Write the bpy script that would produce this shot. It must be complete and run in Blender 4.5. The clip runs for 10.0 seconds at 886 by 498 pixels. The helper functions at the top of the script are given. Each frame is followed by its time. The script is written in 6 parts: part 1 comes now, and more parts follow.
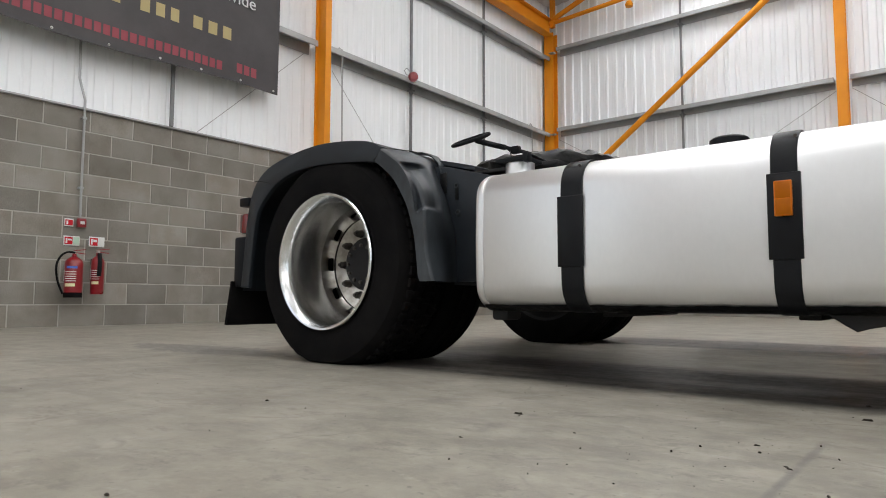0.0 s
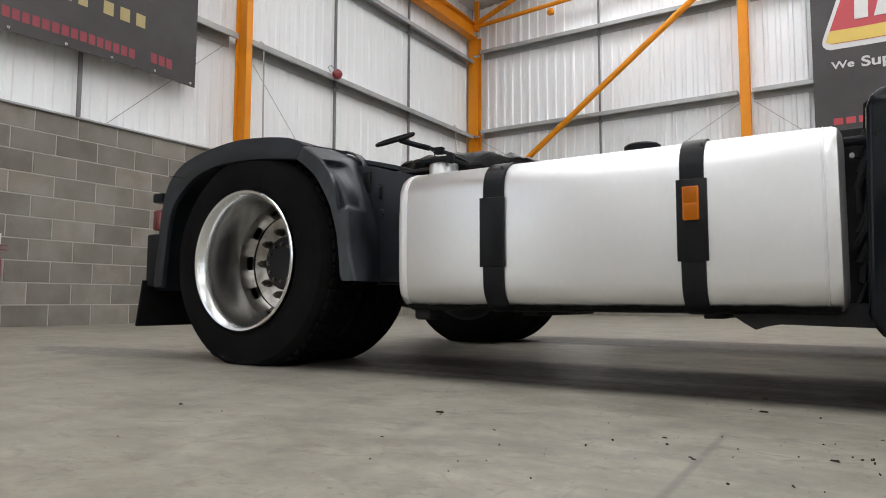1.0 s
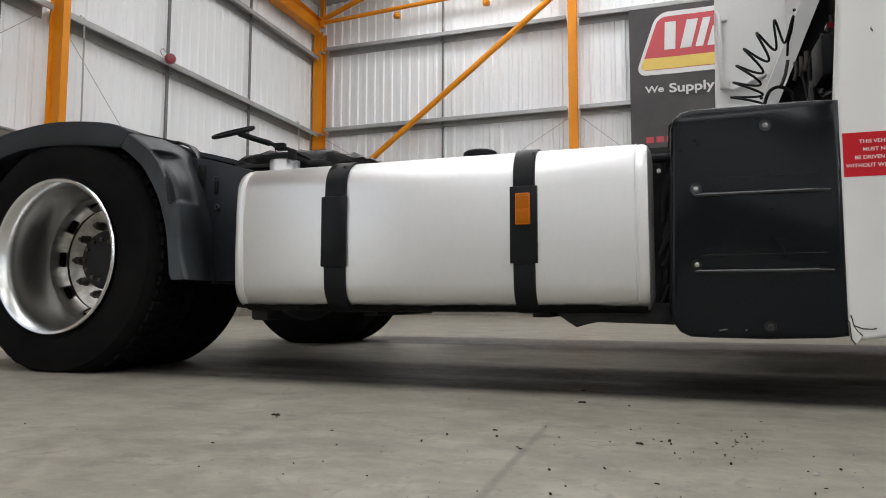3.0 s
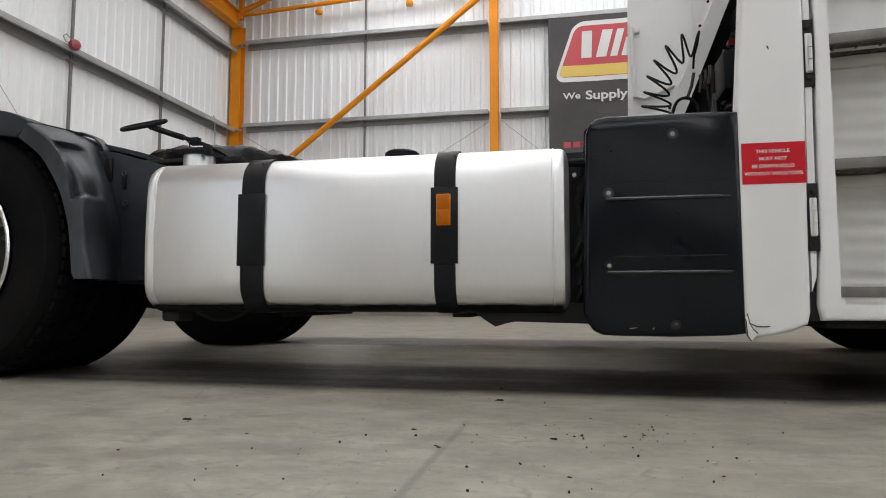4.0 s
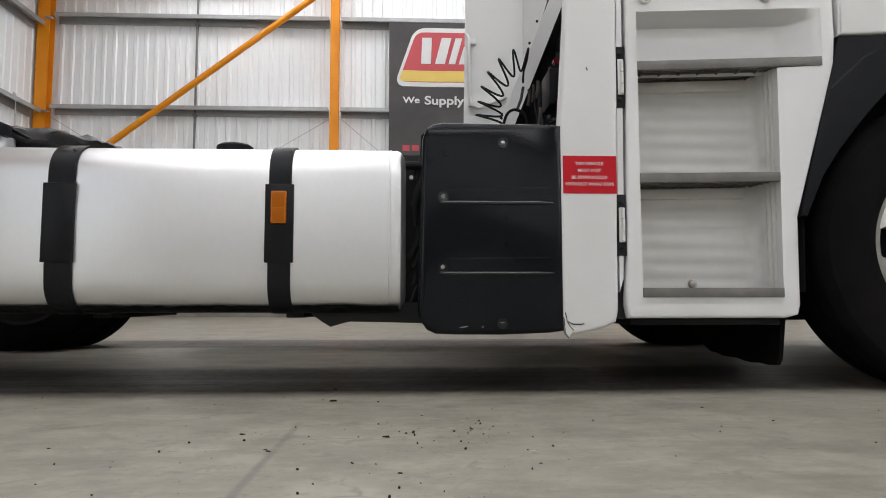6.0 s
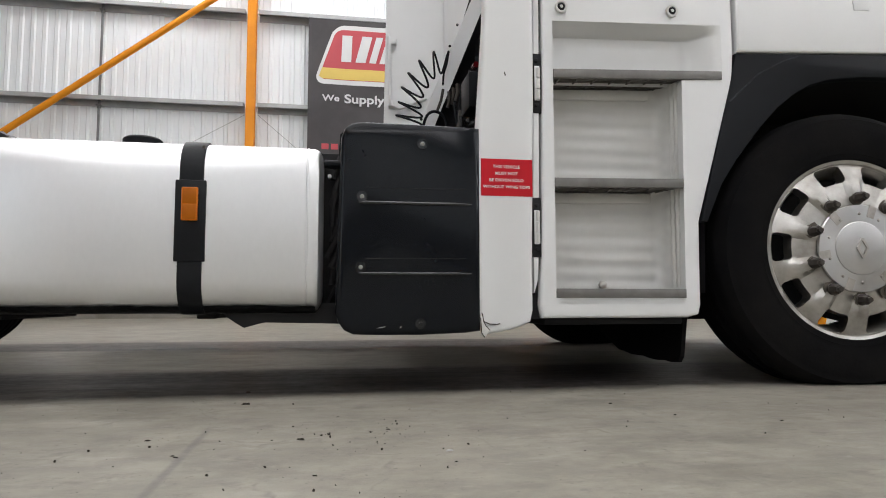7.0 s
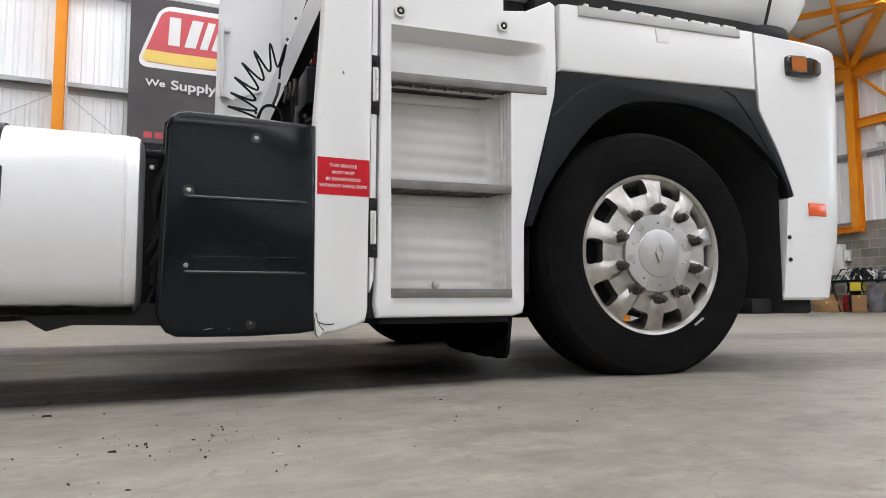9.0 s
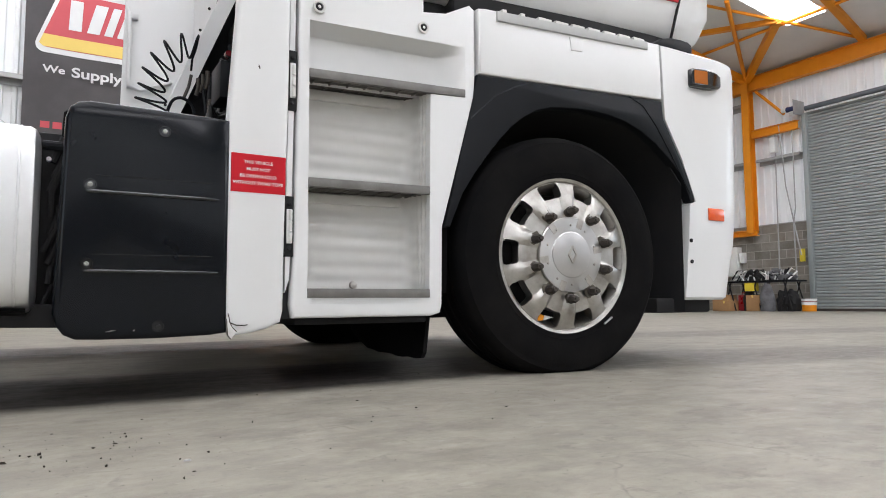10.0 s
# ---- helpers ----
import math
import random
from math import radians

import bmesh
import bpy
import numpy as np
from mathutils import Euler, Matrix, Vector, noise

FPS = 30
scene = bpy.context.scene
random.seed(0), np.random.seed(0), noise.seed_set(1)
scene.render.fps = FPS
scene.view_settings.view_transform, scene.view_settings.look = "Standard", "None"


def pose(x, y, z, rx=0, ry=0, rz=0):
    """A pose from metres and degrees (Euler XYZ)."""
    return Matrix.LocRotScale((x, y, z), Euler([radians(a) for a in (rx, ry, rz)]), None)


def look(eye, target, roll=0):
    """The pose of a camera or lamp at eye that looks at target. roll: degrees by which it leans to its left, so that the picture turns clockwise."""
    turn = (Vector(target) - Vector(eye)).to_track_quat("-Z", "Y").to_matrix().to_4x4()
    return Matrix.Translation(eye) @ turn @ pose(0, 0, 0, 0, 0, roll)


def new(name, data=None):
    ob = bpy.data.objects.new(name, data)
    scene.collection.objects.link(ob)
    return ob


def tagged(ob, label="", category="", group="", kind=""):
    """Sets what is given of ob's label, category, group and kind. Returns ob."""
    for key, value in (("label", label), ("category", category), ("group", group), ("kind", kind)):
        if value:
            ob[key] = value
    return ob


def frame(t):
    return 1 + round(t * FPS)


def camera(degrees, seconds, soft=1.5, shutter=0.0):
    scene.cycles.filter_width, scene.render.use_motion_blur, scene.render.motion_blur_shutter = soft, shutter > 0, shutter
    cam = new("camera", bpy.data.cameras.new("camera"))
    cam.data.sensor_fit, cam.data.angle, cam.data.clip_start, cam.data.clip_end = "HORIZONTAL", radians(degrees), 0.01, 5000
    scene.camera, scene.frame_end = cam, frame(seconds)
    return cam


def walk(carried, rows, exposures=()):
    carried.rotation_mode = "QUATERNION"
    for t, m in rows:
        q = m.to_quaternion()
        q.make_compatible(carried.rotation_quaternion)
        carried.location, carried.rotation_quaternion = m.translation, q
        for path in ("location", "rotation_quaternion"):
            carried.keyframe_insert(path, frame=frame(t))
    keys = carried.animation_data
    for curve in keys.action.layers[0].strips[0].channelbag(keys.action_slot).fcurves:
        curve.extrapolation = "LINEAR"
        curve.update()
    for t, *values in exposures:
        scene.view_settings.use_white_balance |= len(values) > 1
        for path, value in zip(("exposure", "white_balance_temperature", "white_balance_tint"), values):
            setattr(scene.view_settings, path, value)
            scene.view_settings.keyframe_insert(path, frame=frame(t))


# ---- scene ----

# The camera is held low over the floor and pans from the rear axle to the cab, drifting a few centimetres as it turns.
cam = camera(67.99, 10.0, soft=1.0)
ROWS = [
    (0.0, -0.0136, 0.0136, 0.2744, 38.86, 4.51, -0.17),
    (0.5, -0.0119, 0.0122, 0.2739, 35.56, 4.52, -0.16),
    (1.0, -0.0103, 0.0107, 0.2734, 32.17, 4.53, -0.14),
    (1.5, -0.0087, 0.0093, 0.2730, 28.73, 4.55, -0.15),
    (2.0, -0.0072, 0.0079, 0.2725, 25.30, 4.59, -0.13),
    (2.5, -0.0058, 0.0066, 0.2720, 21.88, 4.59, -0.13),
    (4.0, -0.0021, 0.0026, 0.2708, 11.58, 4.63, -0.03),
    (4.5, -0.0010, 0.0013, 0.2704, 8.10, 4.64, -0.01),
    (5.0, 0.0000, 0.0000, 0.2700, 4.55, 4.66, 0.09),
    (5.5, 0.0009, -0.0013, 0.2696, 1.00, 4.66, 0.10),
    (7.0, 0.0033, -0.0049, 0.2686, -9.61, 4.71, 0.09),
    (7.5, 0.0039, -0.0061, 0.2683, -13.15, 4.71, 0.19),
    (8.0, 0.0045, -0.0073, 0.2680, -16.70, 4.69, 0.23),
    (8.5, 0.0049, -0.0084, 0.2677, -20.25, 4.69, 0.26),
    (9.0, 0.0053, -0.0095, 0.2675, -23.82, 4.68, 0.27),
    (9.5, 0.0056, -0.0106, 0.2672, -27.37, 4.68, 0.34),
    (10.0, 0.0059, -0.0117, 0.2670, -30.93, 4.66, 0.38),
]
walk(cam, [(t, pose(x, y, z, 0, 0, yaw) @ pose(0, 0, 0, 90 + pitch, 0, 0) @ pose(0, 0, 0, 0, 0, -roll)) for t, x, y, z, yaw, pitch, roll in ROWS],
     exposures=[(0.0, 0.06, 6470, 10), (1.0, 0.01, 6470, 10), (2.5, -0.09, 6480, 10), (4.0, -0.13, 6500, 10), (5.0, -0.12, 6490, 10), (6.0, -0.05, 6460, 11),
                (7.5, 0.11, 6410, 11), (8.5, 0.26, 6350, 12), (9.2, 0.37, 6300, 12), (10.0, 0.43, 6280, 12)])

# ---- light ----
ROOFLIGHT = 6.4
WEST_FILL = 70.0
EAST_FILL = 150.0
world = bpy.data.worlds.new("sky")
scene.world = world
world.use_nodes = True
sky = world.node_tree.nodes.new("ShaderNodeTexSky")
sky.sky_type, sky.sun_disc, sky.sun_elevation, sky.sun_rotation = "NISHITA", False, radians(40), radians(160)
world.node_tree.links.new(sky.outputs[0], world.node_tree.nodes["Background"].inputs[0])
world.node_tree.nodes["Background"].inputs[1].default_value = 0.1


# ---- materials ----
def mat(name, color, rough=0.5, metal=0.0, second=None, scale=4.0, detail=6.0, amount=0.5, bump=0.0, bump_scale=80.0,
        rough_var=0.1, stretch=(1, 1, 1), spread=0.0, coat=0.0, fine=0.0, spec=0.5):
    """A surface with two scales of variation: broad patches towards a second colour, and fine grain in colour and relief."""
    m = bpy.data.materials.new(name)
    m.use_nodes = True
    nt = m.node_tree
    n, l = nt.nodes, nt.links
    b = n["Principled BSDF"]
    b.inputs["Metallic"].default_value = metal
    b.inputs["Specular IOR Level"].default_value = spec
    b.inputs["Coat Weight"].default_value = coat
    b.inputs["Coat Roughness"].default_value = 0.12
    tc = n.new("ShaderNodeTexCoord")
    mp = n.new("ShaderNodeMapping")
    mp.inputs["Scale"].default_value = stretch
    source = tc.outputs["Object"]
    if spread:
        own = n.new("ShaderNodeObjectInfo")
        far = n.new("ShaderNodeVectorMath")
        far.operation = "MULTIPLY_ADD"
        l.new(own.outputs["Random"], far.inputs[0])
        far.inputs[1].default_value = (37.0, 53.0, 71.0)
        l.new(source, far.inputs[2])
        source = far.outputs[0]
    l.new(source, mp.inputs["Vector"])
    big = n.new("ShaderNodeTexNoise")
    big.inputs["Scale"].default_value, big.inputs["Detail"].default_value, big.inputs["Roughness"].default_value = scale, detail, 0.6
    l.new(mp.outputs[0], big.inputs["Vector"])
    ramp = n.new("ShaderNodeMapRange")
    ramp.inputs["From Min"].default_value, ramp.inputs["From Max"].default_value = 0.35, 0.7
    ramp.inputs["To Min"].default_value, ramp.inputs["To Max"].default_value = 0.0, amount
    l.new(big.outputs["Fac"], ramp.inputs["Value"])
    mix = n.new("ShaderNodeMix")
    mix.data_type = "RGBA"
    sec = second or tuple(c * 0.7 for c in color)
    mix.inputs["A"].default_value, mix.inputs["B"].default_value = (*color, 1), (*sec, 1)
    l.new(ramp.outputs[0], mix.inputs["Factor"])
    out = mix.outputs["Result"]
    small = n.new("ShaderNodeTexNoise")
    small.inputs["Scale"].default_value, small.inputs["Detail"].default_value = bump_scale, 4.0
    l.new(mp.outputs[0], small.inputs["Vector"])
    if spread or fine:
        hsv = n.new("ShaderNodeHueSaturation")
        l.new(out, hsv.inputs["Color"])
        add = n.new("ShaderNodeMath")
        add.operation = "MULTIPLY_ADD"
        l.new(small.outputs["Fac"], add.inputs[0])
        add.inputs[1].default_value, add.inputs[2].default_value = fine, 1.0 - fine / 2
        val = add.outputs[0]
        if spread:
            info = n.new("ShaderNodeObjectInfo")
            ad2 = n.new("ShaderNodeMath")
            ad2.operation = "MULTIPLY_ADD"
            l.new(info.outputs["Random"], ad2.inputs[0])
            ad2.inputs[1].default_value = spread
            ad2.inputs[2].default_value = -spread / 2
            ad3 = n.new("ShaderNodeMath")
            ad3.operation = "ADD"
            l.new(ad2.outputs[0], ad3.inputs[0])
            l.new(val, ad3.inputs[1])
            val = ad3.outputs[0]
        l.new(val, hsv.inputs["Value"])
        out = hsv.outputs[0]
    l.new(out, b.inputs["Base Color"])
    rr = n.new("ShaderNodeMapRange")
    rr.inputs["To Min"].default_value, rr.inputs["To Max"].default_value = max(0.02, rough - rough_var), min(1, rough + rough_var)
    l.new(big.outputs["Fac"], rr.inputs["Value"])
    l.new(rr.outputs[0], b.inputs["Roughness"])
    if bump:
        bp = n.new("ShaderNodeBump")
        bp.inputs["Strength"].default_value, bp.inputs["Distance"].default_value = bump, 0.004
        l.new(small.outputs["Fac"], bp.inputs["Height"])
        l.new(bp.outputs[0], b.inputs["Normal"])
    return m


def glow(name, color, strength):
    m = bpy.data.materials.new(name)
    m.use_nodes = True
    b = m.node_tree.nodes["Principled BSDF"]
    b.inputs["Base Color"].default_value = (*color, 1)
    b.inputs["Emission Color"].default_value = (*color, 1)
    b.inputs["Emission Strength"].default_value = strength
    return m


M = {}
M["block"] = mat("concrete_block", (0.270, 0.256, 0.228), 0.92, second=(0.185, 0.165, 0.136), scale=2.6, amount=0.9, bump=0.8, bump_scale=110, spread=0.42, fine=0.5, spec=0.2)
M["mortar"] = mat("mortar", (0.44, 0.42, 0.375), 0.95, second=(0.33, 0.315, 0.28), scale=6, bump=0.5, bump_scale=150)
M["cladding"] = mat("white_cladding", (0.88, 0.905, 0.92), 0.5, second=(0.82, 0.845, 0.86), scale=0.7, stretch=(1, 1, 0.25), amount=0.6)
M["roof"] = mat("roof_sheet", (0.74, 0.74, 0.73), 0.6, scale=0.6)
M["galv"] = mat("galvanised_steel", (0.42, 0.43, 0.43), 0.5, metal=0.3, second=(0.30, 0.31, 0.31), scale=5)
M["rod"] = mat("dull_steel_rod", (0.22, 0.225, 0.23), 0.55, metal=0.3, second=(0.12, 0.12, 0.12), scale=9)
M["orange"] = mat("orange_paint", (0.79, 0.292, 0.010), 0.45, second=(0.65, 0.22, 0.010), scale=2, amount=0.6, spec=0.3)
M["rubber"] = mat("tyre_rubber", (0.0056, 0.0056, 0.0062), 0.9, second=(0.0150, 0.0138, 0.0128), scale=6, amount=0.6, bump=0.2, bump_scale=90, spec=0.05)
M["alu"] = mat("brushed_aluminium", (0.79, 0.795, 0.80), 0.37, metal=0.86, second=(0.71, 0.715, 0.72), scale=1.6, amount=0.6, rough_var=0.04, stretch=(1, 1, 0.5), fine=0.05)
M["polished"] = mat("polished_aluminium", (0.54, 0.53, 0.505), 0.38, metal=1.0, second=(0.27, 0.25, 0.22), scale=11, amount=0.8, rough_var=0.12)
M["rear_disc"] = mat("stained_wheel_disc", (0.52, 0.505, 0.475), 0.33, metal=0.95, second=(0.16, 0.142, 0.122), scale=14, amount=0.8, rough_var=0.12)
M["brushed"] = mat("brushed_wheel_aluminium", (0.78, 0.79, 0.79), 0.24, metal=1.0, second=(0.68, 0.69, 0.68), scale=5, amount=0.4, rough_var=0.03)
M["hub_alu"] = mat("turned_hub_aluminium", (0.56, 0.56, 0.56), 0.30, metal=1.0, second=(0.47, 0.465, 0.455), scale=12, amount=0.5, rough_var=0.04)
for turned, strength in (("hub_alu", 0.75), ("brushed", 0.6)):
    tree = M[turned].node_tree
    grain = tree.nodes.new("ShaderNodeTangent")
    grain.direction_type, grain.axis = "RADIAL", "Y"
    tree.nodes["Principled BSDF"].inputs["Anisotropic"].default_value = strength
    tree.links.new(grain.outputs[0], tree.nodes["Principled BSDF"].inputs["Tangent"])
M["smear"] = mat("brown_grease_smear", (0.16, 0.145, 0.12), 0.4, metal=0.7, second=(0.06, 0.052, 0.042), scale=30, amount=0.9)
M["dull_alu"] = mat("stained_aluminium", (0.55, 0.53, 0.50), 0.4, metal=0.9, second=(0.25, 0.22, 0.19), scale=18, amount=0.7)
M["grey_plastic"] = mat("grey_mudguard_plastic", (0.0100, 0.0125, 0.0165), 0.42, second=(0.024, 0.030, 0.037), scale=5, amount=0.75, bump=0.15, bump_scale=200, spec=0.30)
M["worn_plastic"] = mat("scuffed_grey_plastic", (0.0095, 0.0115, 0.0140), 0.40, second=(0.075, 0.088, 0.099), scale=5, amount=0.8, bump=0.15, bump_scale=200, spec=0.36, stretch=(1, 1, 0.45))
M["black_plastic"] = mat("black_plastic", (0.0085, 0.0095, 0.0115), 0.5, second=(0.012, 0.0135, 0.016), scale=5, bump=0.1, bump_scale=250, spec=0.12)
M["black_gloss"] = mat("black_moulded_cover", (0.0055, 0.0068, 0.0088), 0.08, second=(0.0085, 0.0102, 0.0125), scale=3, spec=0.8, rough_var=0.02)
M["cover_black"] = mat("gloss_black_cover", (0.0042, 0.0056, 0.0082), 0.12, second=(0.0052, 0.0068, 0.0096), scale=3, amount=0.3, spec=0.23, rough_var=0.02)
M["chassis"] = mat("dirty_black_chassis", (0.024, 0.024, 0.0255), 0.75, second=(0.036, 0.034, 0.0325), scale=8, spec=0.1)
M["strap"] = mat("rubber_lined_strap", (0.0068, 0.0075, 0.0092), 0.36, second=(0.011, 0.012, 0.014), scale=9, spec=0.18, bump=0.12, bump_scale=60)
M["white"] = mat("white_cab_paint", (0.75, 0.755, 0.75), 0.34, second=(0.69, 0.695, 0.69), scale=2, amount=0.5, coat=0.25)
M["white_plastic"] = mat("white_step_plastic", (0.68, 0.675, 0.65), 0.5, second=(0.57, 0.565, 0.54), scale=5, amount=0.6)
M["rail_grey"] = mat("pale_grey_rail", (0.47, 0.475, 0.47), 0.5, second=(0.40, 0.405, 0.40), scale=6, amount=0.6)
M["tread"] = mat("step_tread_aluminium", (0.19, 0.183, 0.172), 0.5, metal=0.35, second=(0.11, 0.104, 0.095), scale=14, amount=0.7)
M["grid_steel"] = mat("dirty_step_grid", (0.19, 0.18, 0.165), 0.5, metal=0.4, second=(0.09, 0.083, 0.072), scale=20)
M["red_sign"] = mat("red_sticker", (0.52, 0.010, 0.020), 0.5, scale=3, amount=0.2, spec=0.2)
M["white_print"] = mat("white_print", (0.66, 0.66, 0.66), 0.5, scale=3, amount=0.2)
M["grey_print"] = mat("dull_white_print", (0.46, 0.46, 0.46), 0.5, scale=3, amount=0.2)
M["amber"] = mat("amber_lens", (0.60, 0.16, 0.004), 0.3, second=(0.40, 0.09, 0.002), scale=40, coat=0.1, spec=0.25)
M["amber_dark"] = mat("ribbed_amber_lens", (0.40, 0.112, 0.003), 0.35, second=(0.30, 0.075, 0.002), scale=40, spec=0.15)
M["orange_refl"] = mat("orange_red_reflector", (0.80, 0.11, 0.02), 0.25, second=(0.65, 0.08, 0.02), scale=40, coat=0.4)
M["red_lens"] = mat("red_lens", (0.14, 0.006, 0.010), 0.2, scale=20, coat=0.4)
M["banner"] = mat("grey_banner_vinyl", (0.064, 0.060, 0.062), 0.5, second=(0.098, 0.093, 0.094), scale=1.5, amount=0.7, spec=0.2)
M["pale_yellow_print"] = mat("faded_yellow_print", (0.42, 0.34, 0.15), 0.5, amount=0.2)
M["dim_red_print"] = mat("faded_red_print", (0.27, 0.040, 0.058), 0.5, second=(0.22, 0.03, 0.045), amount=0.3)
M["yellow_print"] = mat("yellow_print", (0.72, 0.52, 0.12), 0.5, amount=0.2)
M["red_print"] = mat("red_print", (0.50, 0.06, 0.075), 0.5, amount=0.2)
M["steel"] = mat("dirty_steel_nut", (0.070, 0.060, 0.052), 0.5, metal=0.4, second=(0.03, 0.026, 0.022), scale=40)
M["bolt_steel"] = mat("grey_bolt_steel", (0.42, 0.415, 0.40), 0.3, metal=0.85, second=(0.22, 0.215, 0.20), scale=60)
M["shutter"] = mat("grey_shutter", (0.33, 0.36, 0.36), 0.45, metal=0.2, second=(0.26, 0.285, 0.285), scale=2)
M["shutter_dark"] = mat("dark_grey_barrel", (0.10, 0.115, 0.13), 0.5, second=(0.07, 0.08, 0.09), scale=3)
M["red_paint"] = mat("red_extinguisher_paint", (0.24, 0.006, 0.012), 0.3, scale=4, amount=0.3, coat=0.4)
M["sign_white"] = mat("white_sign", (0.75, 0.76, 0.74), 0.4, scale=4, amount=0.2)
M["sign_green"] = mat("pale_green_sign", (0.45, 0.62, 0.50), 0.4, scale=4, amount=0.2)
M["yellow"] = mat("yellow_label", (0.80, 0.65, 0.05), 0.4, scale=4, amount=0.2)
M["dark_blue"] = mat("dark_blue_paint", (0.02, 0.03, 0.10), 0.4, scale=4)
M["pale_label"] = mat("pale_yellow_label", (0.70, 0.68, 0.40), 0.4, scale=4, amount=0.2)
M["blue"] = mat("blue_label", (0.05, 0.12, 0.5), 0.4, scale=4, amount=0.2)
M["cardboard"] = mat("cardboard", (0.38, 0.22, 0.10), 0.85, second=(0.30, 0.17, 0.08), scale=6)
M["grease"] = mat("black_grease", (0.004, 0.004, 0.004), 0.35, second=(0.010, 0.010, 0.010), scale=25, bump=0.8, bump_scale=45, spec=0.3)
M["dirt"] = mat("dark_dirt", (0.035, 0.03, 0.025), 0.9, second=(0.06, 0.05, 0.04), scale=30, spec=0.1)
M["cloth"] = mat("grey_cloth", (0.15, 0.15, 0.16), 0.9, second=(0.06, 0.06, 0.066), scale=7, amount=0.8)
M["rooflight"] = glow("translucent_rooflight", (0.99, 0.985, 1.0), ROOFLIGHT)


def floor_material():
    m = bpy.data.materials.new("concrete_floor")
    m.use_nodes = True
    n, l = m.node_tree.nodes, m.node_tree.links
    b = n["Principled BSDF"]
    tc = n.new("ShaderNodeTexCoord")

    def noise_tex(scale, stretch, detail=8, rough=0.6):
        mp = n.new("ShaderNodeMapping")
        mp.inputs["Scale"].default_value = stretch
        l.new(tc.outputs["Object"], mp.inputs["Vector"])
        t = n.new("ShaderNodeTexNoise")
        t.inputs["Scale"].default_value, t.inputs["Detail"].default_value, t.inputs["Roughness"].default_value = scale, detail, rough
        l.new(mp.outputs[0], t.inputs["Vector"])
        return t.outputs["Fac"]

    def remap(v, a, c, d, e):
        r = n.new("ShaderNodeMapRange")
        for k, x in zip(("From Min", "From Max", "To Min", "To Max"), (a, c, d, e)):
            r.inputs[k].default_value = x
        l.new(v, r.inputs["Value"])
        return r.outputs[0]

    def blend(fac, a, c):
        x = n.new("ShaderNodeMix")
        x.data_type = "RGBA"
        l.new(fac, x.inputs["Factor"])
        for k, v in (("A", a), ("B", c)):
            if isinstance(v, tuple):
                x.inputs[k].default_value = (*v, 1)
            else:
                l.new(v, x.inputs[k])
        return x.outputs["Result"]

    cloud = noise_tex(1.1, (1, 1.3, 1))
    wear = noise_tex(4.5, (0.8, 1.3, 1), 10, 0.7)
    patchy = noise_tex(2.6, (1.0, 1.2, 1), 12, 0.74)
    smear = noise_tex(6.0, (0.8, 1.5, 1), 12, 0.72)
    trail = noise_tex(2.2, (0.12, 3.5, 1), 6)
    pits = noise_tex(60, (1, 1, 1), 3)
    mottle = noise_tex(20.0, (0.8, 1.2, 1), 12, 0.72)
    blotch = noise_tex(5.0, (1.0, 1.4, 1), 12, 0.7)
    scuff = noise_tex(16.0, (1.4, 0.3, 1), 6, 0.7)
    c1 = blend(remap(cloud, 0.3, 0.7, 0, 1), (0.190, 0.179, 0.146), (0.284, 0.266, 0.220))
    c1 = blend(remap(blotch, 0.42, 0.62, 0, 0.7), c1, (0.362, 0.340, 0.284))
    c1 = blend(remap(mottle, 0.46, 0.62, 0, 0.38), c1, (0.398, 0.376, 0.318))
    c1 = blend(remap(mottle, 0.46, 0.34, 0, 0.38), c1, (0.171, 0.157, 0.132))
    c1 = blend(remap(patchy, 0.50, 0.60, 0, 0.42), c1, (0.165, 0.149, 0.121))
    c1 = blend(remap(smear, 0.58, 0.64, 0, 0.42), c1, (0.130, 0.117, 0.097))
    c1 = blend(remap(smear, 0.40, 0.32, 0, 0.28), c1, (0.440, 0.416, 0.362))
    c2 = blend(remap(wear, 0.52, 0.68, 0, 0.6), c1, (0.160, 0.147, 0.123))
    c2 = blend(remap(scuff, 0.62, 0.72, 0, 0.35), c2, (0.132, 0.121, 0.104))
    smudge = noise_tex(8.5, (0.9, 1.2, 1), 14, 0.78)
    c2 = blend(remap(smudge, 0.575, 0.62, 0, 0.5), c2, (0.150, 0.139, 0.116))
    c2 = blend(remap(smudge, 0.41, 0.37, 0, 0.35), c2, (0.420, 0.398, 0.345))
    c3 = blend(remap(trail, 0.58, 0.75, 0, 0.3), c2, (0.132, 0.122, 0.106))
    c4 = blend(remap(wear, 0.40, 0.22, 0, 0.5), c3, (0.528, 0.499, 0.437))
    c5 = blend(remap(pits, 0.64, 0.72, 0, 0.6), c4, (0.110, 0.102, 0.089))
    bend = n.new("ShaderNodeVectorMath")
    bend.operation = "MULTIPLY_ADD"
    wob = n.new("ShaderNodeTexNoise")
    wob.inputs["Scale"].default_value, wob.inputs["Detail"].default_value = 3.0, 4.0
    l.new(tc.outputs["Object"], wob.inputs["Vector"])
    l.new(wob.outputs["Color"], bend.inputs[0])
    bend.inputs[1].default_value = (0.35, 0.35, 0.0)
    l.new(tc.outputs["Object"], bend.inputs[2])
    cell = n.new("ShaderNodeTexVoronoi")
    cell.feature = "DISTANCE_TO_EDGE"
    cell.inputs["Scale"].default_value = 4.5
    l.new(bend.outputs[0], cell.inputs["Vector"])
    hair = n.new("ShaderNodeMath")
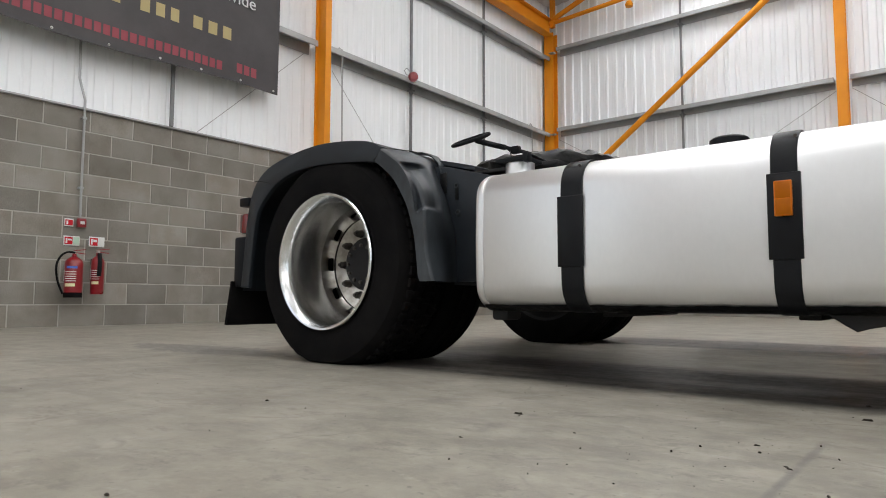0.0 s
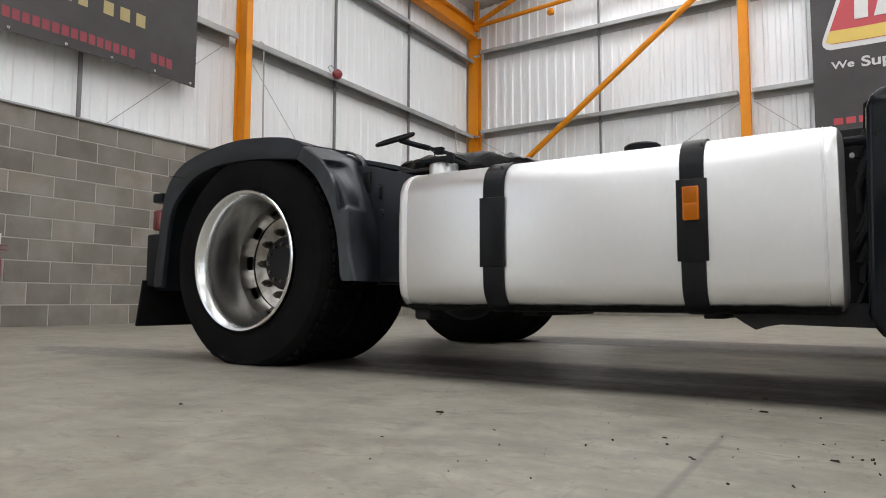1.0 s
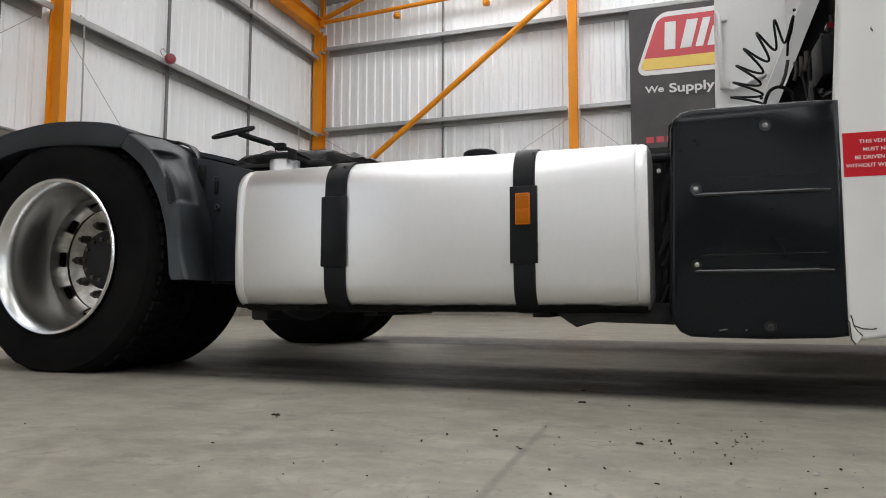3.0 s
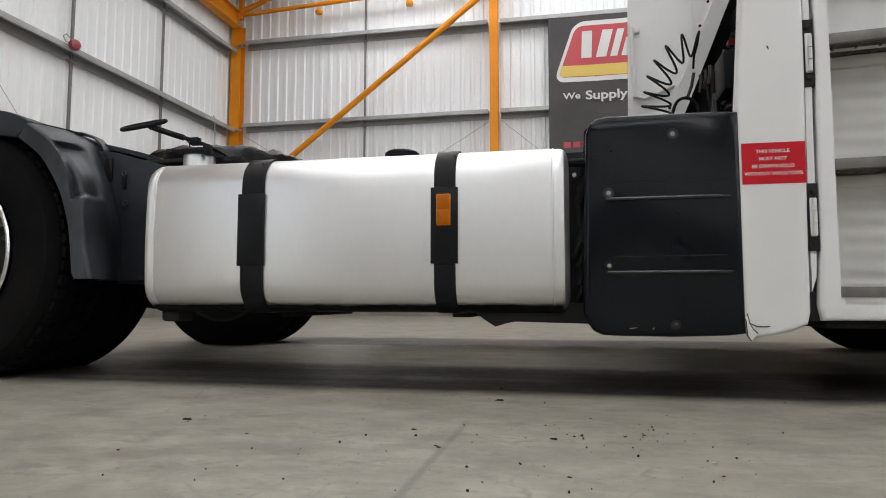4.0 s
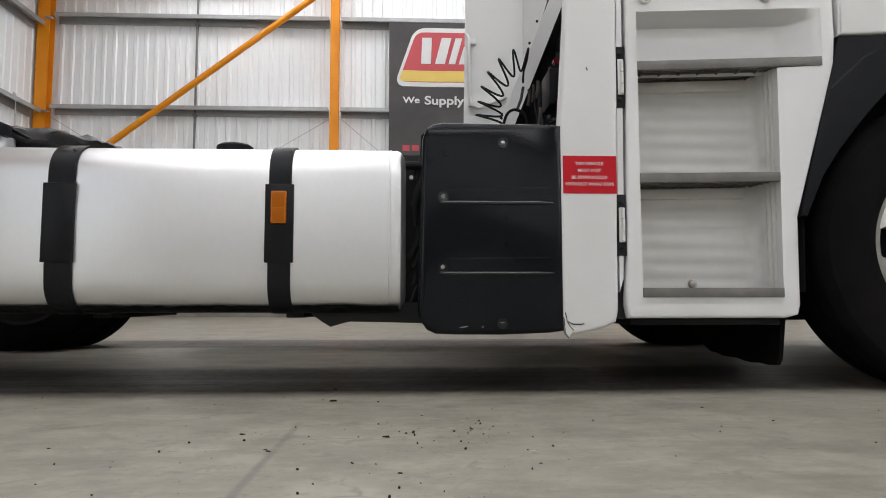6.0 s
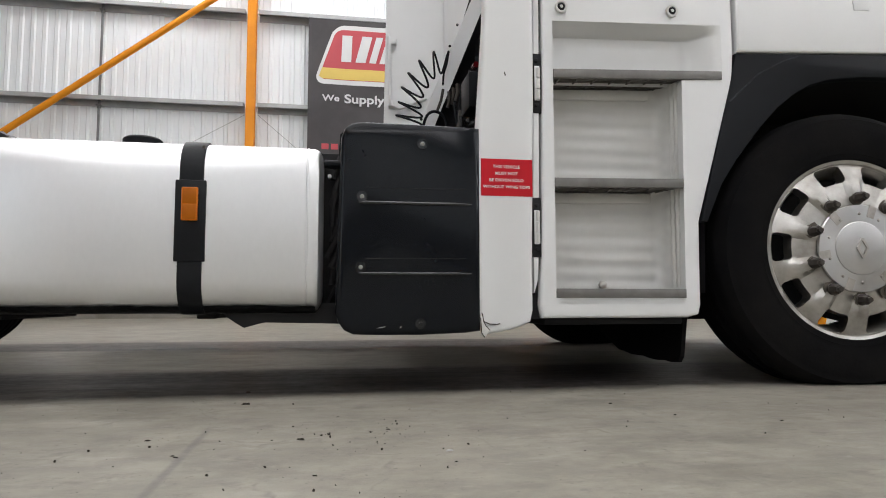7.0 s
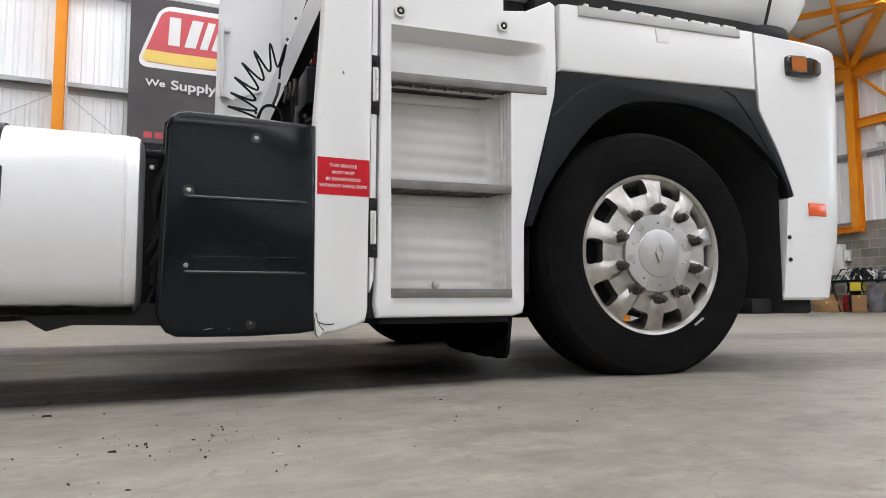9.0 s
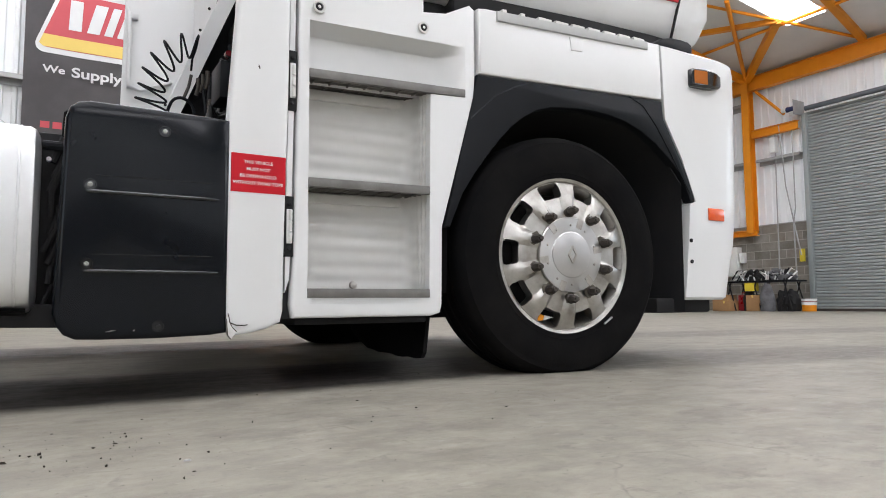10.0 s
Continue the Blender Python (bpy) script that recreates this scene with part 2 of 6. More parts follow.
    hair.operation = "MULTIPLY"
    l.new(remap(cell.outputs["Distance"], 0.028, 0.004, 0, 1), hair.inputs[0])
    l.new(remap(blotch, 0.50, 0.64, 0, 0.6), hair.inputs[1])
    c5 = blend(hair.outputs[0], c5, (0.135, 0.126, 0.105))
    # a dark drag mark and an oil stain with their own outlines
    sep = n.new("ShaderNodeSeparateXYZ")
    l.new(tc.outputs["Object"], sep.inputs[0])

    def calc(op, *args):
        q = n.new("ShaderNodeMath")
        q.operation = op
        for k, v in enumerate(args):
            if isinstance(v, (int, float)):
                q.inputs[k].default_value = v
            else:
                l.new(v, q.inputs[k])
        return q.outputs[0]

    off = calc("ABSOLUTE", calc("ADD", sep.outputs["X"], 0.253))
    line = calc("MULTIPLY", remap(off, 0.011, 0.003, 0, 1), remap(sep.outputs["Y"], 1.56, 1.40, 0, 1))
    line = calc("MULTIPLY", line, remap(wear, 0.35, 0.6, 0.30, 0.75))
    c6 = blend(line, c5, (0.12, 0.117, 0.11))
    ox = calc("MULTIPLY", calc("ADD", sep.outputs["X"], 3.32), 0.72)
    oy = calc("MULTIPLY", calc("ADD", sep.outputs["Y"], -2.07), 2.6)
    away = calc("SQRT", calc("ADD", calc("MULTIPLY", ox, ox), calc("MULTIPLY", oy, oy)))
    spill = remap(calc("ADD", away, calc("MULTIPLY", wear, 1.6)), 1.34, 1.27, 0, 0.7)
    c7 = blend(spill, c6, (0.13, 0.125, 0.115))
    # a pair of oily tyre tracks along the bay, deepened below the truck with painted shade, bending away and paler
    # where the lorries swing out of it
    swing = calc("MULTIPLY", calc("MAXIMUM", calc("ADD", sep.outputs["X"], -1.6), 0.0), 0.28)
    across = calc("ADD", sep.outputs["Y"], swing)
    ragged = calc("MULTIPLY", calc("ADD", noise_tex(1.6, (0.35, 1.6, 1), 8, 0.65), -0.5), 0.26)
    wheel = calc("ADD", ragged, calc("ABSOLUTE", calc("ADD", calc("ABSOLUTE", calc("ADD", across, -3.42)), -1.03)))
    # full strength only below the truck, where its shade is painted in
    shade_span = calc("MULTIPLY", remap(sep.outputs["X"], -2.7, -1.9, 0, 1), remap(sep.outputs["X"], 1.0, 2.3, 1, 0.46))
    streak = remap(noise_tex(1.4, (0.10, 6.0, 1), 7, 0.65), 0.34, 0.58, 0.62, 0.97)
    track_and_shade = calc("MULTIPLY", shade_span, calc("MULTIPLY", remap(wheel, 0.48, 0.33, 0, 1), streak))
    c8 = blend(track_and_shade, c7, (0.036, 0.031, 0.031))
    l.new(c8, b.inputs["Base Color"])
    l.new(remap(mottle, 0.3, 0.7, 0.34, 0.58), b.inputs["Roughness"])
    b.inputs["Specular IOR Level"].default_value = 0.42
    bp = n.new("ShaderNodeBump")
    bp.inputs["Strength"].default_value, bp.inputs["Distance"].default_value = 0.25, 0.004
    l.new(mottle, bp.inputs["Height"])
    l.new(bp.outputs[0], b.inputs["Normal"])
    return m


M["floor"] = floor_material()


# ---- mesh helpers ----
def thing(name, label, category, at=(0, 0, 0), group="", kind=""):
    ob = new(name)
    ob.location = at
    ob.empty_display_size = 0.1
    return tagged(ob, label, category, group, kind)


def to_mesh(name, bm, material, angle=32):
    bmesh.ops.recalc_face_normals(bm, faces=bm.faces)
    me = bpy.data.meshes.new(name)
    bm.to_mesh(me)
    bm.free()
    me.materials.append(material)
    me.polygons.foreach_set("use_smooth", [True] * len(me.polygons))
    me.set_sharp_from_angle(angle=radians(angle))
    return me


def part(name, bm, material, parent=None, label=""):
    ob = new(name, to_mesh(name, bm, material))
    if parent is not None:
        ob.parent = parent
        world_m = Matrix.Identity(4)
        p = parent
        while p is not None:
            world_m = Matrix.Translation(p.location) @ world_m
            p = p.parent
        ob.matrix_parent_inverse = world_m.inverted()
    if label:
        tagged(ob, label)
    return ob


def solid(name, bm, material, label, category, group="", kind=""):
    return tagged(part(name, bm, material), label, category, group, kind)


def B():
    return bmesh.new()


def box(bm, x0, x1, y0, y1, z0, z1, bev=0.0, seg=2):
    r = bmesh.ops.create_cube(bm, size=1, matrix=Matrix.LocRotScale(((x0 + x1) / 2, (y0 + y1) / 2, (z0 + z1) / 2), None, (abs(x1 - x0), abs(y1 - y0), abs(z1 - z0))))
    if bev:
        es = list({e for v in r["verts"] for e in v.link_edges})
        bmesh.ops.bevel(bm, geom=es, offset=bev, segments=seg, affect="EDGES", profile=0.5)
    return bm


def prism(bm, pts, y0, y1, bev=0.0, seg=2):
    """The outline pts (x, z), drawn out from y0 to y1."""
    a = [bm.verts.new((x, y0, z)) for x, z in pts]
    f = bm.faces.new(a)
    r = bmesh.ops.extrude_face_region(bm, geom=[f])
    moved = [v for v in r["geom"] if isinstance(v, bmesh.types.BMVert)]
    bmesh.ops.translate(bm, vec=(0, y1 - y0, 0), verts=moved)
    if bev:
        front = [e for e in f.edges]
        bmesh.ops.bevel(bm, geom=front, offset=bev, segments=seg, affect="EDGES", profile=0.5)
    return bm


def loft(bm, rings, closed=True, caps=True):
    vs = [[bm.verts.new(p) for p in r] for r in rings]
    k = len(rings[0])
    for a, b in zip(vs, vs[1:]):
        for i in range(k if closed else k - 1):
            j = (i + 1) % k
            bm.faces.new((a[i], a[j], b[j], b[i]))
    if caps and closed:
        bm.faces.new(list(reversed(vs[0])))
        bm.faces.new(vs[-1])
    return bm


def lathe(bm, profile, cx, cz, n=64, close=False, flat=None):
    """The profile (radius, y), turned round the line through (cx, cz) along y. flat: the height below which nothing reaches."""
    rings = []
    for i in range(n):
        a = 2 * math.pi * i / n
        ring = []
        for r, y in profile:
            z = cz + r * math.cos(a)
            if flat is not None and z < flat:
                z = flat
            ring.append(bm.verts.new((cx + r * math.sin(a), y, z)))
        rings.append(ring)
    k = len(profile)
    for i in range(n):
        a, b = rings[i], rings[(i + 1) % n]
        for j in range(k if close else k - 1):
            bm.faces.new((a[j], a[(j + 1) % k], b[(j + 1) % k], b[j]))
    return bm


def tube(bm, pts, r, n=10, cap=True):
    pts = [Vector(p) for p in pts]
    rings, up = [], Vector((0.013, 0.31, 0.95))
    for i, p in enumerate(pts):
        d = (pts[min(i + 1, len(pts) - 1)] - pts[max(i - 1, 0)]).normalized()
        s = d.cross(up)
        if s.length < 1e-3:
            s = d.cross(Vector((1, 0, 0)))
        s.normalize()
        up = s.cross(d).normalized()
        rings.append([p + r * (math.cos(2 * math.pi * k / n) * s + math.sin(2 * math.pi * k / n) * up) for k in range(n)])
    return loft(bm, rings, True, cap)


def beam(bm, p, q, w, h, up=(0, 0, 1)):
    """A straight bar of w across and h high from p to q."""
    p, q = Vector(p), Vector(q)
    d = (q - p).normalized()
    s = d.cross(Vector(up)).normalized()
    u = s.cross(d)
    rings = [[o + s * a * w / 2 + u * b * h / 2 for a, b in ((-1, -1), (1, -1), (1, 1), (-1, 1))] for o in (p, q)]
    return loft(bm, rings)


def i_beam(bm, p, q, w, h, up, web=0.012, fl=0.016):
    p, q = Vector(p), Vector(q)
    d = (q - p).normalized()
    s = d.cross(Vector(up)).normalized()
    u = s.cross(d)
    a, b, c, e = w / 2, h / 2, web / 2, h / 2 - fl
    sec = ((-a, -b), (a, -b), (a, -e), (c, -e), (c, e), (a, e), (a, b), (-a, b), (-a, e), (-c, e), (-c, -e), (-a, -e))
    return loft(bm, [[o + s * x + u * z for x, z in sec] for o in (p, q)])


def disc(bm, x, y, z, r, depth, n=16, bev=0.0):
    """A short round bar facing -y: its front at y, its back at y + depth."""
    b = min(bev, r * 0.4)
    return lathe(bm, [(0.0005, y), (r - b, y), (r, y + b), (r, y + depth)], x, z, n)


def rounded(y0, y1, z0, z1, r, seg=6):
    """A rounded rectangle in (y, z)."""
    out = []
    for cy, cz, a0 in ((y1 - r, z1 - r, 0), (y0 + r, z1 - r, 90), (y0 + r, z0 + r, 180), (y1 - r, z0 + r, 270)):
        for i in range(seg + 1):
            a = radians(a0 + 90 * i / seg)
            out.append((cy + r * math.cos(a), cz + r * math.sin(a)))
    return out


def soft_step(a, b, x):
    f = min(1.0, max(0.0, (x - a) / (b - a)))
    return f * f * (3 - 2 * f)


def lettering(name, words, size, m, material, parent=None, depth=0.0006, bold=0.0, align="CENTER"):
    cu = bpy.data.curves.new(name, "FONT")
    cu.body, cu.size, cu.extrude, cu.align_x, cu.align_y, cu.offset = words, size, depth, align, "CENTER", bold
    tmp = bpy.data.objects.new("lettering_source", cu)
    scene.collection.objects.link(tmp)
    me = bpy.data.meshes.new_from_object(tmp.evaluated_get(bpy.context.evaluated_depsgraph_get()))
    bpy.data.objects.remove(tmp)
    bpy.data.curves.remove(cu)
    me.transform(m)
    me.materials.clear()
    me.materials.append(material)
    ob = new(name, me)
    if parent is not None:
        ob.parent = parent
        ob.matrix_parent_inverse = Matrix.Translation(-(parent.location + (parent.parent.location if parent.parent else Vector())))
    return ob


# ---- the hall ----
XL, XR, YB, YF = -7.15, 16.3, 12.6, -13.0
EAVE, EAVE_W, RIDGE_X, SLOPE, SLOPE_W = 6.35, 6.85, 4.6, 0.12, 0.0768
BLOCK_TOP = 2.26


def roof_z(x):
    return EAVE + SLOPE * (XR - x) if x > RIDGE_X else EAVE_W + SLOPE_W * (x - XL)


bm = B()
box(bm, XL - 3, XR + 3, YF - 3, YB + 3, -0.3, 0.0)
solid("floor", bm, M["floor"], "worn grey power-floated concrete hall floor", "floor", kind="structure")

def sheeting(u0, u1, z0, z1, along, face, inward, period=0.2, depth=0.03, top=None):
    """Trapezoidal wall sheeting, running along x or y."""
    bm = B()
    u, low, high = u0, [], []
    while u < u1:
        for du, d in ((0, 0), (0.105, 0), (0.125, depth), (0.18, depth)):
            q = min(u + du, u1)
            w = face + inward * d
            x, y = (q, w) if along == "x" else (w, q)
            low.append(bm.verts.new((x, y, z0)))
            high.append(bm.verts.new((x, y, top(q) if top else z1)))
        u += period
    for i in range(len(low) - 1):
        bm.faces.new((low[i], low[i + 1], high[i + 1], high[i]))
    return bm


def gable(x):
    return roof_z(x) - 0.02


walls = {}
# west opening assumed out of view, only there for a fill lamp
WEST_GAP_Y0, WEST_GAP_Y1 = -9.2, -3.2
# east opening assumed out of view, cut for its fill lamp
EAST_GAP_Y0, EAST_GAP_Y1 = -5.1, -0.1
bm = B()
box(bm, XL - 0.2, XL - 0.05, YF, WEST_GAP_Y0, 0, EAVE_W)
box(bm, XL - 0.2, XL - 0.05, WEST_GAP_Y1, YB, 0, EAVE_W)
box(bm, XL - 0.2, XL - 0.05, WEST_GAP_Y0, WEST_GAP_Y1, 4.95, EAVE_W)
walls["left"] = solid("wall_west", bm, M["cladding"], "white profiled sheet wall over grey blockwork with an assumed, unseen doorway", "wall", kind="structure")
part("cladding", sheeting(WEST_GAP_Y1, YB, BLOCK_TOP, EAVE_W, "y", XL - 0.03, 1, depth=0.014), M["cladding"], walls["left"])
part("cladding", sheeting(YF, WEST_GAP_Y0, BLOCK_TOP, EAVE_W, "y", XL - 0.03, 1, depth=0.014), M["cladding"], walls["left"])
part("cladding", sheeting(WEST_GAP_Y0, WEST_GAP_Y1, 4.95, EAVE_W, "y", XL - 0.03, 1, depth=0.014), M["cladding"], walls["left"])
bm = B()
prism(bm, [(XL, 0), (XR, 0), (XR, EAVE - 0.03), (RIDGE_X, roof_z(RIDGE_X) - 0.03), (XL, EAVE_W - 0.03)], YB + 0.05, YB + 0.2)
walls["back"] = solid("wall_north", bm, M["cladding"], "white profiled sheet gable wall with grey rails", "wall", kind="structure")
part("cladding", sheeting(XL, XR, BLOCK_TOP, 0, "x", YB + 0.04, -1, top=gable), M["cladding"], walls["back"])
bm = B()
box(bm, XR + 0.05, XR + 0.2, 9.3, YB, 0, EAVE)
box(bm, XR + 0.05, XR + 0.2, YF, EAST_GAP_Y0, 0, EAVE)
box(bm, XR + 0.05, XR + 0.2, EAST_GAP_Y1, 3.5, 0, EAVE)
box(bm, XR + 0.05, XR + 0.2, EAST_GAP_Y0, EAST_GAP_Y1, 4.7, EAVE)
box(bm, XR + 0.05, XR + 0.2, 3.5, 9.3, 4.95, EAVE)
walls["right"] = solid("wall_east", bm, M["cladding"], "white profiled sheet wall beside the roller shutter, with an assumed, unseen door", "wall", kind="structure")
part("cladding", sheeting(9.35, YB, BLOCK_TOP, EAVE, "y", XR + 0.04, -1), M["cladding"], walls["right"])
part("cladding", sheeting(3.5, 9.35, 5.0, EAVE, "y", XR + 0.04, -1), M["cladding"], walls["right"])
bm = B()
box(bm, XL, XR, YF - 0.2, YF, 0, EAVE)
prism(bm, [(XL, EAVE - 1.4), (8, EAVE - 1.4), (8, EAVE - 1.39), (15.5, EAVE - 1.39), (15.5, EAVE - 1.4), (XR, EAVE - 1.4), (XR, EAVE - 0.03), (RIDGE_X, roof_z(RIDGE_X) - 0.03), (XL, EAVE_W - 0.03)], YF - 0.45, YF - 0.25)
walls["front"] = solid("wall_south", bm, M["cladding"], "plain white hall wall over grey blockwork", "wall", kind="structure")

# roof in strips with rooflights let in between
LIGHT_W, LIGHT_STEP, LIGHT_Y = 0.90, 3.15, 8.05
centres = [LIGHT_Y + LIGHT_STEP * k for k in range(-6, 2)]


def roof_strip(bm, x0, x1, y0, y1, t=0.08):
    rings = [[(x, y, roof_z(x) + d) for y, d in ((y0, 0), (y1, 0), (y1, t), (y0, t))] for x in (x0, x1)]
    return loft(bm, rings)


bm = B()
edges = [YF - 0.5]
for c in centres:
    edges += [c - LIGHT_W / 2, c + LIGHT_W / 2]
edges.append(YB + 0.3)
for x0, x1 in ((XL - 0.3, RIDGE_X - 0.0005), (RIDGE_X + 0.0005, XR + 0.3)):
    for y0, y1 in zip(edges[::2], edges[1::2]):
        roof_strip(bm, x0, x1, y0, y1)
for c in centres:
    for x0, x1 in ((XL - 0.3, XL + 2.1), (RIDGE_X - 1.6, RIDGE_X - 0.0005), (RIDGE_X + 0.0005, RIDGE_X + 1.6), (XR - 1.9, XR + 0.3)):
        roof_strip(bm, x0, x1, c - LIGHT_W / 2, c + LIGHT_W / 2)
roof_strip(bm, RIDGE_X + 1.6, XR - 1.9, centres[-1] - LIGHT_W / 2, centres[-1] + LIGHT_W / 2)
solid("ceiling", bm, M["roof"], "pale grey sheet roof lining", "ceiling", kind="structure")
for c in centres:
    for x0, x1 in ((XL + 2.1, RIDGE_X - 1.6), (RIDGE_X + 1.6, XR - 1.9)):
        if x0 > RIDGE_X and c == centres[-1]:
            continue
        bm = B()
        roof_strip(bm, x0, x1, c - LIGHT_W / 2, c + LIGHT_W / 2, 0.03)
        solid("rooflight", bm, M["rooflight"], "bright translucent rooflight sheet in the roof", "rooflight", "rooflights", "structure")

# fill lamp added in an unseen, assumed west doorway, to brighten the tank's left
lamp = bpy.data.lights.new("west_fill", "AREA")
lamp.shape, lamp.size, lamp.size_y, lamp.energy, lamp.color = "RECTANGLE", 6.0, 4.9, WEST_FILL, (1.0, 0.97, 0.93)
new("west_fill", lamp).matrix_world = look((XL - 0.1, (WEST_GAP_Y0 + WEST_GAP_Y1) / 2, 2.48), (0, (WEST_GAP_Y0 + WEST_GAP_Y1) / 2, 2.48))

# likewise a fill lamp in an assumed, unseen east door, brightening the right floor
lamp = bpy.data.lights.new("east_fill", "AREA")
lamp.shape, lamp.size, lamp.size_y, lamp.energy, lamp.color = "RECTANGLE", 5.0, 4.6, EAST_FILL, (0.86, 0.94, 1.0)
new("east_fill", lamp).matrix_world = look((XR + 0.12, -2.6, 2.36), (0, -2.6, 2.36))


# wall rails, sag rods, columns
def rail(points, label="grey galvanised steel wall rail"):
    """A C-shaped rail from point to point; its open side faces down."""
    p, q = (Vector(v) for v in points)
    d = (q - p).normalized()
    s = Vector((-d.y, d.x, 0))
    if s.dot(Vector((4, 3, 0)) - p) < 0:
        s = -s
    sec = ((0, 0.075), (0.196, 0.075), (0.2, 0.071), (0.2, 0.0), (0.196, -0.006), (0.178, -0.006), (0.178, 0.0), (0.192, 0.0), (0.192, 0.067), (0.008, 0.067), (0.008, -0.085), (0, -0.085))
    bm = B()
    loft(bm, [[o + s * a + Vector((0, 0, b)) for a, b in sec] for o in (p, q)])
    return solid("wall_rail", bm, M["galv"], label, "wall rail", "wall rails", "structure")


WEST_RAILS, NORTH_RAILS = (3.805, 5.49), (3.93, 5.72)
for z in WEST_RAILS:
    rail(((XL + 0.0, WEST_GAP_Y1, z), (XL + 0.0, 5.84, z)))
    rail(((XL + 0.0, 5.96, z), (XL + 0.0, 12.3, z)))
for z in NORTH_RAILS:
    rail(((XL + 0.3, YB - 0.0, z), (-1.66, YB - 0.0, z)))
    rail(((-1.42, YB - 0.0, z), (3.8, YB - 0.0, z)))
    rail(((4.0, YB - 0.0, z), (XR - 0.3, YB - 0.0, z)))
for z in (3.93, 5.55):
    rail(((XR, 10.9, z), (XR, 12.4, z)))
rail(((XR, 9.35, 3.93), (XR, 10.55, 3.93)))
def sag_rod(at, top, along):
    """A thin upright rod with a nut and a washer under each rail that it passes."""
    bm = B()
    beam(bm, (*at, BLOCK_TOP), (*at, top), 0.035, 0.035, (0, 1, 0))
    for z in WEST_RAILS if along[1] else NORTH_RAILS:
        for dz in (-0.075, 0.085):
            beam(bm, (at[0] - along[0] * 0.045, at[1] - along[1] * 0.045, z + dz), (at[0] + along[0] * 0.045, at[1] + along[1] * 0.045, z + dz), 0.09, 0.022)
            tube(bm, [(*at, z + dz - 0.05), (*at, z + dz - 0.008)], 0.034, 6)
    solid("sag_rod", bm, M["rod"], "thin upright grey steel rod between wall rails", "rod", "rods", "structure")


for y in (1.72, 3.82, 7.94, 10.02):
    sag_rod((XL + 0.06, y), EAVE_W, (0, 1))
for x in (-4.2, 1.2, 6.7):
    sag_rod((x, YB - 0.06), gable(x), (1, 0))


for z in (3.93, 5.72):
    bm = B()
    box(bm, XL + 0.22, XL + 0.35, YB - 0.38, YB - 0.26, z - 0.10, z - 0.09, 0.003)
    box(bm, XL + 0.30, XL + 0.345, YB - 0.36, YB - 0.33, z - 0.125, z - 0.09, 0.003)
    solid("rail_bracket", bm, M["galv"], "small galvanised bracket under the wall rails", "bracket", "brackets", "structure")


def column(p, q, w, h, up, label="orange painted steel stanchion", category="column"):
    bm = B()
    i_beam(bm, p, q, w, h, up)
    return solid("column", bm, M["orange"], label, category, "steel frame", "structure")


for y in (-12.6, -0.4, 5.9):
    column((XL + 0.24, y, 0), (XL + 0.24, y, EAVE - 0.1), 0.1, 0.22, (1, 0, 0))
column((XL + 0.155, YB - 0.17, 0), (XL + 0.155, YB - 0.17, 6.12), 0.22, 0.2, (0, 1, 0))
column((-1.52, YB - 0.26, 0), (-1.52, YB - 0.26, gable(-1.5)), 0.155, 0.2, (0, 1, 0))
column((3.9, YB - 0.26, 0), (3.9, YB - 0.26, gable(3.9)), 0.155, 0.2, (0, 1, 0))
column((9.4, YB - 0.26, 0), (9.4, YB - 0.26, gable(9.4)), 0.155, 0.2, (0, 1, 0))
column((XR - 0.2, 10.72, 2.05), (XR - 0.2, 10.72, EAVE - 0.1), 0.2, 0.24, (1, 0, 0))


def member(p, q, r=0.05, label="orange painted steel brace tube"):
    bm = B()
    tube(bm, [p, q], r, 12)
    return solid("brace", bm, M["orange"], label, "brace", "steel frame", "structure")


def joist(p, q, w, h, label="orange painted steel beam"):
    bm = B()
    i_beam(bm, p, q, w, h, (0, 0, 1))
    return solid("beam", bm, M["orange"], label, "beam", "steel frame", "structure")


member((-6.85, YB - 0.45, 2.23), (-1.3, YB - 0.45, 6.52), 0.06)
joist((XL + 0.2, -12.9, 6.20), (XL + 0.2, 12.3, 6.20), 0.2, 0.34)
joist((XR - 0.2, -12.9, 6.08), (XR - 0.2, 12.3, 6.08), 0.2, 0.38)
member((XL + 0.24, YB - 0.3, 6.36), (-5.2, YB - 0.3, 7.0), 0.055)
bm = B()
beam(bm, (XL + 0.28, YB - 0.3, 6.2), (XL + 0.28, YB - 0.3, EAVE_W + 0.03), 0.09, 0.09, (0, 1, 0))
solid("beam", bm, M["orange"], "short orange painted post above the eaves beam", "beam", "steel frame", "structure")
member((XL + 0.2, YB - 0.3, 6.30), (-1.6, YB - 0.3, 6.55), 0.045)

# ---- the tractor unit ----
SIDE = 1.93
MIDDLE = 3.18
truck = thing("tractor_unit", "white two-axle tractor unit with a bare aluminium fuel tank", "truck", (0, 0, 0))
FRONT_X, REAR_X, HUB_Z = 1.72, -2.225, 0.445


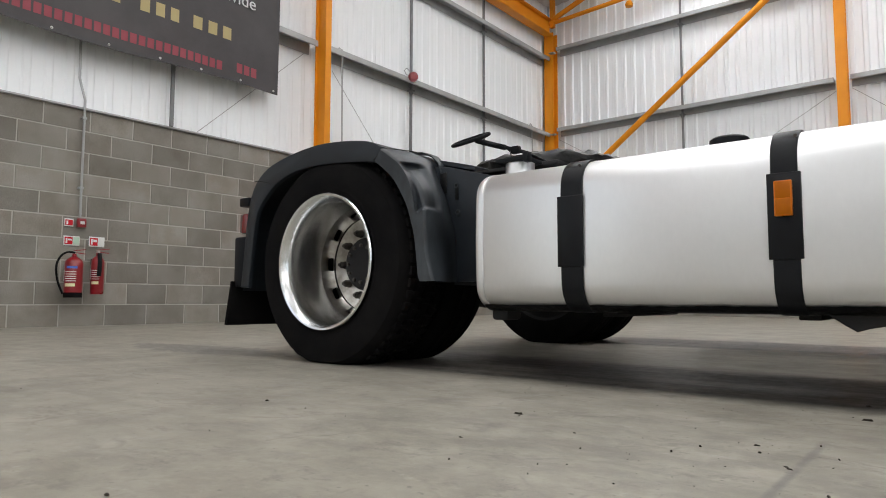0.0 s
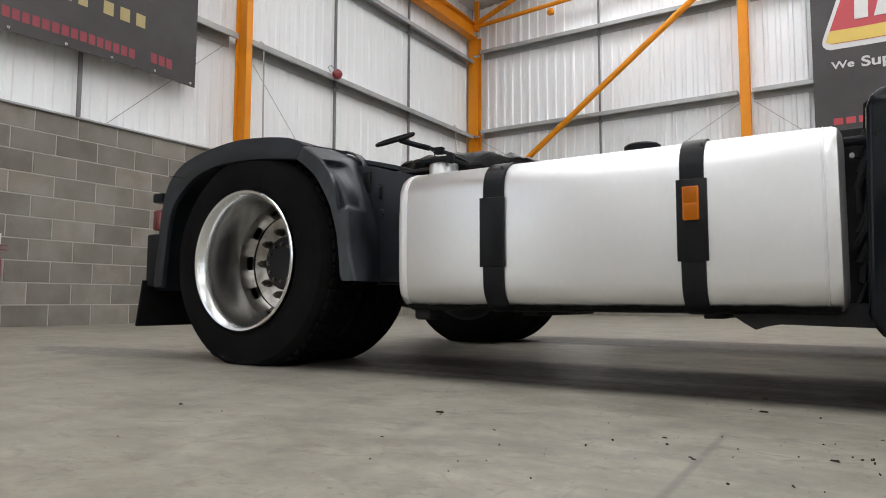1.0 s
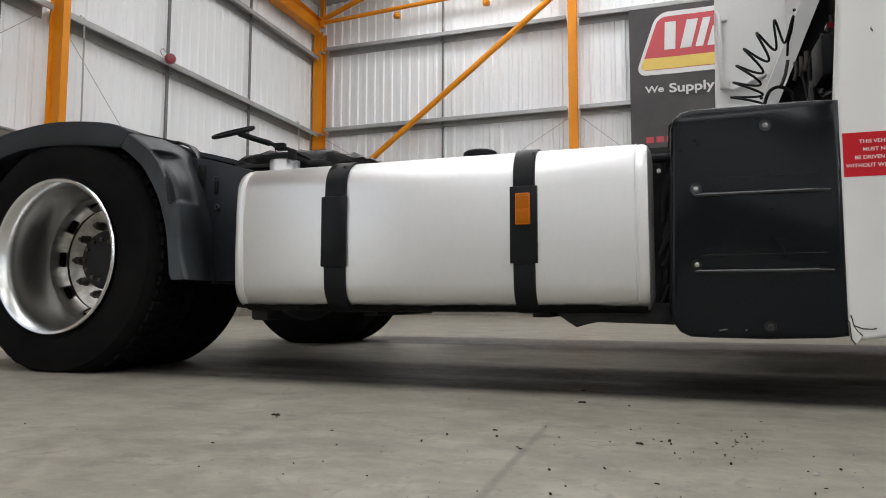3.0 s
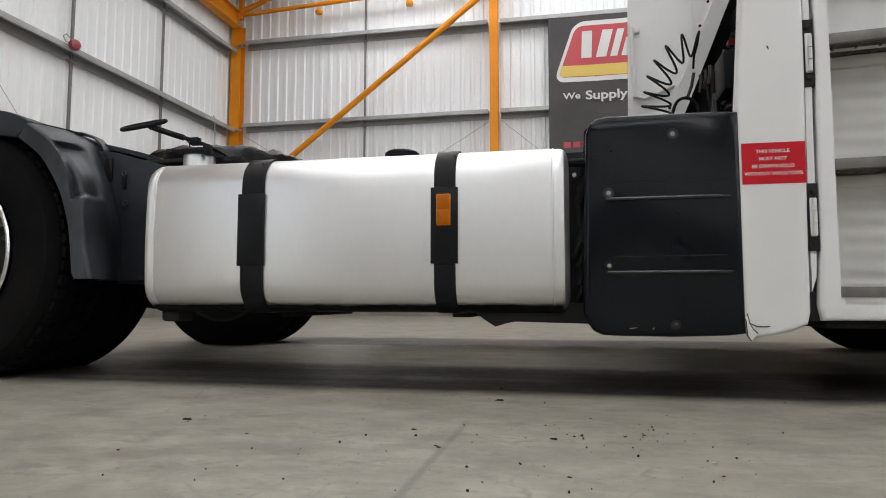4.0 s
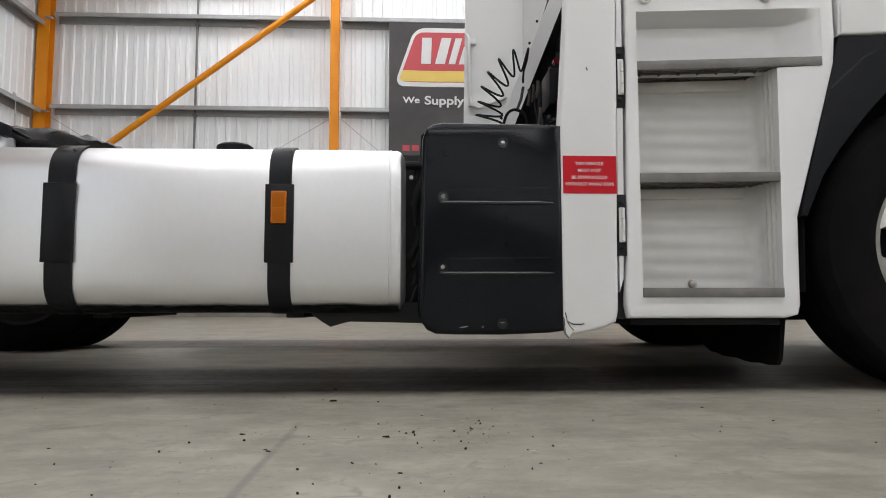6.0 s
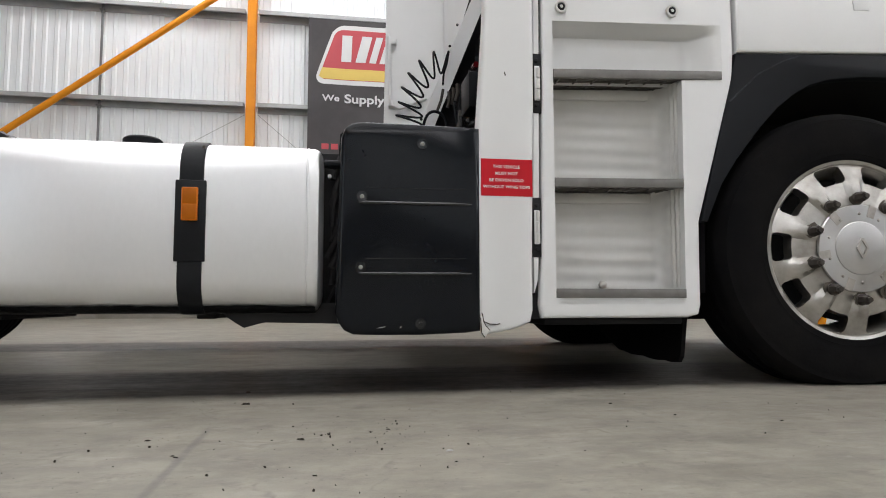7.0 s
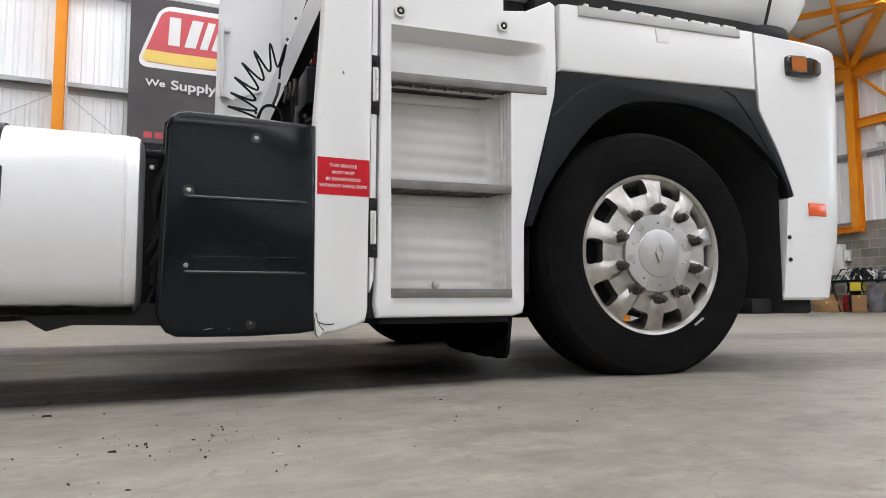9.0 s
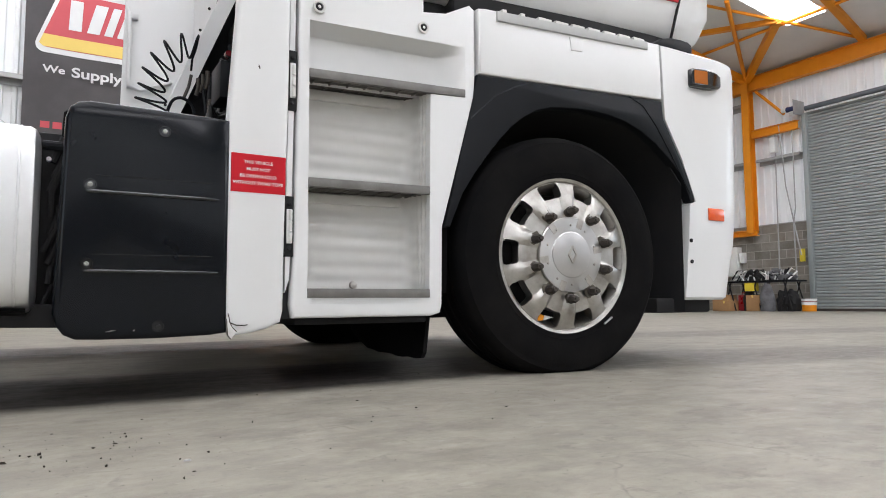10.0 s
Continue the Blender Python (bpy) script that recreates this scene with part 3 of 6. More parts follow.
def tyre_profile(y, w=0.30, R=0.470):
    g = 0.012
    out = [(0.287, y + 0.045), (0.292, y + 0.02), (0.302, y + 0.008), (0.316, y + 0.0055), (0.319, y + 0.0040), (0.323, y + 0.0045), (0.335, y + 0.002), (0.36, y), (0.385, y + 0.001), (0.402, y + 0.003),
           (0.420, y + 0.006), (0.434, y + 0.0105), (0.438, y + 0.0105), (0.443, y + 0.0155), (0.458, y + 0.03), (0.466, y + 0.05)]
    for c in (0.09, 0.15, 0.21):
        out += [(R, y + c - 0.007), (R - g, y + c - 0.005), (R - g, y + c + 0.005), (R, y + c + 0.007)]
    out += [(0.466, y + w - 0.05), (0.458, y + w - 0.03), (0.44, y + w - 0.014), (0.38, y + w), (0.33, y + w - 0.002), (0.30, y + w - 0.01), (0.287, y + w - 0.045)]
    return out


def tyre(parent, x, y, label="", lugs=False):
    bm = B()
    lathe(bm, tyre_profile(y), x, HUB_Z, 96, flat=0.001)
    ob = part("tyre", bm, M["rubber"], parent, label)
    if lugs:
        bm = B()
        n = 60
        for i in range(n):
            a = 2 * math.pi * i / n
            for y0, y1, ph in ((0.046, 0.082, 0), (0.098, 0.142, 0.5), (0.158, 0.202, 0), (0.218, 0.254, 0.5)):
                b = a + ph * 2 * math.pi / n
                s, c = math.sin(b), math.cos(b)
                if HUB_Z + 0.48 * c < 0.02:
                    continue
                m = Matrix.Translation((x + 0.473 * s, y + (y0 + y1) / 2, HUB_Z + 0.473 * c)) @ Matrix.Rotation(b, 4, "Y")
                lo = 0.013 if y0 > 0.05 and y1 < 0.25 else 0.018
                pts = [m @ Vector(v) for v in ((-lo, (y0 - y1) / 2, -0.02), (lo, (y0 - y1) / 2, -0.02), (lo, (y1 - y0) / 2, -0.02), (-lo, (y1 - y0) / 2, -0.02))]
                top = [m @ Vector(v) for v in ((-lo * 0.9, (y0 - y1) / 2 + 0.004, 0.0035), (lo * 0.9, (y0 - y1) / 2 + 0.004, 0.0035), (lo * 0.9, (y1 - y0) / 2 - 0.004, 0.0035), (-lo * 0.9, (y1 - y0) / 2 - 0.004, 0.012))]
                loft(bm, [pts, top])
        part("tread", bm, M["rubber"], parent)
    return ob


def pierced(bm, rings, x, z, sectors, per, hole_rows, hole_cols, thick, scallop=()):
    """A turned plate of rings (radius, y) with one opening in every sector, its edges turned inwards."""
    n = sectors * per
    grid = [[[bm.verts.new((x + r * math.sin(2 * math.pi * (i + 0.5) / n), y + d, z + r * math.cos(2 * math.pi * (i + 0.5) / n))) for r, y in rings] for i in range(n)] for d in (0, thick)]
    open_cells = {(i, j) for i in range(n) for j in hole_rows if i % per in hole_cols}
    for g in grid:
        for i in range(n):
            for v, depth in zip(g[i], scallop):
                c = (i % per) + 0.5
                v.co.y += depth * soft_step(1.6, 3.6, c) * soft_step(per - 1.6, per - 3.6, c)
    # cut the corners of the openings, so that they read as rounded slots
    if len(hole_rows) > 3:
        for g in grid:
            for s in range(sectors):
                for c, dc in ((s * per + hole_cols[0], 1), (s * per + hole_cols[-1] + 1, -1)):
                    for j, dj in ((hole_rows[0], 1), (hole_rows[-1] + 1, -1)):
                        g[c % n][j].co = g[c % n][j].co * 0.35 + (g[(c + dc) % n][j].co + g[c % n][j + dj].co) * 0.325
    for i in range(n):
        k = (i + 1) % n
        for j in range(len(rings) - 1):
            if (i, j) in open_cells:
                for (a, b), (di, dj) in ((((i, j), (k, j)), (0, -1)), (((i, j + 1), (k, j + 1)), (0, 1)), (((i, j), (i, j + 1)), (-1, 0)), (((k, j), (k, j + 1)), (1, 0))):
                    if ((i + di) % n, j + dj) not in open_cells:
                        bm.faces.new((grid[0][a[0]][a[1]], grid[0][b[0]][b[1]], grid[1][b[0]][b[1]], grid[1][a[0]][a[1]]))
                continue
            for g in grid:
                bm.faces.new((g[i][j], g[k][j], g[k][j + 1], g[i][j + 1]))
    return bm


def nut(bm, x, y, z, r, h):
    """A hexagonal nut with a domed collar and stud, facing -y, its foot at y."""
    lathe(bm, [(r * 1.18, y), (r * 1.18, y - h * 0.12), (r, y - h * 0.16)], x, z, 16)
    lathe(bm, [(r, y), (r, y - h * 0.7), (r * 0.8, y - h * 0.8), (r * 0.55, y - h * 0.8), (r * 0.55, y - h), (0.0005, y - h)], x, z, 6)


TYRE_MARK = [(1.884, 0.183), (1.922, 0.208), (1.926, 0.203), (1.888, 0.178)]


def front_wheel():
    y = 1.905
    w = part("front_wheel", lathe(B(), [(0.2985, y), (0.301, y + 0.006), (0.296, y + 0.02), (0.285, y + 0.03), (0.27, y + 0.10), (0.27, y + 0.22), (0.2985, y + 0.27), (0.26, y + 0.22), (0.258, y + 0.06), (0.272, y + 0.022), (0.281, y + 0.012), (0.288, y + 0.003), (0.2985, y)], FRONT_X, HUB_Z, 96), M["polished"], truck, "polished aluminium steer wheel")
    tyre(w, FRONT_X, 1.893, "worn black steer tyre")
    bm = B()
    rings = [(0.290, y + 0.012), (0.287, y + 0.011), (0.282, y + 0.008), (0.268, y + 0.002), (0.252, y - 0.007), (0.236, y - 0.015), (0.222, y - 0.0205), (0.214, y - 0.024), (0.204, y - 0.027), (0.19, y - 0.0285), (0.165, y - 0.0265), (0.13, y - 0.0265)]
    pierced(bm, rings, FRONT_X, HUB_Z, 10, 14, (2, 3, 4, 5), (3, 4, 5, 6, 7, 8, 9, 10), 0.045, (0, 0, 0, 0.001, 0.003, 0.007, 0.011, 0.0135, 0.0145, 0.0135, 0.009, 0.005))
    part("wheel_disc", bm, M["polished"], w, "polished wheel disc with ten hand holes")
    for i in range(10):
        a = 2 * math.pi * i / 10 + 0.02
        bm = B()
        nut(bm, FRONT_X + 0.1675 * math.sin(a), y - 0.026, HUB_Z + 0.1675 * math.cos(a), 0.016, 0.046)
        part("wheel_nut", bm, M["steel"], w, "greasy brown wheel nut")
        bm = B()
        cx, cz = FRONT_X + 0.1675 * math.sin(a) - 0.004, HUB_Z + 0.1675 * math.cos(a) + 0.002
        prism(bm, [(cx + (0.025 + 0.014 * noise.noise(Vector((i * 3.1, 1.1 * math.cos(k * 0.3927), 1.1 * math.sin(k * 0.3927))))) * math.cos(k * 0.3927), cz + (0.025 + 0.014 * noise.noise(Vector((i * 3.1, 1.1 * math.cos(k * 0.3927), 1.1 * math.sin(k * 0.3927))))) * math.sin(k * 0.3927)) for k in range(16)], y - 0.0271, y - 0.0262)
        part("grease_smear", bm, M["smear"], w)
    bm = B()
    lathe(bm, [(0.144, y - 0.024), (0.144, y - 0.030), (0.142, y - 0.033), (0.088, y - 0.034), (0.0865, y - 0.0362), (0.082, y - 0.0374), (0.03, y - 0.0398), (0.0005, y - 0.0402)], FRONT_X, HUB_Z, 64)
    part("hub_cap", bm, M["hub_alu"], w, "turned aluminium hub cap")
    for i in range(10):
        bm = B()
        a = 2 * math.pi * i / 10
        disc(bm, FRONT_X + 0.113 * math.sin(a), y - 0.037, HUB_Z + 0.113 * math.cos(a), 0.005, 0.006, 10, 0.002)
        part("rivet", bm, M["polished"], w)
    bm = B()
    for sx in (-1, 1):
        for q, p in (((0, 0.032), (sx * 0.017, 0)), ((sx * 0.017, 0), (0, -0.032))):
            beam(bm, (FRONT_X + q[0], y - 0.0425, HUB_Z + q[1]), (FRONT_X + p[0], y - 0.0425, HUB_Z + p[1]), 0.007, 0.005, (0, 1, 0))
    part("badge", bm, M["dull_alu"], w, "raised metal lozenge badge")
    bm = B()
    lathe(bm, [(0.25, y + 0.10), (0.24, y + 0.09), (0.0005, y + 0.09)], FRONT_X, HUB_Z, 48)
    part("brake_drum", bm, M["chassis"], w)
    for i in range(6):
        a = 2 * math.pi * i / 6 + 0.35
        bm = B()
        box(bm, -0.013, 0.013, y - 0.0345, y - 0.031, 0.106, 0.146)
        bmesh.ops.transform(bm, matrix=Matrix.Translation((FRONT_X, 0, HUB_Z)) @ Matrix.Rotation(a, 4, "Y"), verts=bm.verts)
        part("hub_notch", bm, M["dull_alu"], w)
    bm = B()
    prism(bm, [(1.585, 0.197), (1.605, 0.222), (1.622, 0.216), (1.617, 0.197)], y + 0.012, y + 0.016)
    part("valve_tag", bm, M["orange"], w, "orange end of a plastic valve tag")
    bm = B()
    prism(bm, [(1.619, 0.198), (1.624, 0.217), (1.662, 0.208)], y + 0.012, y + 0.016)
    part("valve_tag", bm, M["sign_white"], w, "white end of a plastic valve tag")
    bm = B()
    prism(bm, TYRE_MARK, 1.888, 1.893)
    part("tyre_mark", bm, M["grey_print"], w, "small white stamp on the tyre wall")
    # steered a little to the right
    pivot = Matrix.Translation((FRONT_X, 1.98, 0))
    w.matrix_basis = Matrix.Translation((-0.008, 0, 0)) @ pivot @ Matrix.Rotation(radians(-5.0), 4, "Z") @ pivot.inverted()


def rear_wheel():
    y = 1.912
    w = part("rear_wheel", lathe(B(), [(0.2985, y), (0.302, y + 0.006), (0.297, y + 0.02), (0.285, y + 0.04), (0.275, y + 0.30), (0.262, y + 0.30), (0.2585, y + 0.20), (0.262, y + 0.12), (0.266, y + 0.05), (0.274, y + 0.028), (0.282, y + 0.014), (0.289, y + 0.003), (0.2985, y)], REAR_X, HUB_Z, 96), M["brushed"], truck, "polished deep-dish aluminium drive wheel")
    tyre(w, REAR_X, 1.924, "black drive tyre with open tread", True)
    bm = B()
    yy = 2.195
    pierced(bm, [(0.2635, yy - 0.10), (0.261, yy - 0.07), (0.2535, yy - 0.042), (0.2475, yy - 0.029), (0.240, yy - 0.018), (0.231, yy - 0.009), (0.222, yy - 0.003), (0.20, yy + 0.004), (0.185, yy + 0.005), (0.11, yy + 0.004)], REAR_X, HUB_Z, 10, 14, (2, 3, 4, 5), (4, 5, 6, 7, 8, 9), 0.02)
    part("wheel_disc", bm, M["rear_disc"], w)
    bm = B()
    lathe(bm, [(0.25, yy + 0.06), (0.0005, yy + 0.06)], REAR_X, HUB_Z, 48)
    part("brake_drum", bm, M["chassis"], w)
    for i in range(10):
        a = 2 * math.pi * (i + 0.5) / 10
        bm = B()
        nut(bm, REAR_X + 0.1525 * math.sin(a), yy + 0.002, HUB_Z + 0.1525 * math.cos(a), 0.016, 0.045)
        part("wheel_nut", bm, M["steel"], w, "greasy brown wheel nut")
    bm = B()
    lathe(bm, [(0.125, yy - 0.004), (0.123, yy - 0.02), (0.112, yy - 0.035), (0.100, yy - 0.042), (0.0005, yy - 0.044)], REAR_X, HUB_Z, 48)
    part("hub", bm, M["chassis"], w, "dirty black axle hub")
    for i in range(12):
        bm = B()
        a = 2 * math.pi * i / 12
        disc(bm, REAR_X + 0.085 * math.sin(a), yy - 0.052, HUB_Z + 0.085 * math.cos(a), 0.009, 0.012, 6)
        part("hub_bolt", bm, M["steel"], w)
    inner = part("inner_wheel", lathe(B(), [(0.2985, y + 0.33), (0.26, y + 0.36), (0.26, y + 0.58), (0.2985, y + 0.6)], REAR_X, HUB_Z, 64), M["dull_alu"], truck)
    tyre(inner, REAR_X, 2.245)
    bm = B()
    lathe(bm, [(0.22, y + 0.27), (0.22, y + 0.55), (0.0005, y + 0.55)], REAR_X, HUB_Z, 48)
    part("brake_drum", bm, M["chassis"], inner)


front_wheel()
rear_wheel()
for nm, x, y in (("far_front_wheel", FRONT_X, 4.14), ("far_rear_wheel", REAR_X, 4.14), ("far_inner_wheel", REAR_X, 3.82)):
    w = part(nm, lathe(B(), [(0.2985, y + 0.01), (0.26, y + 0.03), (0.26, y + 0.24), (0.0005, y + 0.24)], x, HUB_Z, 48), M["chassis"], truck)
    bm = B()
    lathe(bm, [(0.285, y + 0.02), (0.2, y + 0.0), (0.0005, y - 0.02)], x, HUB_Z, 48)
    part("brake_drum", bm, M["chassis"], w)
    tyre(w, x, y)

# frame, axles and driveline
for y in (2.76, 3.52):
    bm = B()
    box(bm, -2.95, 2.55, y, y + 0.075, 0.60, 0.86, 0.006)
    part("frame_rail", bm, M["chassis"], truck)
for x in (-2.9, -2.5, -1.3, -0.4, 0.4):
    bm = B()
    box(bm, x - 0.05, x + 0.05, 2.83, 3.53, 0.64, 0.82, 0.01)
    part("cross_member", bm, M["chassis"], truck)
bm = B()
tube(bm, [(REAR_X, 2.2, HUB_Z), (REAR_X, 4.2, HUB_Z)], 0.085, 16)
part("rear_axle", bm, M["chassis"], truck)
bm = B()
lathe(bm, [(0.0005, 2.86), (0.12, 2.88), (0.21, 2.98), (0.23, 3.15), (0.2, 3.3), (0.1, 3.42), (0.0005, 3.43)], REAR_X, HUB_Z + 0.02, 24)
part("differential", bm, M["chassis"], truck)
bm = B()
beam(bm, (FRONT_X, 2.2, 0.40), (FRONT_X, 4.2, 0.40), 0.12, 0.12)
part("front_axle", bm, M["chassis"], truck)
# plain hidden boxes for engine and gearbox, also blocking light under the cab
bm = B()
box(bm, 0.95, 2.5, 2.72, 3.66, 0.42, 1.15, 0.08)
part("engine", bm, M["chassis"], truck)
bm = B()
box(bm, 0.10, 0.95, 2.85, 3.5, 0.42, 0.95, 0.1)
part("gearbox", bm, M["chassis"], truck)
bm = B()
tube(bm, [(0.15, 3.18, 0.62), (-2.05, 3.18, 0.50)], 0.055, 16)
part("prop_shaft", bm, M["chassis"], truck)
# unseen boxes added on the far side to keep light off the floor
bm = B()
box(bm, -1.3, 0.3, 3.75, 4.38, 0.27, 0.72, 0.09, 3)
part("far_side_tank", bm, M["chassis"], truck)
bm = B()
box(bm, 0.35, 1.15, 3.75, 4.38, 0.24, 1.1, 0.05)
part("far_side_locker", bm, M["chassis"], truck)

# rear mudguard
def smooth(pts, n=4):
    """A flowing line through the points."""
    out = []
    for i in range(len(pts) - 1):
        a, b, c, d = (pts[max(0, min(len(pts) - 1, i + k))] for k in (-1, 0, 1, 2))
        for j in range(n):
            t = j / n
            out.append(tuple(0.5 * (2 * b[m] + (c[m] - a[m]) * t + (2 * a[m] - 5 * b[m] + 4 * c[m] - d[m]) * t * t + (3 * b[m] - a[m] - 3 * c[m] + d[m]) * t ** 3) for m in (0, 1)))
    return out + [pts[-1]]


OUTER = [(-2.845, 0.335), (-2.825, 0.50), (-2.810, 0.64), (-2.785, 0.76), (-2.740, 0.845), (-2.66, 0.905), (-2.56, 0.938), (-2.44, 0.960), (-2.29, 0.974), (-2.14, 0.968), (-2.00, 0.950), (-1.93, 0.930), (-1.88, 0.905)]
INNER = [(-1.915, 0.846), (-2.04, 0.862), (-2.14, 0.870), (-2.30, 0.877), (-2.44, 0.868), (-2.56, 0.835), (-2.64, 0.785), (-2.715, 0.71), (-2.745, 0.60), (-2.765, 0.46), (-2.78, 0.335)]
OUTER, INNER = smooth(OUTER), smooth(INNER)
bm = B()
prism(bm, OUTER + INNER, SIDE - 0.005, SIDE + 0.02, 0.008)
guard = part("mudguard", bm, M["grey_plastic"], truck, "worn dark grey plastic mudguard over the drive wheels")
bm = B()
loft(bm, [[(x, SIDE + 0.01, z), (x, SIDE + 0.66, z), (x, SIDE + 0.66, z - 0.014), (x, SIDE + 0.01, z - 0.014)] for x, z in OUTER])
part("top_panel", bm, M["grey_plastic"], guard)
def along(pts, n):
    """The line through the points, cut into n equal steps."""
    d = [0.0]
    for p, q in zip(pts, pts[1:]):
        d.append(d[-1] + math.dist(p, q))
    out = []
    for k in range(n + 1):
        v = d[-1] * k / n
        i = max(j for j in range(len(pts) - 1) if d[j] <= v + 1e-9)
        f = (v - d[i]) / (d[i + 1] - d[i])
        out.append(tuple(a + (b - a) * f for a, b in zip(pts[i], pts[i + 1])))
    return out


# front section: a flat side face, a fold, and a front face that runs back to the bracket plate
EDGE = smooth([(-1.917, 0.848), (-1.858, 0.806), (-1.804, 0.756), (-1.742, 0.659), (-1.712, 0.58), (-1.696, 0.521), (-1.683, 0.43), (-1.677, 0.375), (-1.666, 0.349)])
FOLD = smooth([(-1.880, 0.900), (-1.812, 0.856), (-1.735, 0.792), (-1.676, 0.72), (-1.650, 0.63), (-1.642, 0.55), (-1.634, 0.46), (-1.614, 0.39), (-1.600, 0.349)])
BACK = smooth([(-1.86, 0.905), (-1.785, 0.862), (-1.747, 0.785), (-1.704, 0.69), (-1.682, 0.62), (-1.660, 0.545), (-1.655, 0.46), (-1.652, 0.40), (-1.650, 0.349)])


def notch(v, w):
    """How far the moulding is cut in: v runs down the section, w across it, 0 on the fold."""
    low, high = -0.50 * soft_step(0.16, 0.60, v) - 0.04, 0.46 - 0.10 * v
    return 0.040 * soft_step(0.175, 0.225, v) * soft_step(0.562, 0.538, v) * soft_step(low - 0.10, low + 0.10, w) * soft_step(high + 0.22, high - 0.16, w)


bm = B()
rings = []
ROWS_DOWN = 90
E_LINE, F_LINE, B_LINE = along(EDGE, ROWS_DOWN), along(FOLD, ROWS_DOWN), along(BACK, ROWS_DOWN)
for i in range(ROWS_DOWN + 1):
    v = i / ROWS_DOWN
    (ex, ez), (fx, fz), (bx, bz) = E_LINE[i], F_LINE[i], B_LINE[i]
    ring = [(ex - 0.004, SIDE + 0.03, ez), (ex - 0.001, SIDE + 0.002, ez)]
    for k in range(0, 22):
        f = k / 22
        q = notch(v, f - 1)
        ring.append((ex + (fx - ex) * f - 0.55 * q, SIDE - 0.008 + 0.008 * soft_step(0.86, 1.0, f) + 0.83 * q, ez + (fz - ez) * f))
    for k in range(0, 31):
        f = k / 30
        q = notch(v, f)
        bulge = 0.020 * math.sin(math.pi * min(1.0, f * 1.05)) * (1 - 0.5 * v)
        ring.append((fx + (bx - fx) * f + bulge - 0.55 * q, SIDE + 0.21 * f + 0.004 * soft_step(0.2, 0.0, f) + 0.83 * q, fz + (bz - fz) * f))
    rings.append(ring)
loft(bm, rings, False)
part("front_section", bm, M["worn_plastic"], guard, "scuffed grey front section of the mudguard")
bm = B()
loft(bm, [[(x, SIDE + 0.205, z), (x, SIDE + 0.66, z), (x - 0.012, SIDE + 0.66, z - 0.01), (x - 0.012, SIDE + 0.205, z - 0.01)] for x, z in BACK])
part("front_skin", bm, M["grey_plastic"], guard)
# the seam between the two sections, the strap over the top and the small tread plate behind it
bm = B()
tube(bm, [(-1.925, SIDE - 0.006, 0.853), (-1.90, SIDE - 0.006, 0.872), (-1.885, SIDE - 0.002, 0.897), (-1.868, SIDE + 0.06, 0.906), (-1.856, SIDE + 0.16, 0.911), (-1.848, SIDE + 0.30, 0.915)], 0.0026, 6)
part("guard_seam", bm, M["chassis"], guard)
bm = B()
loft(bm, [[(x, y0, z + 0.004), (x, y0 + 0.045, z + 0.006), (x, y0 + 0.045, z - 0.004), (x, y0, z - 0.004)] for x, y0, z in ((-1.93, 2.17, 0.930), (-1.86, 2.16, 0.918), (-1.80, 2.15, 0.893), (-1.755, 2.14, 0.855), (-1.735, 2.13, 0.815))])
part("guard_strap", bm, M["worn_plastic"], guard, "grey strap holding the mudguard down")
bm = B()
loft(bm, [[(x, 2.17, z), (x, 2.55, z + 0.01), (x, 2.55, z - 0.008), (x, 2.17, z - 0.018)] for x, z in ((-1.80, 0.882), (-1.70, 0.858), (-1.60, 0.832), (-1.585, 0.826))])
part("bracket_top", bm, M["grey_plastic"], guard)
for line in ([(-2.748, 0.857), (-2.70, 0.853), (-2.66, 0.845), (-2.625, 0.835)],):
    bm = B()
    tube(bm, [(x, SIDE - 0.0055, z) for x, z in line], 0.0022, 6)
    part("guard_seam", bm, M["chassis"], guard)
bm = B()
prism(bm, [(-2.985, 0.15), (-2.965, 0.148), (-2.925, 0.37), (-2.94, 0.37)], SIDE, SIDE + 0.62, 0.004)
part("mudflap", bm, M["rubber"], truck, "black rubber mudflap")
bm = B()
box(bm, -2.905, -2.835, SIDE + 0.02, SIDE + 0.12, 0.61, 0.712, 0.012)
part("tail_lamp", bm, M["red_lens"], truck, "dark red tail lamp")
bm = B()
box(bm, -2.895, -2.82, SIDE + 0.01, SIDE + 0.12, 0.745, 0.79, 0.008)
box(bm, -2.945, -2.85, SIDE + 0.02, SIDE + 0.60, 0.34, 0.595, 0.012)
part("lamp_bracket", bm, M["black_plastic"], truck)

# bracket plate between mudguard and tank
bm = B()
prism(bm, [(-1.82, 0.352), (-1.45, 0.350), (-1.45, 0.765), (-1.54, 0.787), (-1.69, 0.830), (-1.82, 0.850)], 2.14, 2.16, 0.003)
plate = part("bracket_plate", bm, M["grey_plastic"], truck, "black steel bracket plate with slots")
# black patches laid on the uncut plate paint the dark inside of the slots
for x, z, w, h in ((-1.722, 0.765, 0.018, 0.045), (-1.652, 0.722, 0.008, 0.034), (-1.643, 0.634, 0.009, 0.012)):
    bm = B()
    box(bm, x - w, x + w, 2.132, 2.139, z - h, z + h, 0.003)
    part("slot", bm, M["grease"], plate)
    if w < 0.012:
        bm = B()
        lathe(bm, [(w + 0.004, 2.1325), (w, 2.130), (w - 0.003, 2.1325)], x, z + h - w, 16)
        part("slot_rim", bm, M["worn_plastic"], plate)
bm = B()
box(bm, -1.82, -1.20, 2.17, 2.9, 0.790, 0.805, 0.004)
part("catwalk", bm, M["chassis"], truck)

# fuel tank
TANK = (-1.424, -0.024)
TANK_TOP = 0.741


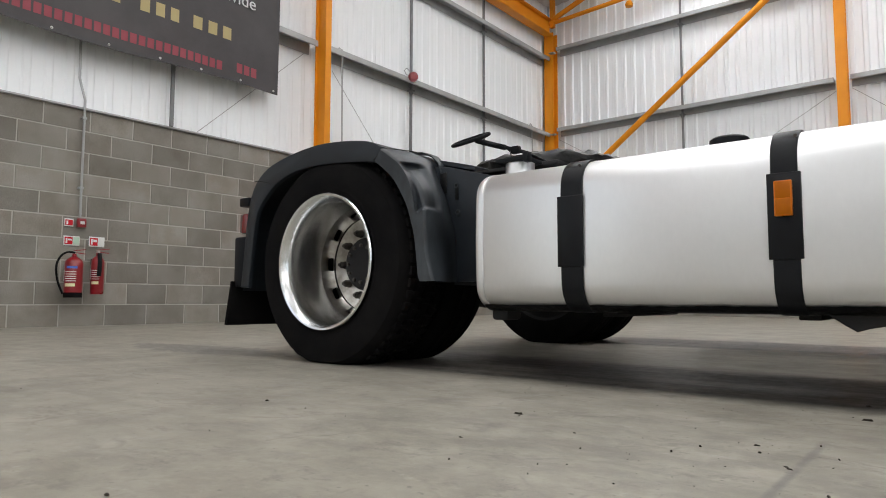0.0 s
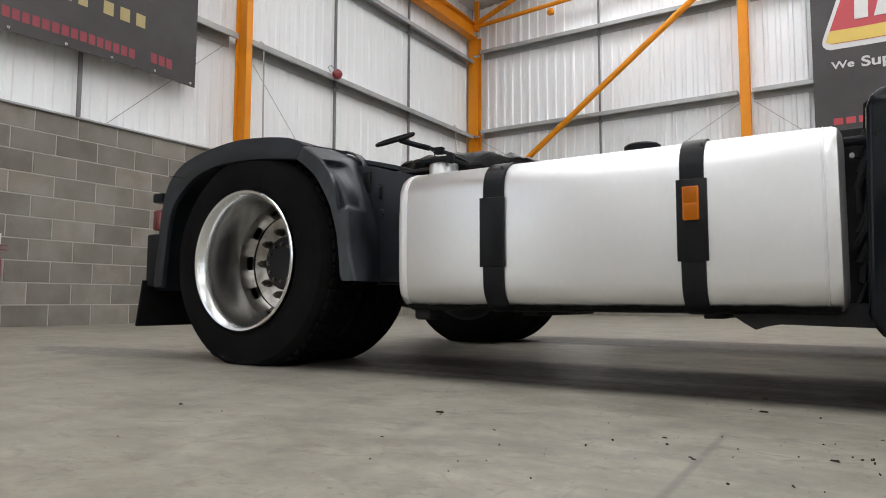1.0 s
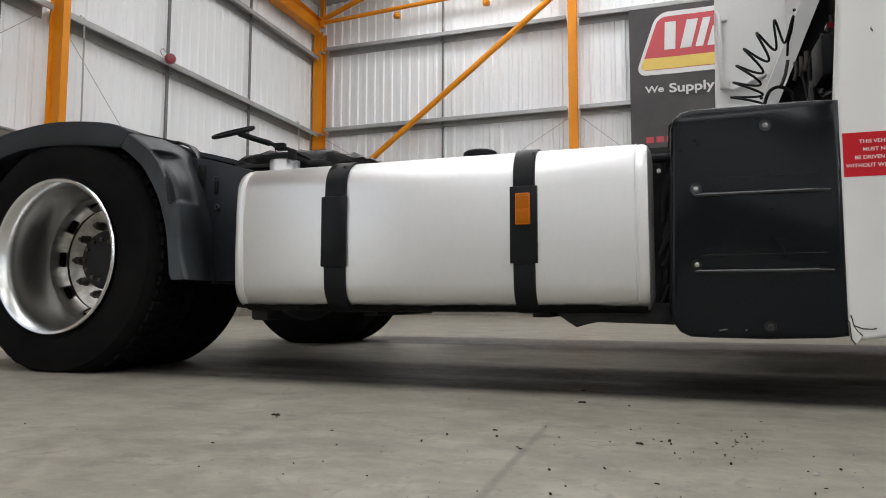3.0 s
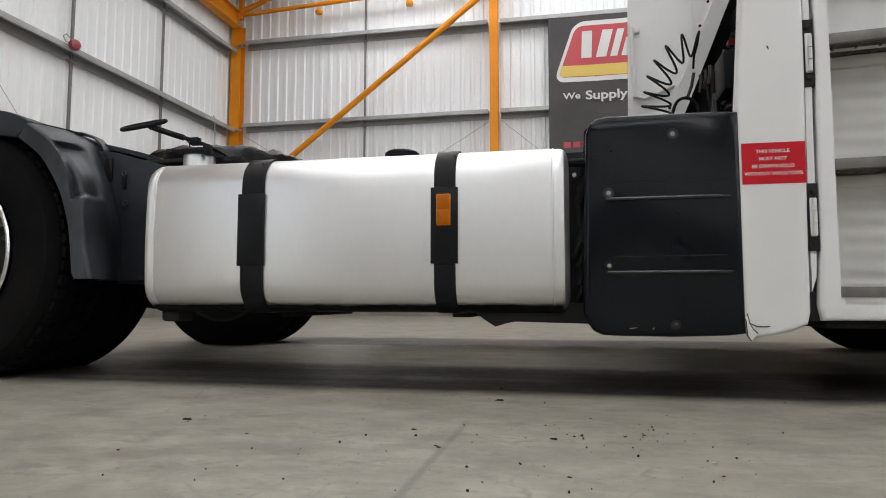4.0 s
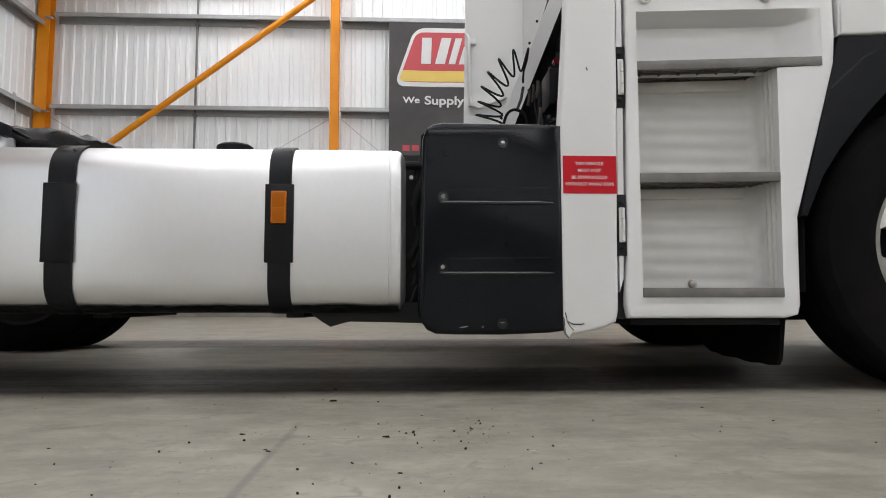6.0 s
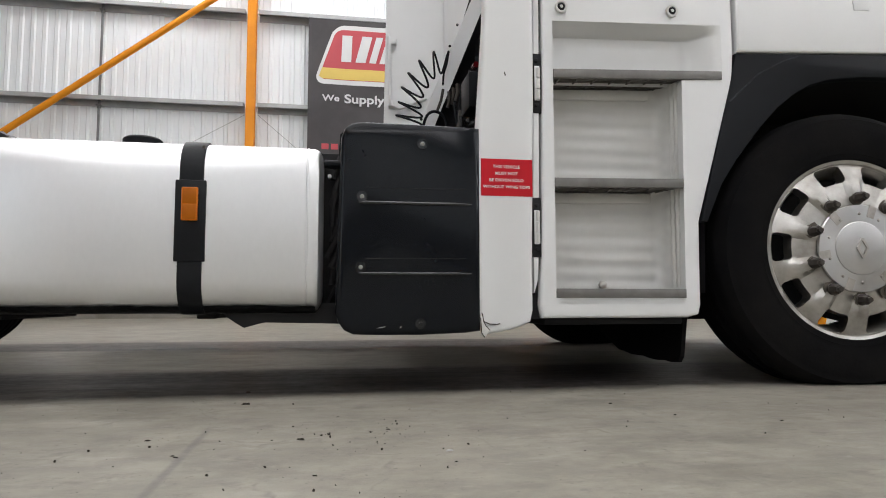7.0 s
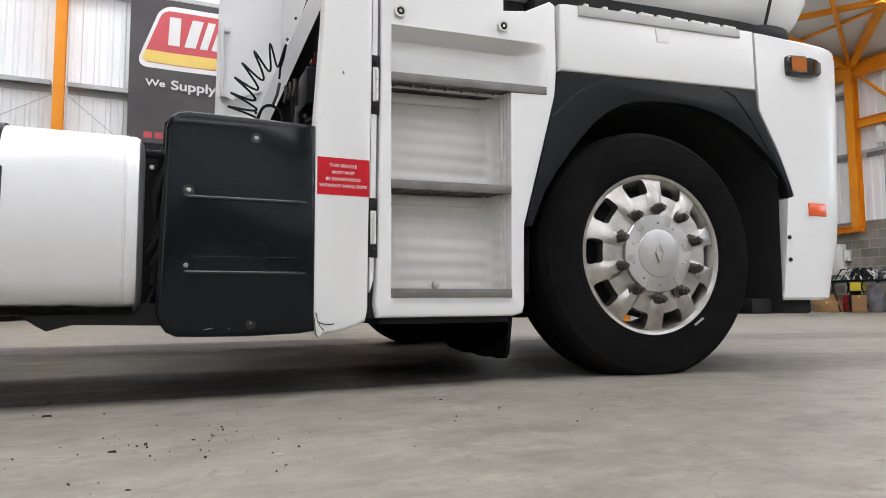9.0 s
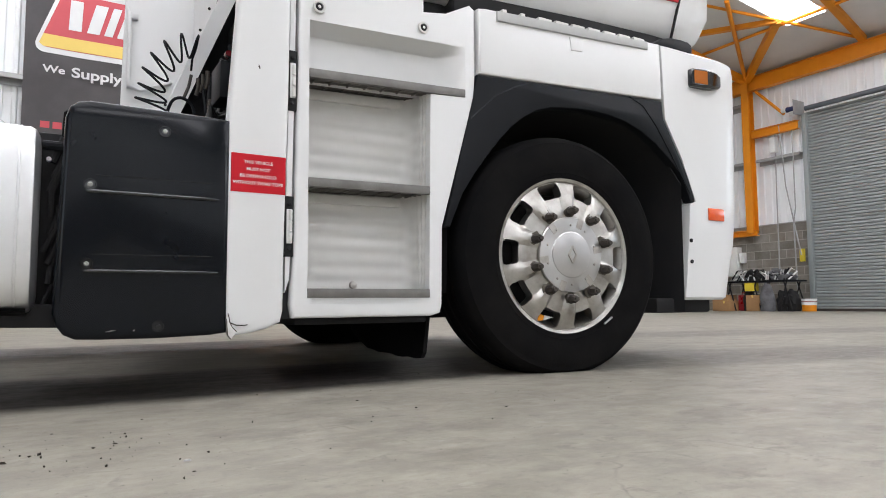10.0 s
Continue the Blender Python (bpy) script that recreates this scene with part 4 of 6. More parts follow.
def domed(y0, y1, z0, z1, r):
    """A rounded rectangle in (y, z) whose near side is gently domed."""
    pts = rounded(y0, y1, z0, z1, r, 8)
    side = [(y0, z1 - r + (z0 - z1 + 2 * r) * k / 10) for k in range(1, 10)]
    pts = pts[:18] + side + pts[18:]
    mid, half = (z0 + z1) / 2, (z1 - z0) / 2
    return [(y + (0.012 * ((z - mid) / half) ** 2 if y < y0 + 0.2 else 0), z) for y, z in pts]


def tank_ring(x, inset):
    return [(x, y, z) for y, z in domed(SIDE + inset, 2.56 - inset, 0.243 + inset, TANK_TOP - inset, 0.085 - inset * 0.6)]


bm = B()
loft(bm, [tank_ring(x, i) for x, i in ((TANK[0], 0.045), (TANK[0] + 0.004, 0.022), (TANK[0] + 0.014, 0.006), (TANK[0] + 0.026, 0.001), (TANK[0] + 0.040, 0.001), (TANK[0] + 0.044, 0.002), (TANK[0] + 0.049, 0.002), (TANK[0] + 0.053, 0.0),
                                          (TANK[1] - 0.053, 0.0), (TANK[1] - 0.049, 0.002), (TANK[1] - 0.044, 0.002), (TANK[1] - 0.040, 0.001), (TANK[1] - 0.026, 0.001), (TANK[1] - 0.014, 0.006), (TANK[1] - 0.004, 0.022), (TANK[1], 0.045))])
tank = part("fuel_tank", bm, M["alu"], truck, "brushed aluminium fuel tank")
for x in (TANK[0] + 0.0465, TANK[1] - 0.0465):
    bm = B()
    tube(bm, [(x, y, z) for y, z in domed(SIDE + 0.0015, 2.5585, 0.2445, TANK_TOP - 0.0015, 0.084)], 0.0032, 6)
    part("weld_seam", bm, M["alu"], tank)


# black strip painting the lower curve's dark reflection, with a ragged greasy edge
bm = B()
rings = []
for i in range(121):
    x = TANK[0] + 0.03 + (TANK[1] - TANK[0] - 0.05) * i / 120
    lip = 0.262 + 0.004 * noise.noise(Vector((x * 6.0, 0.3, 0))) + 0.003 * noise.noise(Vector((x * 31.0, 0.7, 0)))
    ring = []
    for k in range(9):
        a = k / 8
        turn = math.acos(max(-1.0, min(1.0, (0.328 - lip) / 0.088))) * (1 - a)
        ring.append((x, SIDE + 0.0965 - 0.088 * math.sin(turn), 0.327 - 0.088 * math.cos(turn)))
    rings.append(ring + [(x, SIDE + 0.30, 0.239)])
loft(bm, rings, False)
part("under_tray", bm, M["grease"], tank, "black strip painting the dark, greasy underside of the fuel tank")


def strap(x0, x1, s0, s1):
    bm = B()
    prof = domed(SIDE - 0.007, 2.567, 0.236, TANK_TOP + 0.007, 0.092)
    rings = []
    for x in (x0, x0 + 0.003, x1 - 0.003, x1):
        k = 0.003 if x in (x0, x1) else 0.0
        rings.append([(x, y + (k if y < 2.2 else -k), z) for y, z in prof])
    loft(bm, rings)
    s = part("strap", bm, M["strap"], tank, "black rubber-lined steel strap")
    bm = B()
    box(bm, s0, s1, SIDE - 0.009, SIDE + 0.01, 0.386, 0.617, 0.002)
    part("strap_sleeve", bm, M["strap"], tank)
    bm = B()
    disc(bm, x0 + 0.06, SIDE + 0.02, TANK_TOP - 0.022, 0.005, 0.006, 8)
    part("strap_rivet", bm, M["steel"], tank)
    return s


strap(-1.060, -0.982, -1.069, -0.979)
strap(-0.425, -0.359, -0.434, -0.351)
bm = B()
box(bm, -0.415, -0.371, SIDE - 0.020, SIDE - 0.008, 0.50, 0.595, 0.003)
reflector = part("side_reflector", bm, M["amber"], tank, "orange side reflector")
for z0, z1 in ((0.5035, 0.546), (0.5475, 0.5915)):
    bm = B()
    box(bm, -0.4115, -0.3745, SIDE - 0.0205, SIDE - 0.0175, z0, z1, 0.001)
    part("lens_panel", bm, M["amber_dark"], reflector)
bm = B()
lathe(bm, [(0.064, 0.0), (0.058, 0.012), (0.055, 0.03), (0.055, 0.08), (0.0005, 0.08)], 0, 0, 28)
bmesh.ops.transform(bm, matrix=Matrix.Translation((-1.322, 2.10, 0.715)) @ Matrix.Rotation(radians(90), 4, "X"), verts=bm.verts)
part("filler_neck", bm, M["alu"], tank)
bm = B()
box(bm, -1.392, -1.262, 2.035, 2.165, 0.789, 0.806, 0.004)
box(bm, -1.362, -1.285, 2.06, 2.14, 0.806, 0.816, 0.003)
box(bm, -1.268, -1.246, 2.028, 2.06, 0.780, 0.818, 0.004)
part("filler_cap", bm, M["black_plastic"], tank, "black locking filler cap")
bm = B()
lathe(bm, [(0.050, -0.02), (0.050, 0.0), (0.058, 0.002), (0.058, 0.02), (0.05, 0.026), (0.0005, 0.026)], 0, 0, 24)
bmesh.ops.transform(bm, matrix=Matrix.Translation((-0.583, 2.14, 0.756)) @ Matrix.Rotation(radians(90), 4, "X"), verts=bm.verts)
part("sender_cap", bm, M["black_plastic"], tank)
bm = B()
prism(bm, [(-0.315, 0.238), (-0.275, 0.21), (-0.252, 0.196), (-0.225, 0.205), (-0.19, 0.212), (0.10, 0.205), (0.10, 0.27), (-0.315, 0.27)], 2.02, 2.5, 0.006)
part("under_shield", bm, M["chassis"], truck)
bm = B()
box(bm, -1.40, -1.33, 2.02, 2.12, 0.205, 0.262, 0.012)
part("tank_foot", bm, M["chassis"], truck)
for x in (-1.015, -0.39):
    bm = B()
    box(bm, x - 0.03, x + 0.03, 2.2, 2.8, 0.22, 0.25, 0.004)
    part("tank_bracket", bm, M["chassis"], truck)

for x, z, w in ((-0.848, 0.694, 0.012), (-0.930, 0.692, 0.018), (-0.90, 0.6925, 0.006)):
    bm = B()
    tube(bm, [(x, SIDE + 0.0265, z), (x + w, SIDE + 0.0285, z + 0.005)], 0.0012, 6)
    part("scratch", bm, M["steel"], tank)

# clutter between tank and battery cover
bm = B()
box(bm, -0.04, 0.10, 2.06, 2.7, 0.26, 0.74, 0.01)
part("battery_carrier", bm, M["chassis"], truck)
prng = random.Random(3)
for i in range(9):
    bm = B()
    z = 0.28 + 0.05 * i
    tube(bm, [(-0.015 + 0.02 * prng.random(), 2.03, z - 0.03 * prng.random()), (0.0 + 0.03 * prng.random(), 2.02 + 0.02 * prng.random(), z + 0.04), (0.02 + 0.03 * prng.random(), 2.04, z + 0.05 + 0.06 * prng.random())], 0.005 + 0.006 * prng.random(), 8)
    part("pipe", bm, M["chassis"], truck)
bm = B()
tube(bm, [(-0.03, 2.02, 0.695), (0.06, 2.02, 0.695)], 0.013, 10)
part("hose", bm, M["black_plastic"], truck)
bm = B()
disc(bm, -0.007, 2.0, 0.655, 0.006, 0.02, 10)
part("bolt", bm, M["white_print"], truck)

# battery cover
bm = B()
COVER = [(0.013, 0.245), (0.022, 0.215), (0.040, 0.190), (0.066, 0.178), (0.12, 0.176), (0.26, 0.175), (0.40, 0.180), (0.445, 0.186), (0.445, 0.802), (0.40, 0.806), (0.085, 0.808), (0.056, 0.802), (0.036, 0.786), (0.026, 0.755), (0.019, 0.50)]
prism(bm, COVER, SIDE - 0.012, SIDE + 0.12, 0.016, 3)
cover = part("battery_cover", bm, M["cover_black"], truck, "glossy black moulded battery cover")
bm = B()
prism(bm, [(x + (0.006 if x < 0.2 else 0), z + (0.012 if z > 0.5 else 0.01)) for x, z in COVER], SIDE + 0.11, SIDE + 0.62)
part("cover_back", bm, M["chassis"], cover)
for z in (0.564, 0.355):
    bm = B()
    rings = []
    for x, k in ((0.078, 0.2), (0.084, 0.8), (0.092, 1.0), (0.37, 1.0), (0.405, 0.6), (0.418, 0.1)):
        ring = []
        for i in range(13):
            a = radians(-60 + 15 * i)
            ring.append((x, SIDE - 0.010 - k * 0.010 * math.cos(a * 0.75), z + 0.0055 * math.sin(a) * (0.4 + 0.6 * k)))
        rings.append(ring + [(x, SIDE - 0.006, z)])
    loft(bm, rings)
    part("moulded_ridge", bm, M["black_gloss"], cover)
    bm = B()
    tube(bm, [(0.10, SIDE - 0.0118, z + 0.044), (0.40, SIDE - 0.0118, z + 0.046)], 0.0018, 6)
    part("moulded_step", bm, M["black_gloss"], cover)
for x, z in ((0.088, 0.581), (0.086, 0.373), (0.266, 0.744), (0.261, 0.208)):
    bm = B()
    lathe(bm, [(0.0065, SIDE - 0.013), (0.006, SIDE - 0.019), (0.0035, SIDE - 0.020), (0.003, SIDE - 0.018), (0.0005, SIDE - 0.018)], x, z, 20)
    part("bolt", bm, M["bolt_steel"] if z > 0.3 else M["black_gloss"], cover, "small steel cover bolt" if z > 0.3 else "")
    bm = B()
    lathe(bm, [(0.0165, SIDE - 0.012), (0.0155, SIDE - 0.0155), (0.0135, SIDE - 0.0155), (0.012, SIDE - 0.0125), (0.0005, SIDE - 0.0125)], x, z, 24)
    part("bolt_recess", bm, M["black_gloss"], cover)
for x, w in ((0.134, 0.027), (0.20, 0.006)):
    bm = B()
    prism(bm, [(x, 0.196), (x + w * 0.6, 0.1975), (x + w, 0.201), (x + w * 0.5, 0.200)], SIDE - 0.0128, SIDE - 0.0115)
    part("scuff", bm, M["dull_alu"], cover)
bm = B()
tube(bm, [(0.10, SIDE + 0.10, 0.808), (0.05, SIDE + 0.10, 0.806), (0.033, SIDE + 0.10, 0.79), (0.030, SIDE + 0.10, 0.72)], 0.010, 8)
part("rubber_seal", bm, M["rubber"], cover)

# white side panel behind the steps
bm = B()
prism(bm, [(0.446, 0.19), (0.47, 0.176), (0.52, 0.184), (0.565, 0.196), (0.600, 0.212), (0.608, 0.245), (0.610, 0.50), (0.614, 0.70), (0.618, 0.90), (0.620, 1.2), (0.65, 2.6), (0.50, 2.6), (0.459, 1.145), (0.443, 0.90), (0.436, 0.8), (0.437, 0.50), (0.437, 0.24)], SIDE - 0.008, SIDE + 0.03, 0.012, 3)
panel = part("side_panel", bm, M["white"], truck, "white plastic side panel with a scuffed lower corner")
bm = B()
prism(bm, [(0.440, 0.228), (0.447, 0.236), (0.452, 0.215), (0.470, 0.186), (0.456, 0.166), (0.446, 0.178)], SIDE - 0.0125, SIDE + 0.004, 0.002)
part("broken_corner", bm, M["white_plastic"], panel)
for crack in ([(0.4465, 0.240), (0.4495, 0.228), (0.4515, 0.214), (0.459, 0.200), (0.471, 0.188)], [(0.452, 0.214), (0.470, 0.206), (0.492, 0.205), (0.502, 0.207)], [(0.437, 0.232), (0.443, 0.221), (0.444, 0.205), (0.446, 0.180), (0.455, 0.167)]):
    bm = B()
    tube(bm, [(x, SIDE - 0.0115, z) for x, z in crack], 0.0016, 6)
    part("crack", bm, M["dirt"], panel)
bm = B()
prism(bm, [(0.523, 0.985), (0.528, 0.975), (0.5265, 0.970), (0.522, 0.978)], SIDE - 0.0092, SIDE - 0.0075)
part("scuff", bm, M["steel"], panel)
bm = B()
box(bm, 0.447, 0.609, SIDE - 0.0095, SIDE - 0.0075, 0.594, 0.7085)
sign = part("warning_sticker", bm, M["red_sign"], panel, "red sticker with four lines of white capitals")
for k, words in enumerate(("THIS VEHICLE", "MUST NOT", "BE DRIVEN SOLO", "WITHOUT WING TOPS")):
    lettering("lettering", words, 0.0133, pose(0.5265, SIDE - 0.0102, 0.684 - 0.0207 * k, 90, 0, 0) @ Matrix.Diagonal((1.06, 1, 1, 1)), M["sign_white"], sign, 0.0004, 0.0001)
bm = B()
prism(bm, [(0.6165, 0.30), (0.629, 0.34), (0.634, 0.50), (0.6395, 1.0), (0.6415, 1.3), (0.657, 2.4), (0.652, 2.4), (0.6245, 1.3), (0.6225, 1.0), (0.6165, 0.55)], SIDE + 0.008, SIDE + 0.03)
part("gap_strip", bm, M["white"], panel)
bm = B()
box(bm, 0.60, 0.67, SIDE + 0.03, SIDE + 0.2, 0.22, 2.5)
part("gap_shadow_channel", bm, M["chassis"], panel)
for z0, z1 in ((0.868, 1.047), (0.415, 0.588)):
    bm = B()
    box(bm, 0.6175 + 0.006 * (z0 > 0.7), 0.6345 + 0.006 * (z0 > 0.7), SIDE + 0.0, SIDE + 0.03, z0 + 0.034, z1 - 0.034, 0.002)
    h = part("hinge", bm, M["white"], panel, "white door hinge with dark bolts")
    # dark plate proud of the strip, in place of a recess's shade
    bm = B()
    box(bm, 0.611 + 0.006 * (z0 > 0.7), 0.6395 + 0.006 * (z0 > 0.7), SIDE + 0.004, SIDE + 0.032, z0 - 0.006, z1 + 0.006, 0.001)
    part("hinge_recess", bm, M["chassis"], h)
    bm = B()
    for k in range(3):
        za, zb = z0 + 0.036 + k * 0.0345, z0 + 0.036 + k * 0.0345 + 0.031
        bm = B()
        tube(bm, [(0.628 + 0.006 * (z0 > 0.7), SIDE - 0.003, za), (0.628 + 0.006 * (z0 > 0.7), SIDE - 0.003, zb)], 0.006, 10)
        part("hinge_knuckle", bm, M["white_plastic"], h)
    for z in (z0 + 0.018, z1 - 0.018):
        bm = B()
        disc(bm, 0.625 + 0.004 * (z0 > 0.7), SIDE - 0.005, z, 0.0062, 0.01, 10, 0.002)
        part("hinge_bolt", bm, M["chassis"], h)

# step unit
STEP_BACK = 2.06
bm = B()
OUTL = [(0.640, 0.222), (1.12, 0.222), (1.158, 0.232), (1.166, 0.26), (1.170, 0.53), (1.306, 1.005), (1.313, 1.10), (1.312, 1.34), (1.29, 1.353), (1.19, 1.30), (1.10, 1.285), (1.10, 1.5), (0.652, 1.5), (0.648, 1.0), (0.640, 0.40), (0.632, 0.262)]
HOLE = [(0.684, 0.284), (1.114, 0.284), (1.123, 0.993), (1.268, 1.002), (1.268, 1.188), (0.684, 1.163)]


def frame_with_hole(bm, outer, hole, y0, y1):
    """A flat plate with one opening through it."""
    for y in (y0, y1):
        a = [bm.verts.new((x, y, z)) for x, z in outer]
        b = [bm.verts.new((x, y, z)) for x, z in hole]
        es = [bm.edges.new((l[i], l[(i + 1) % len(l)])) for l in (a, b) for i in range(len(l))]
        bmesh.ops.triangle_fill(bm, use_beauty=True, edges=es)
    bm.verts.ensure_lookup_table()
    n = len(outer) + len(hole)
    vs = list(bm.verts)
    for base, k in ((0, len(outer)), (len(outer), len(hole))):
        for i in range(k):
            j = (i + 1) % k
            bm.faces.new((vs[base + i], vs[base + j], vs[n + base + j], vs[n + base + i]))
    return bm


frame_with_hole(bm, OUTL, HOLE, SIDE, SIDE + 0.03)
rim = {(round(x, 4), round(z, 4)) for x, z in OUTL}
bmesh.ops.bevel(bm, geom=[e for e in bm.edges if len(e.link_faces) == 2 and all(abs(v.co.y - SIDE) < 1e-5 and (round(v.co.x, 4), round(v.co.z, 4)) in rim for v in e.verts) and any(abs(f.normal.y) < 0.5 for f in e.link_faces)], offset=0.010, segments=3, affect="EDGES", profile=0.5)
steps = part("step_unit", bm, M["white"], truck, "white cab step box with three metal treads")


def bucket(z0, z1, x1):
    """The recessed back and side of one step, with soft ripples."""
    bm = B()
    rows, path = 72, []
    for i in range(18):
        f = i / 17
        path.append((0.680 + f * (x1 - 0.06 - 0.680), STEP_BACK))
    for i in range(1, 7):
        a = radians(90 * i / 6)
        path.append((x1 - 0.06 + 0.05 * math.sin(a), STEP_BACK - 0.05 * (1 - math.cos(a))))
    for i in range(1, 10):
        f = i / 10
        path.append((x1 - 0.01 + 0.014 * f + 0.0022 * math.sin(f * 6 * math.pi), STEP_BACK - 0.05 + (SIDE + 0.02 - STEP_BACK + 0.05) * f))
    path.append((x1 + 0.005, SIDE + 0.02))
    rings = []
    for k in range(rows + 1):
        z = z0 + (z1 - z0) * k / rows
        rip = 0.0017 * math.sin(2 * math.pi * (z - z0) / 0.048) * soft_step(0.0, 0.04, z - z0) * soft_step(0.0, 0.05, z1 - z)
        rings.append([(x - (0.5 * rip if i > 18 else 0), y + (rip * soft_step(0.0, 6.0, i) if i <= 20 else 0), z) for i, (x, y) in enumerate(path)])
    loft(bm, rings, False)
    part("step_recess", bm, M["white_plastic"], steps)


bucket(0.28, 0.645, 1.116)
bucket(0.655, 1.0, 1.122)
bm = B()
box(bm, 0.64, 0.692, SIDE + 0.03, STEP_BACK, 0.25, 1.2)
part("recess_side", bm, M["white_plastic"], steps)
for z, x1, rise in ((0.284, 1.115, 0.0), (0.629, 1.118, 0.019), (0.977, 1.266, 0.043)):
    tilt = Matrix.Shear("XZ", 4, (0, 0))
    tilt[2][0] = rise
    tilt[2][3] = -rise * 0.685
    bm = B()
    box(bm, 0.684, x1, SIDE - 0.004, SIDE + 0.012, z, z + 0.029, 0.002)
    bmesh.ops.transform(bm, matrix=tilt, verts=bm.verts)
    t = part("step_tread", bm, M["tread"], steps, "ribbed aluminium step tread")
    bm = B()
    for i in range(5):
        y = SIDE + 0.03 + 0.024 * i
        box(bm, 0.69, x1 - 0.003, y, y + 0.005, z + 0.004, z + 0.020)
    for i in range(9):
        x = 0.71 + 0.062 * i
        if x < x1 - 0.01:
            box(bm, x, x + 0.005, SIDE + 0.012, STEP_BACK, z + 0.002, z + 0.020)
    bmesh.ops.transform(bm, matrix=tilt, verts=bm.verts)
    part("tread_grid", bm, M["grid_steel"], t)
    # dark backing that paints the shade between the grid bars
    bm = B()
    box(bm, 0.69, x1 - 0.003, SIDE + 0.012, STEP_BACK, z + 0.020, z + 0.027)
    bmesh.ops.transform(bm, matrix=tilt, verts=bm.verts)
    part("tread_plate", bm, M["chassis"], t)
    if rise:
        bm = B()
        box(bm, 0.69, 1.066, STEP_BACK - 0.014, STEP_BACK + 0.01, z - 0.034, z + 0.002, 0.007)
        bmesh.ops.transform(bm, matrix=tilt, verts=bm.verts)
        part("recess_ledge", bm, M["white_plastic"], steps)
bm = B()
box(bm, 0.69, 1.113, SIDE + 0.0, STEP_BACK, 0.262, 0.284, 0.003)
part("bottom_shelf", bm, M["white_plastic"], steps)
bm = B()
rings = []
for i in range(41):
    x = 0.684 + 0.585 * i / 40
    f = min(1.0, max(0.0, (1.268 - x) / 0.125))
    deep = 0.066 * (f ** 1.6 * (1 - soft_step(0.0, 1.0, f)) + soft_step(0.0, 1.0, f))
    lift = 0.036 * (x - 0.688)
    rings.append([(x, SIDE + 0.0003 + deep * k, z + lift) for z, k in ((0.975, 1), (1.04, 1), (1.10, 1), (1.128, 1), (1.134, 0.98), (1.137, 0.93), (1.144, 0.70), (1.153, 0.40), (1.162, 0.10), (1.165, 0.02), (1.172, 0.0), (1.185, 0.0))])
loft(bm, rings, False)
part("upper_recess", bm, M["white"], steps)
for x, z in ((0.712, 1.208), (1.092, 1.222)):
    bm = B()
    lathe(bm, [(0.021, SIDE - 0.004), (0.020, SIDE - 0.012), (0.014, SIDE - 0.012), (0.013, SIDE - 0.006), (0.009, SIDE - 0.006), (0.009, SIDE - 0.011), (0.0005, SIDE - 0.011)], x, z, 20)
    part("step_bolt", bm, M["white_plastic"], steps, "recessed bolt in a white collar")
    bm = B()
    lathe(bm, [(0.0125, SIDE - 0.0075), (0.011, SIDE - 0.012), (0.006, SIDE - 0.0125), (0.005, SIDE - 0.009), (0.0005, SIDE - 0.009)], x, z, 18)
    part("bolt_head", bm, M["chassis"], steps)
bm = B()
lathe(bm, [(0.014, STEP_BACK - 0.01), (0.012, STEP_BACK - 0.02), (0.0005, STEP_BACK - 0.022)], 0.885, 0.328, 16)
part("recess_screw", bm, M["dull_alu"], steps)
bm = B()
box(bm, 0.66, 1.13, SIDE + 0.05, SIDE + 0.5, 0.200, 0.221, 0.006)
part("sill_underside", bm, M["chassis"], truck)
bm = B()
box(bm, 0.66, 1.26, 2.13, 2.6, 0.24, 1.3)
part("step_backing", bm, M["chassis"], truck)

# front wing and arch
bm = B()
prism(bm, [(1.324, 1.100), (2.300, 1.153), (2.296, 1.406), (2.20, 1.400), (1.36, 1.354), (1.326, 1.348)], SIDE - 0.006, SIDE + 0.03, 0.01, 3)
wing = part("wing_panel", bm, M["white"], truck, "white painted panel over the front wheel arch")
bm = B()
prism(bm, [(1.404, 1.314), (2.21, 1.361), (2.21, 1.396), (1.404, 1.352)], SIDE - 0.016, SIDE + 0.02, 0.004)
part("hinge_rail", bm, M["rail_grey"], wing, "pale grey hinge rail")
for i in range(9):
    x = 1.43 + 0.087 * i
    z = 1.354 + (x - 1.404) * 0.0546
    bm = B()
    box(bm, x, x + (0.02 if i < 2 else 0.066), SIDE - 0.013, SIDE + 0.01, z - 0.012, z + 0.006 + 0.004, 0.003)
    part("hinge_knuckle", bm, M["white_plastic"], wing)
bm = B()
prism(bm, [(1.772, 1.274), (1.832, 1.279), (1.840, 1.334), (1.764, 1.329)], SIDE - 0.0095, SIDE + 0.0, 0.003)
part("finger_notch", bm, M["white"], wing)
bm = B()
ARCH_OUT = [(1.176, 0.53), (1.208, 0.65), (1.321, 1.097), (2.304, 1.149), (2.312, 1.07), (2.405, 0.92), (2.497, 0.772), (2.500, 0.71)]
ARCH_IN = [(2.469, 0.712), (2.44, 0.775), (2.412, 0.829), (2.335, 0.895), (2.254, 0.951), (2.165, 0.995), (2.068, 1.026), (1.98, 1.040), (1.891, 1.044), (1.80, 1.041), (1.739, 1.034), (1.665, 1.024), (1.595, 1.003), (1.53, 0.966), (1.472, 0.921), (1.425, 0.873), (1.38, 0.823), (1.315, 0.742), (1.255, 0.654), (1.20, 0.53)]
prism(bm, ARCH_OUT + ARCH_IN, SIDE - 0.002, SIDE + 0.04, 0.008, 2)
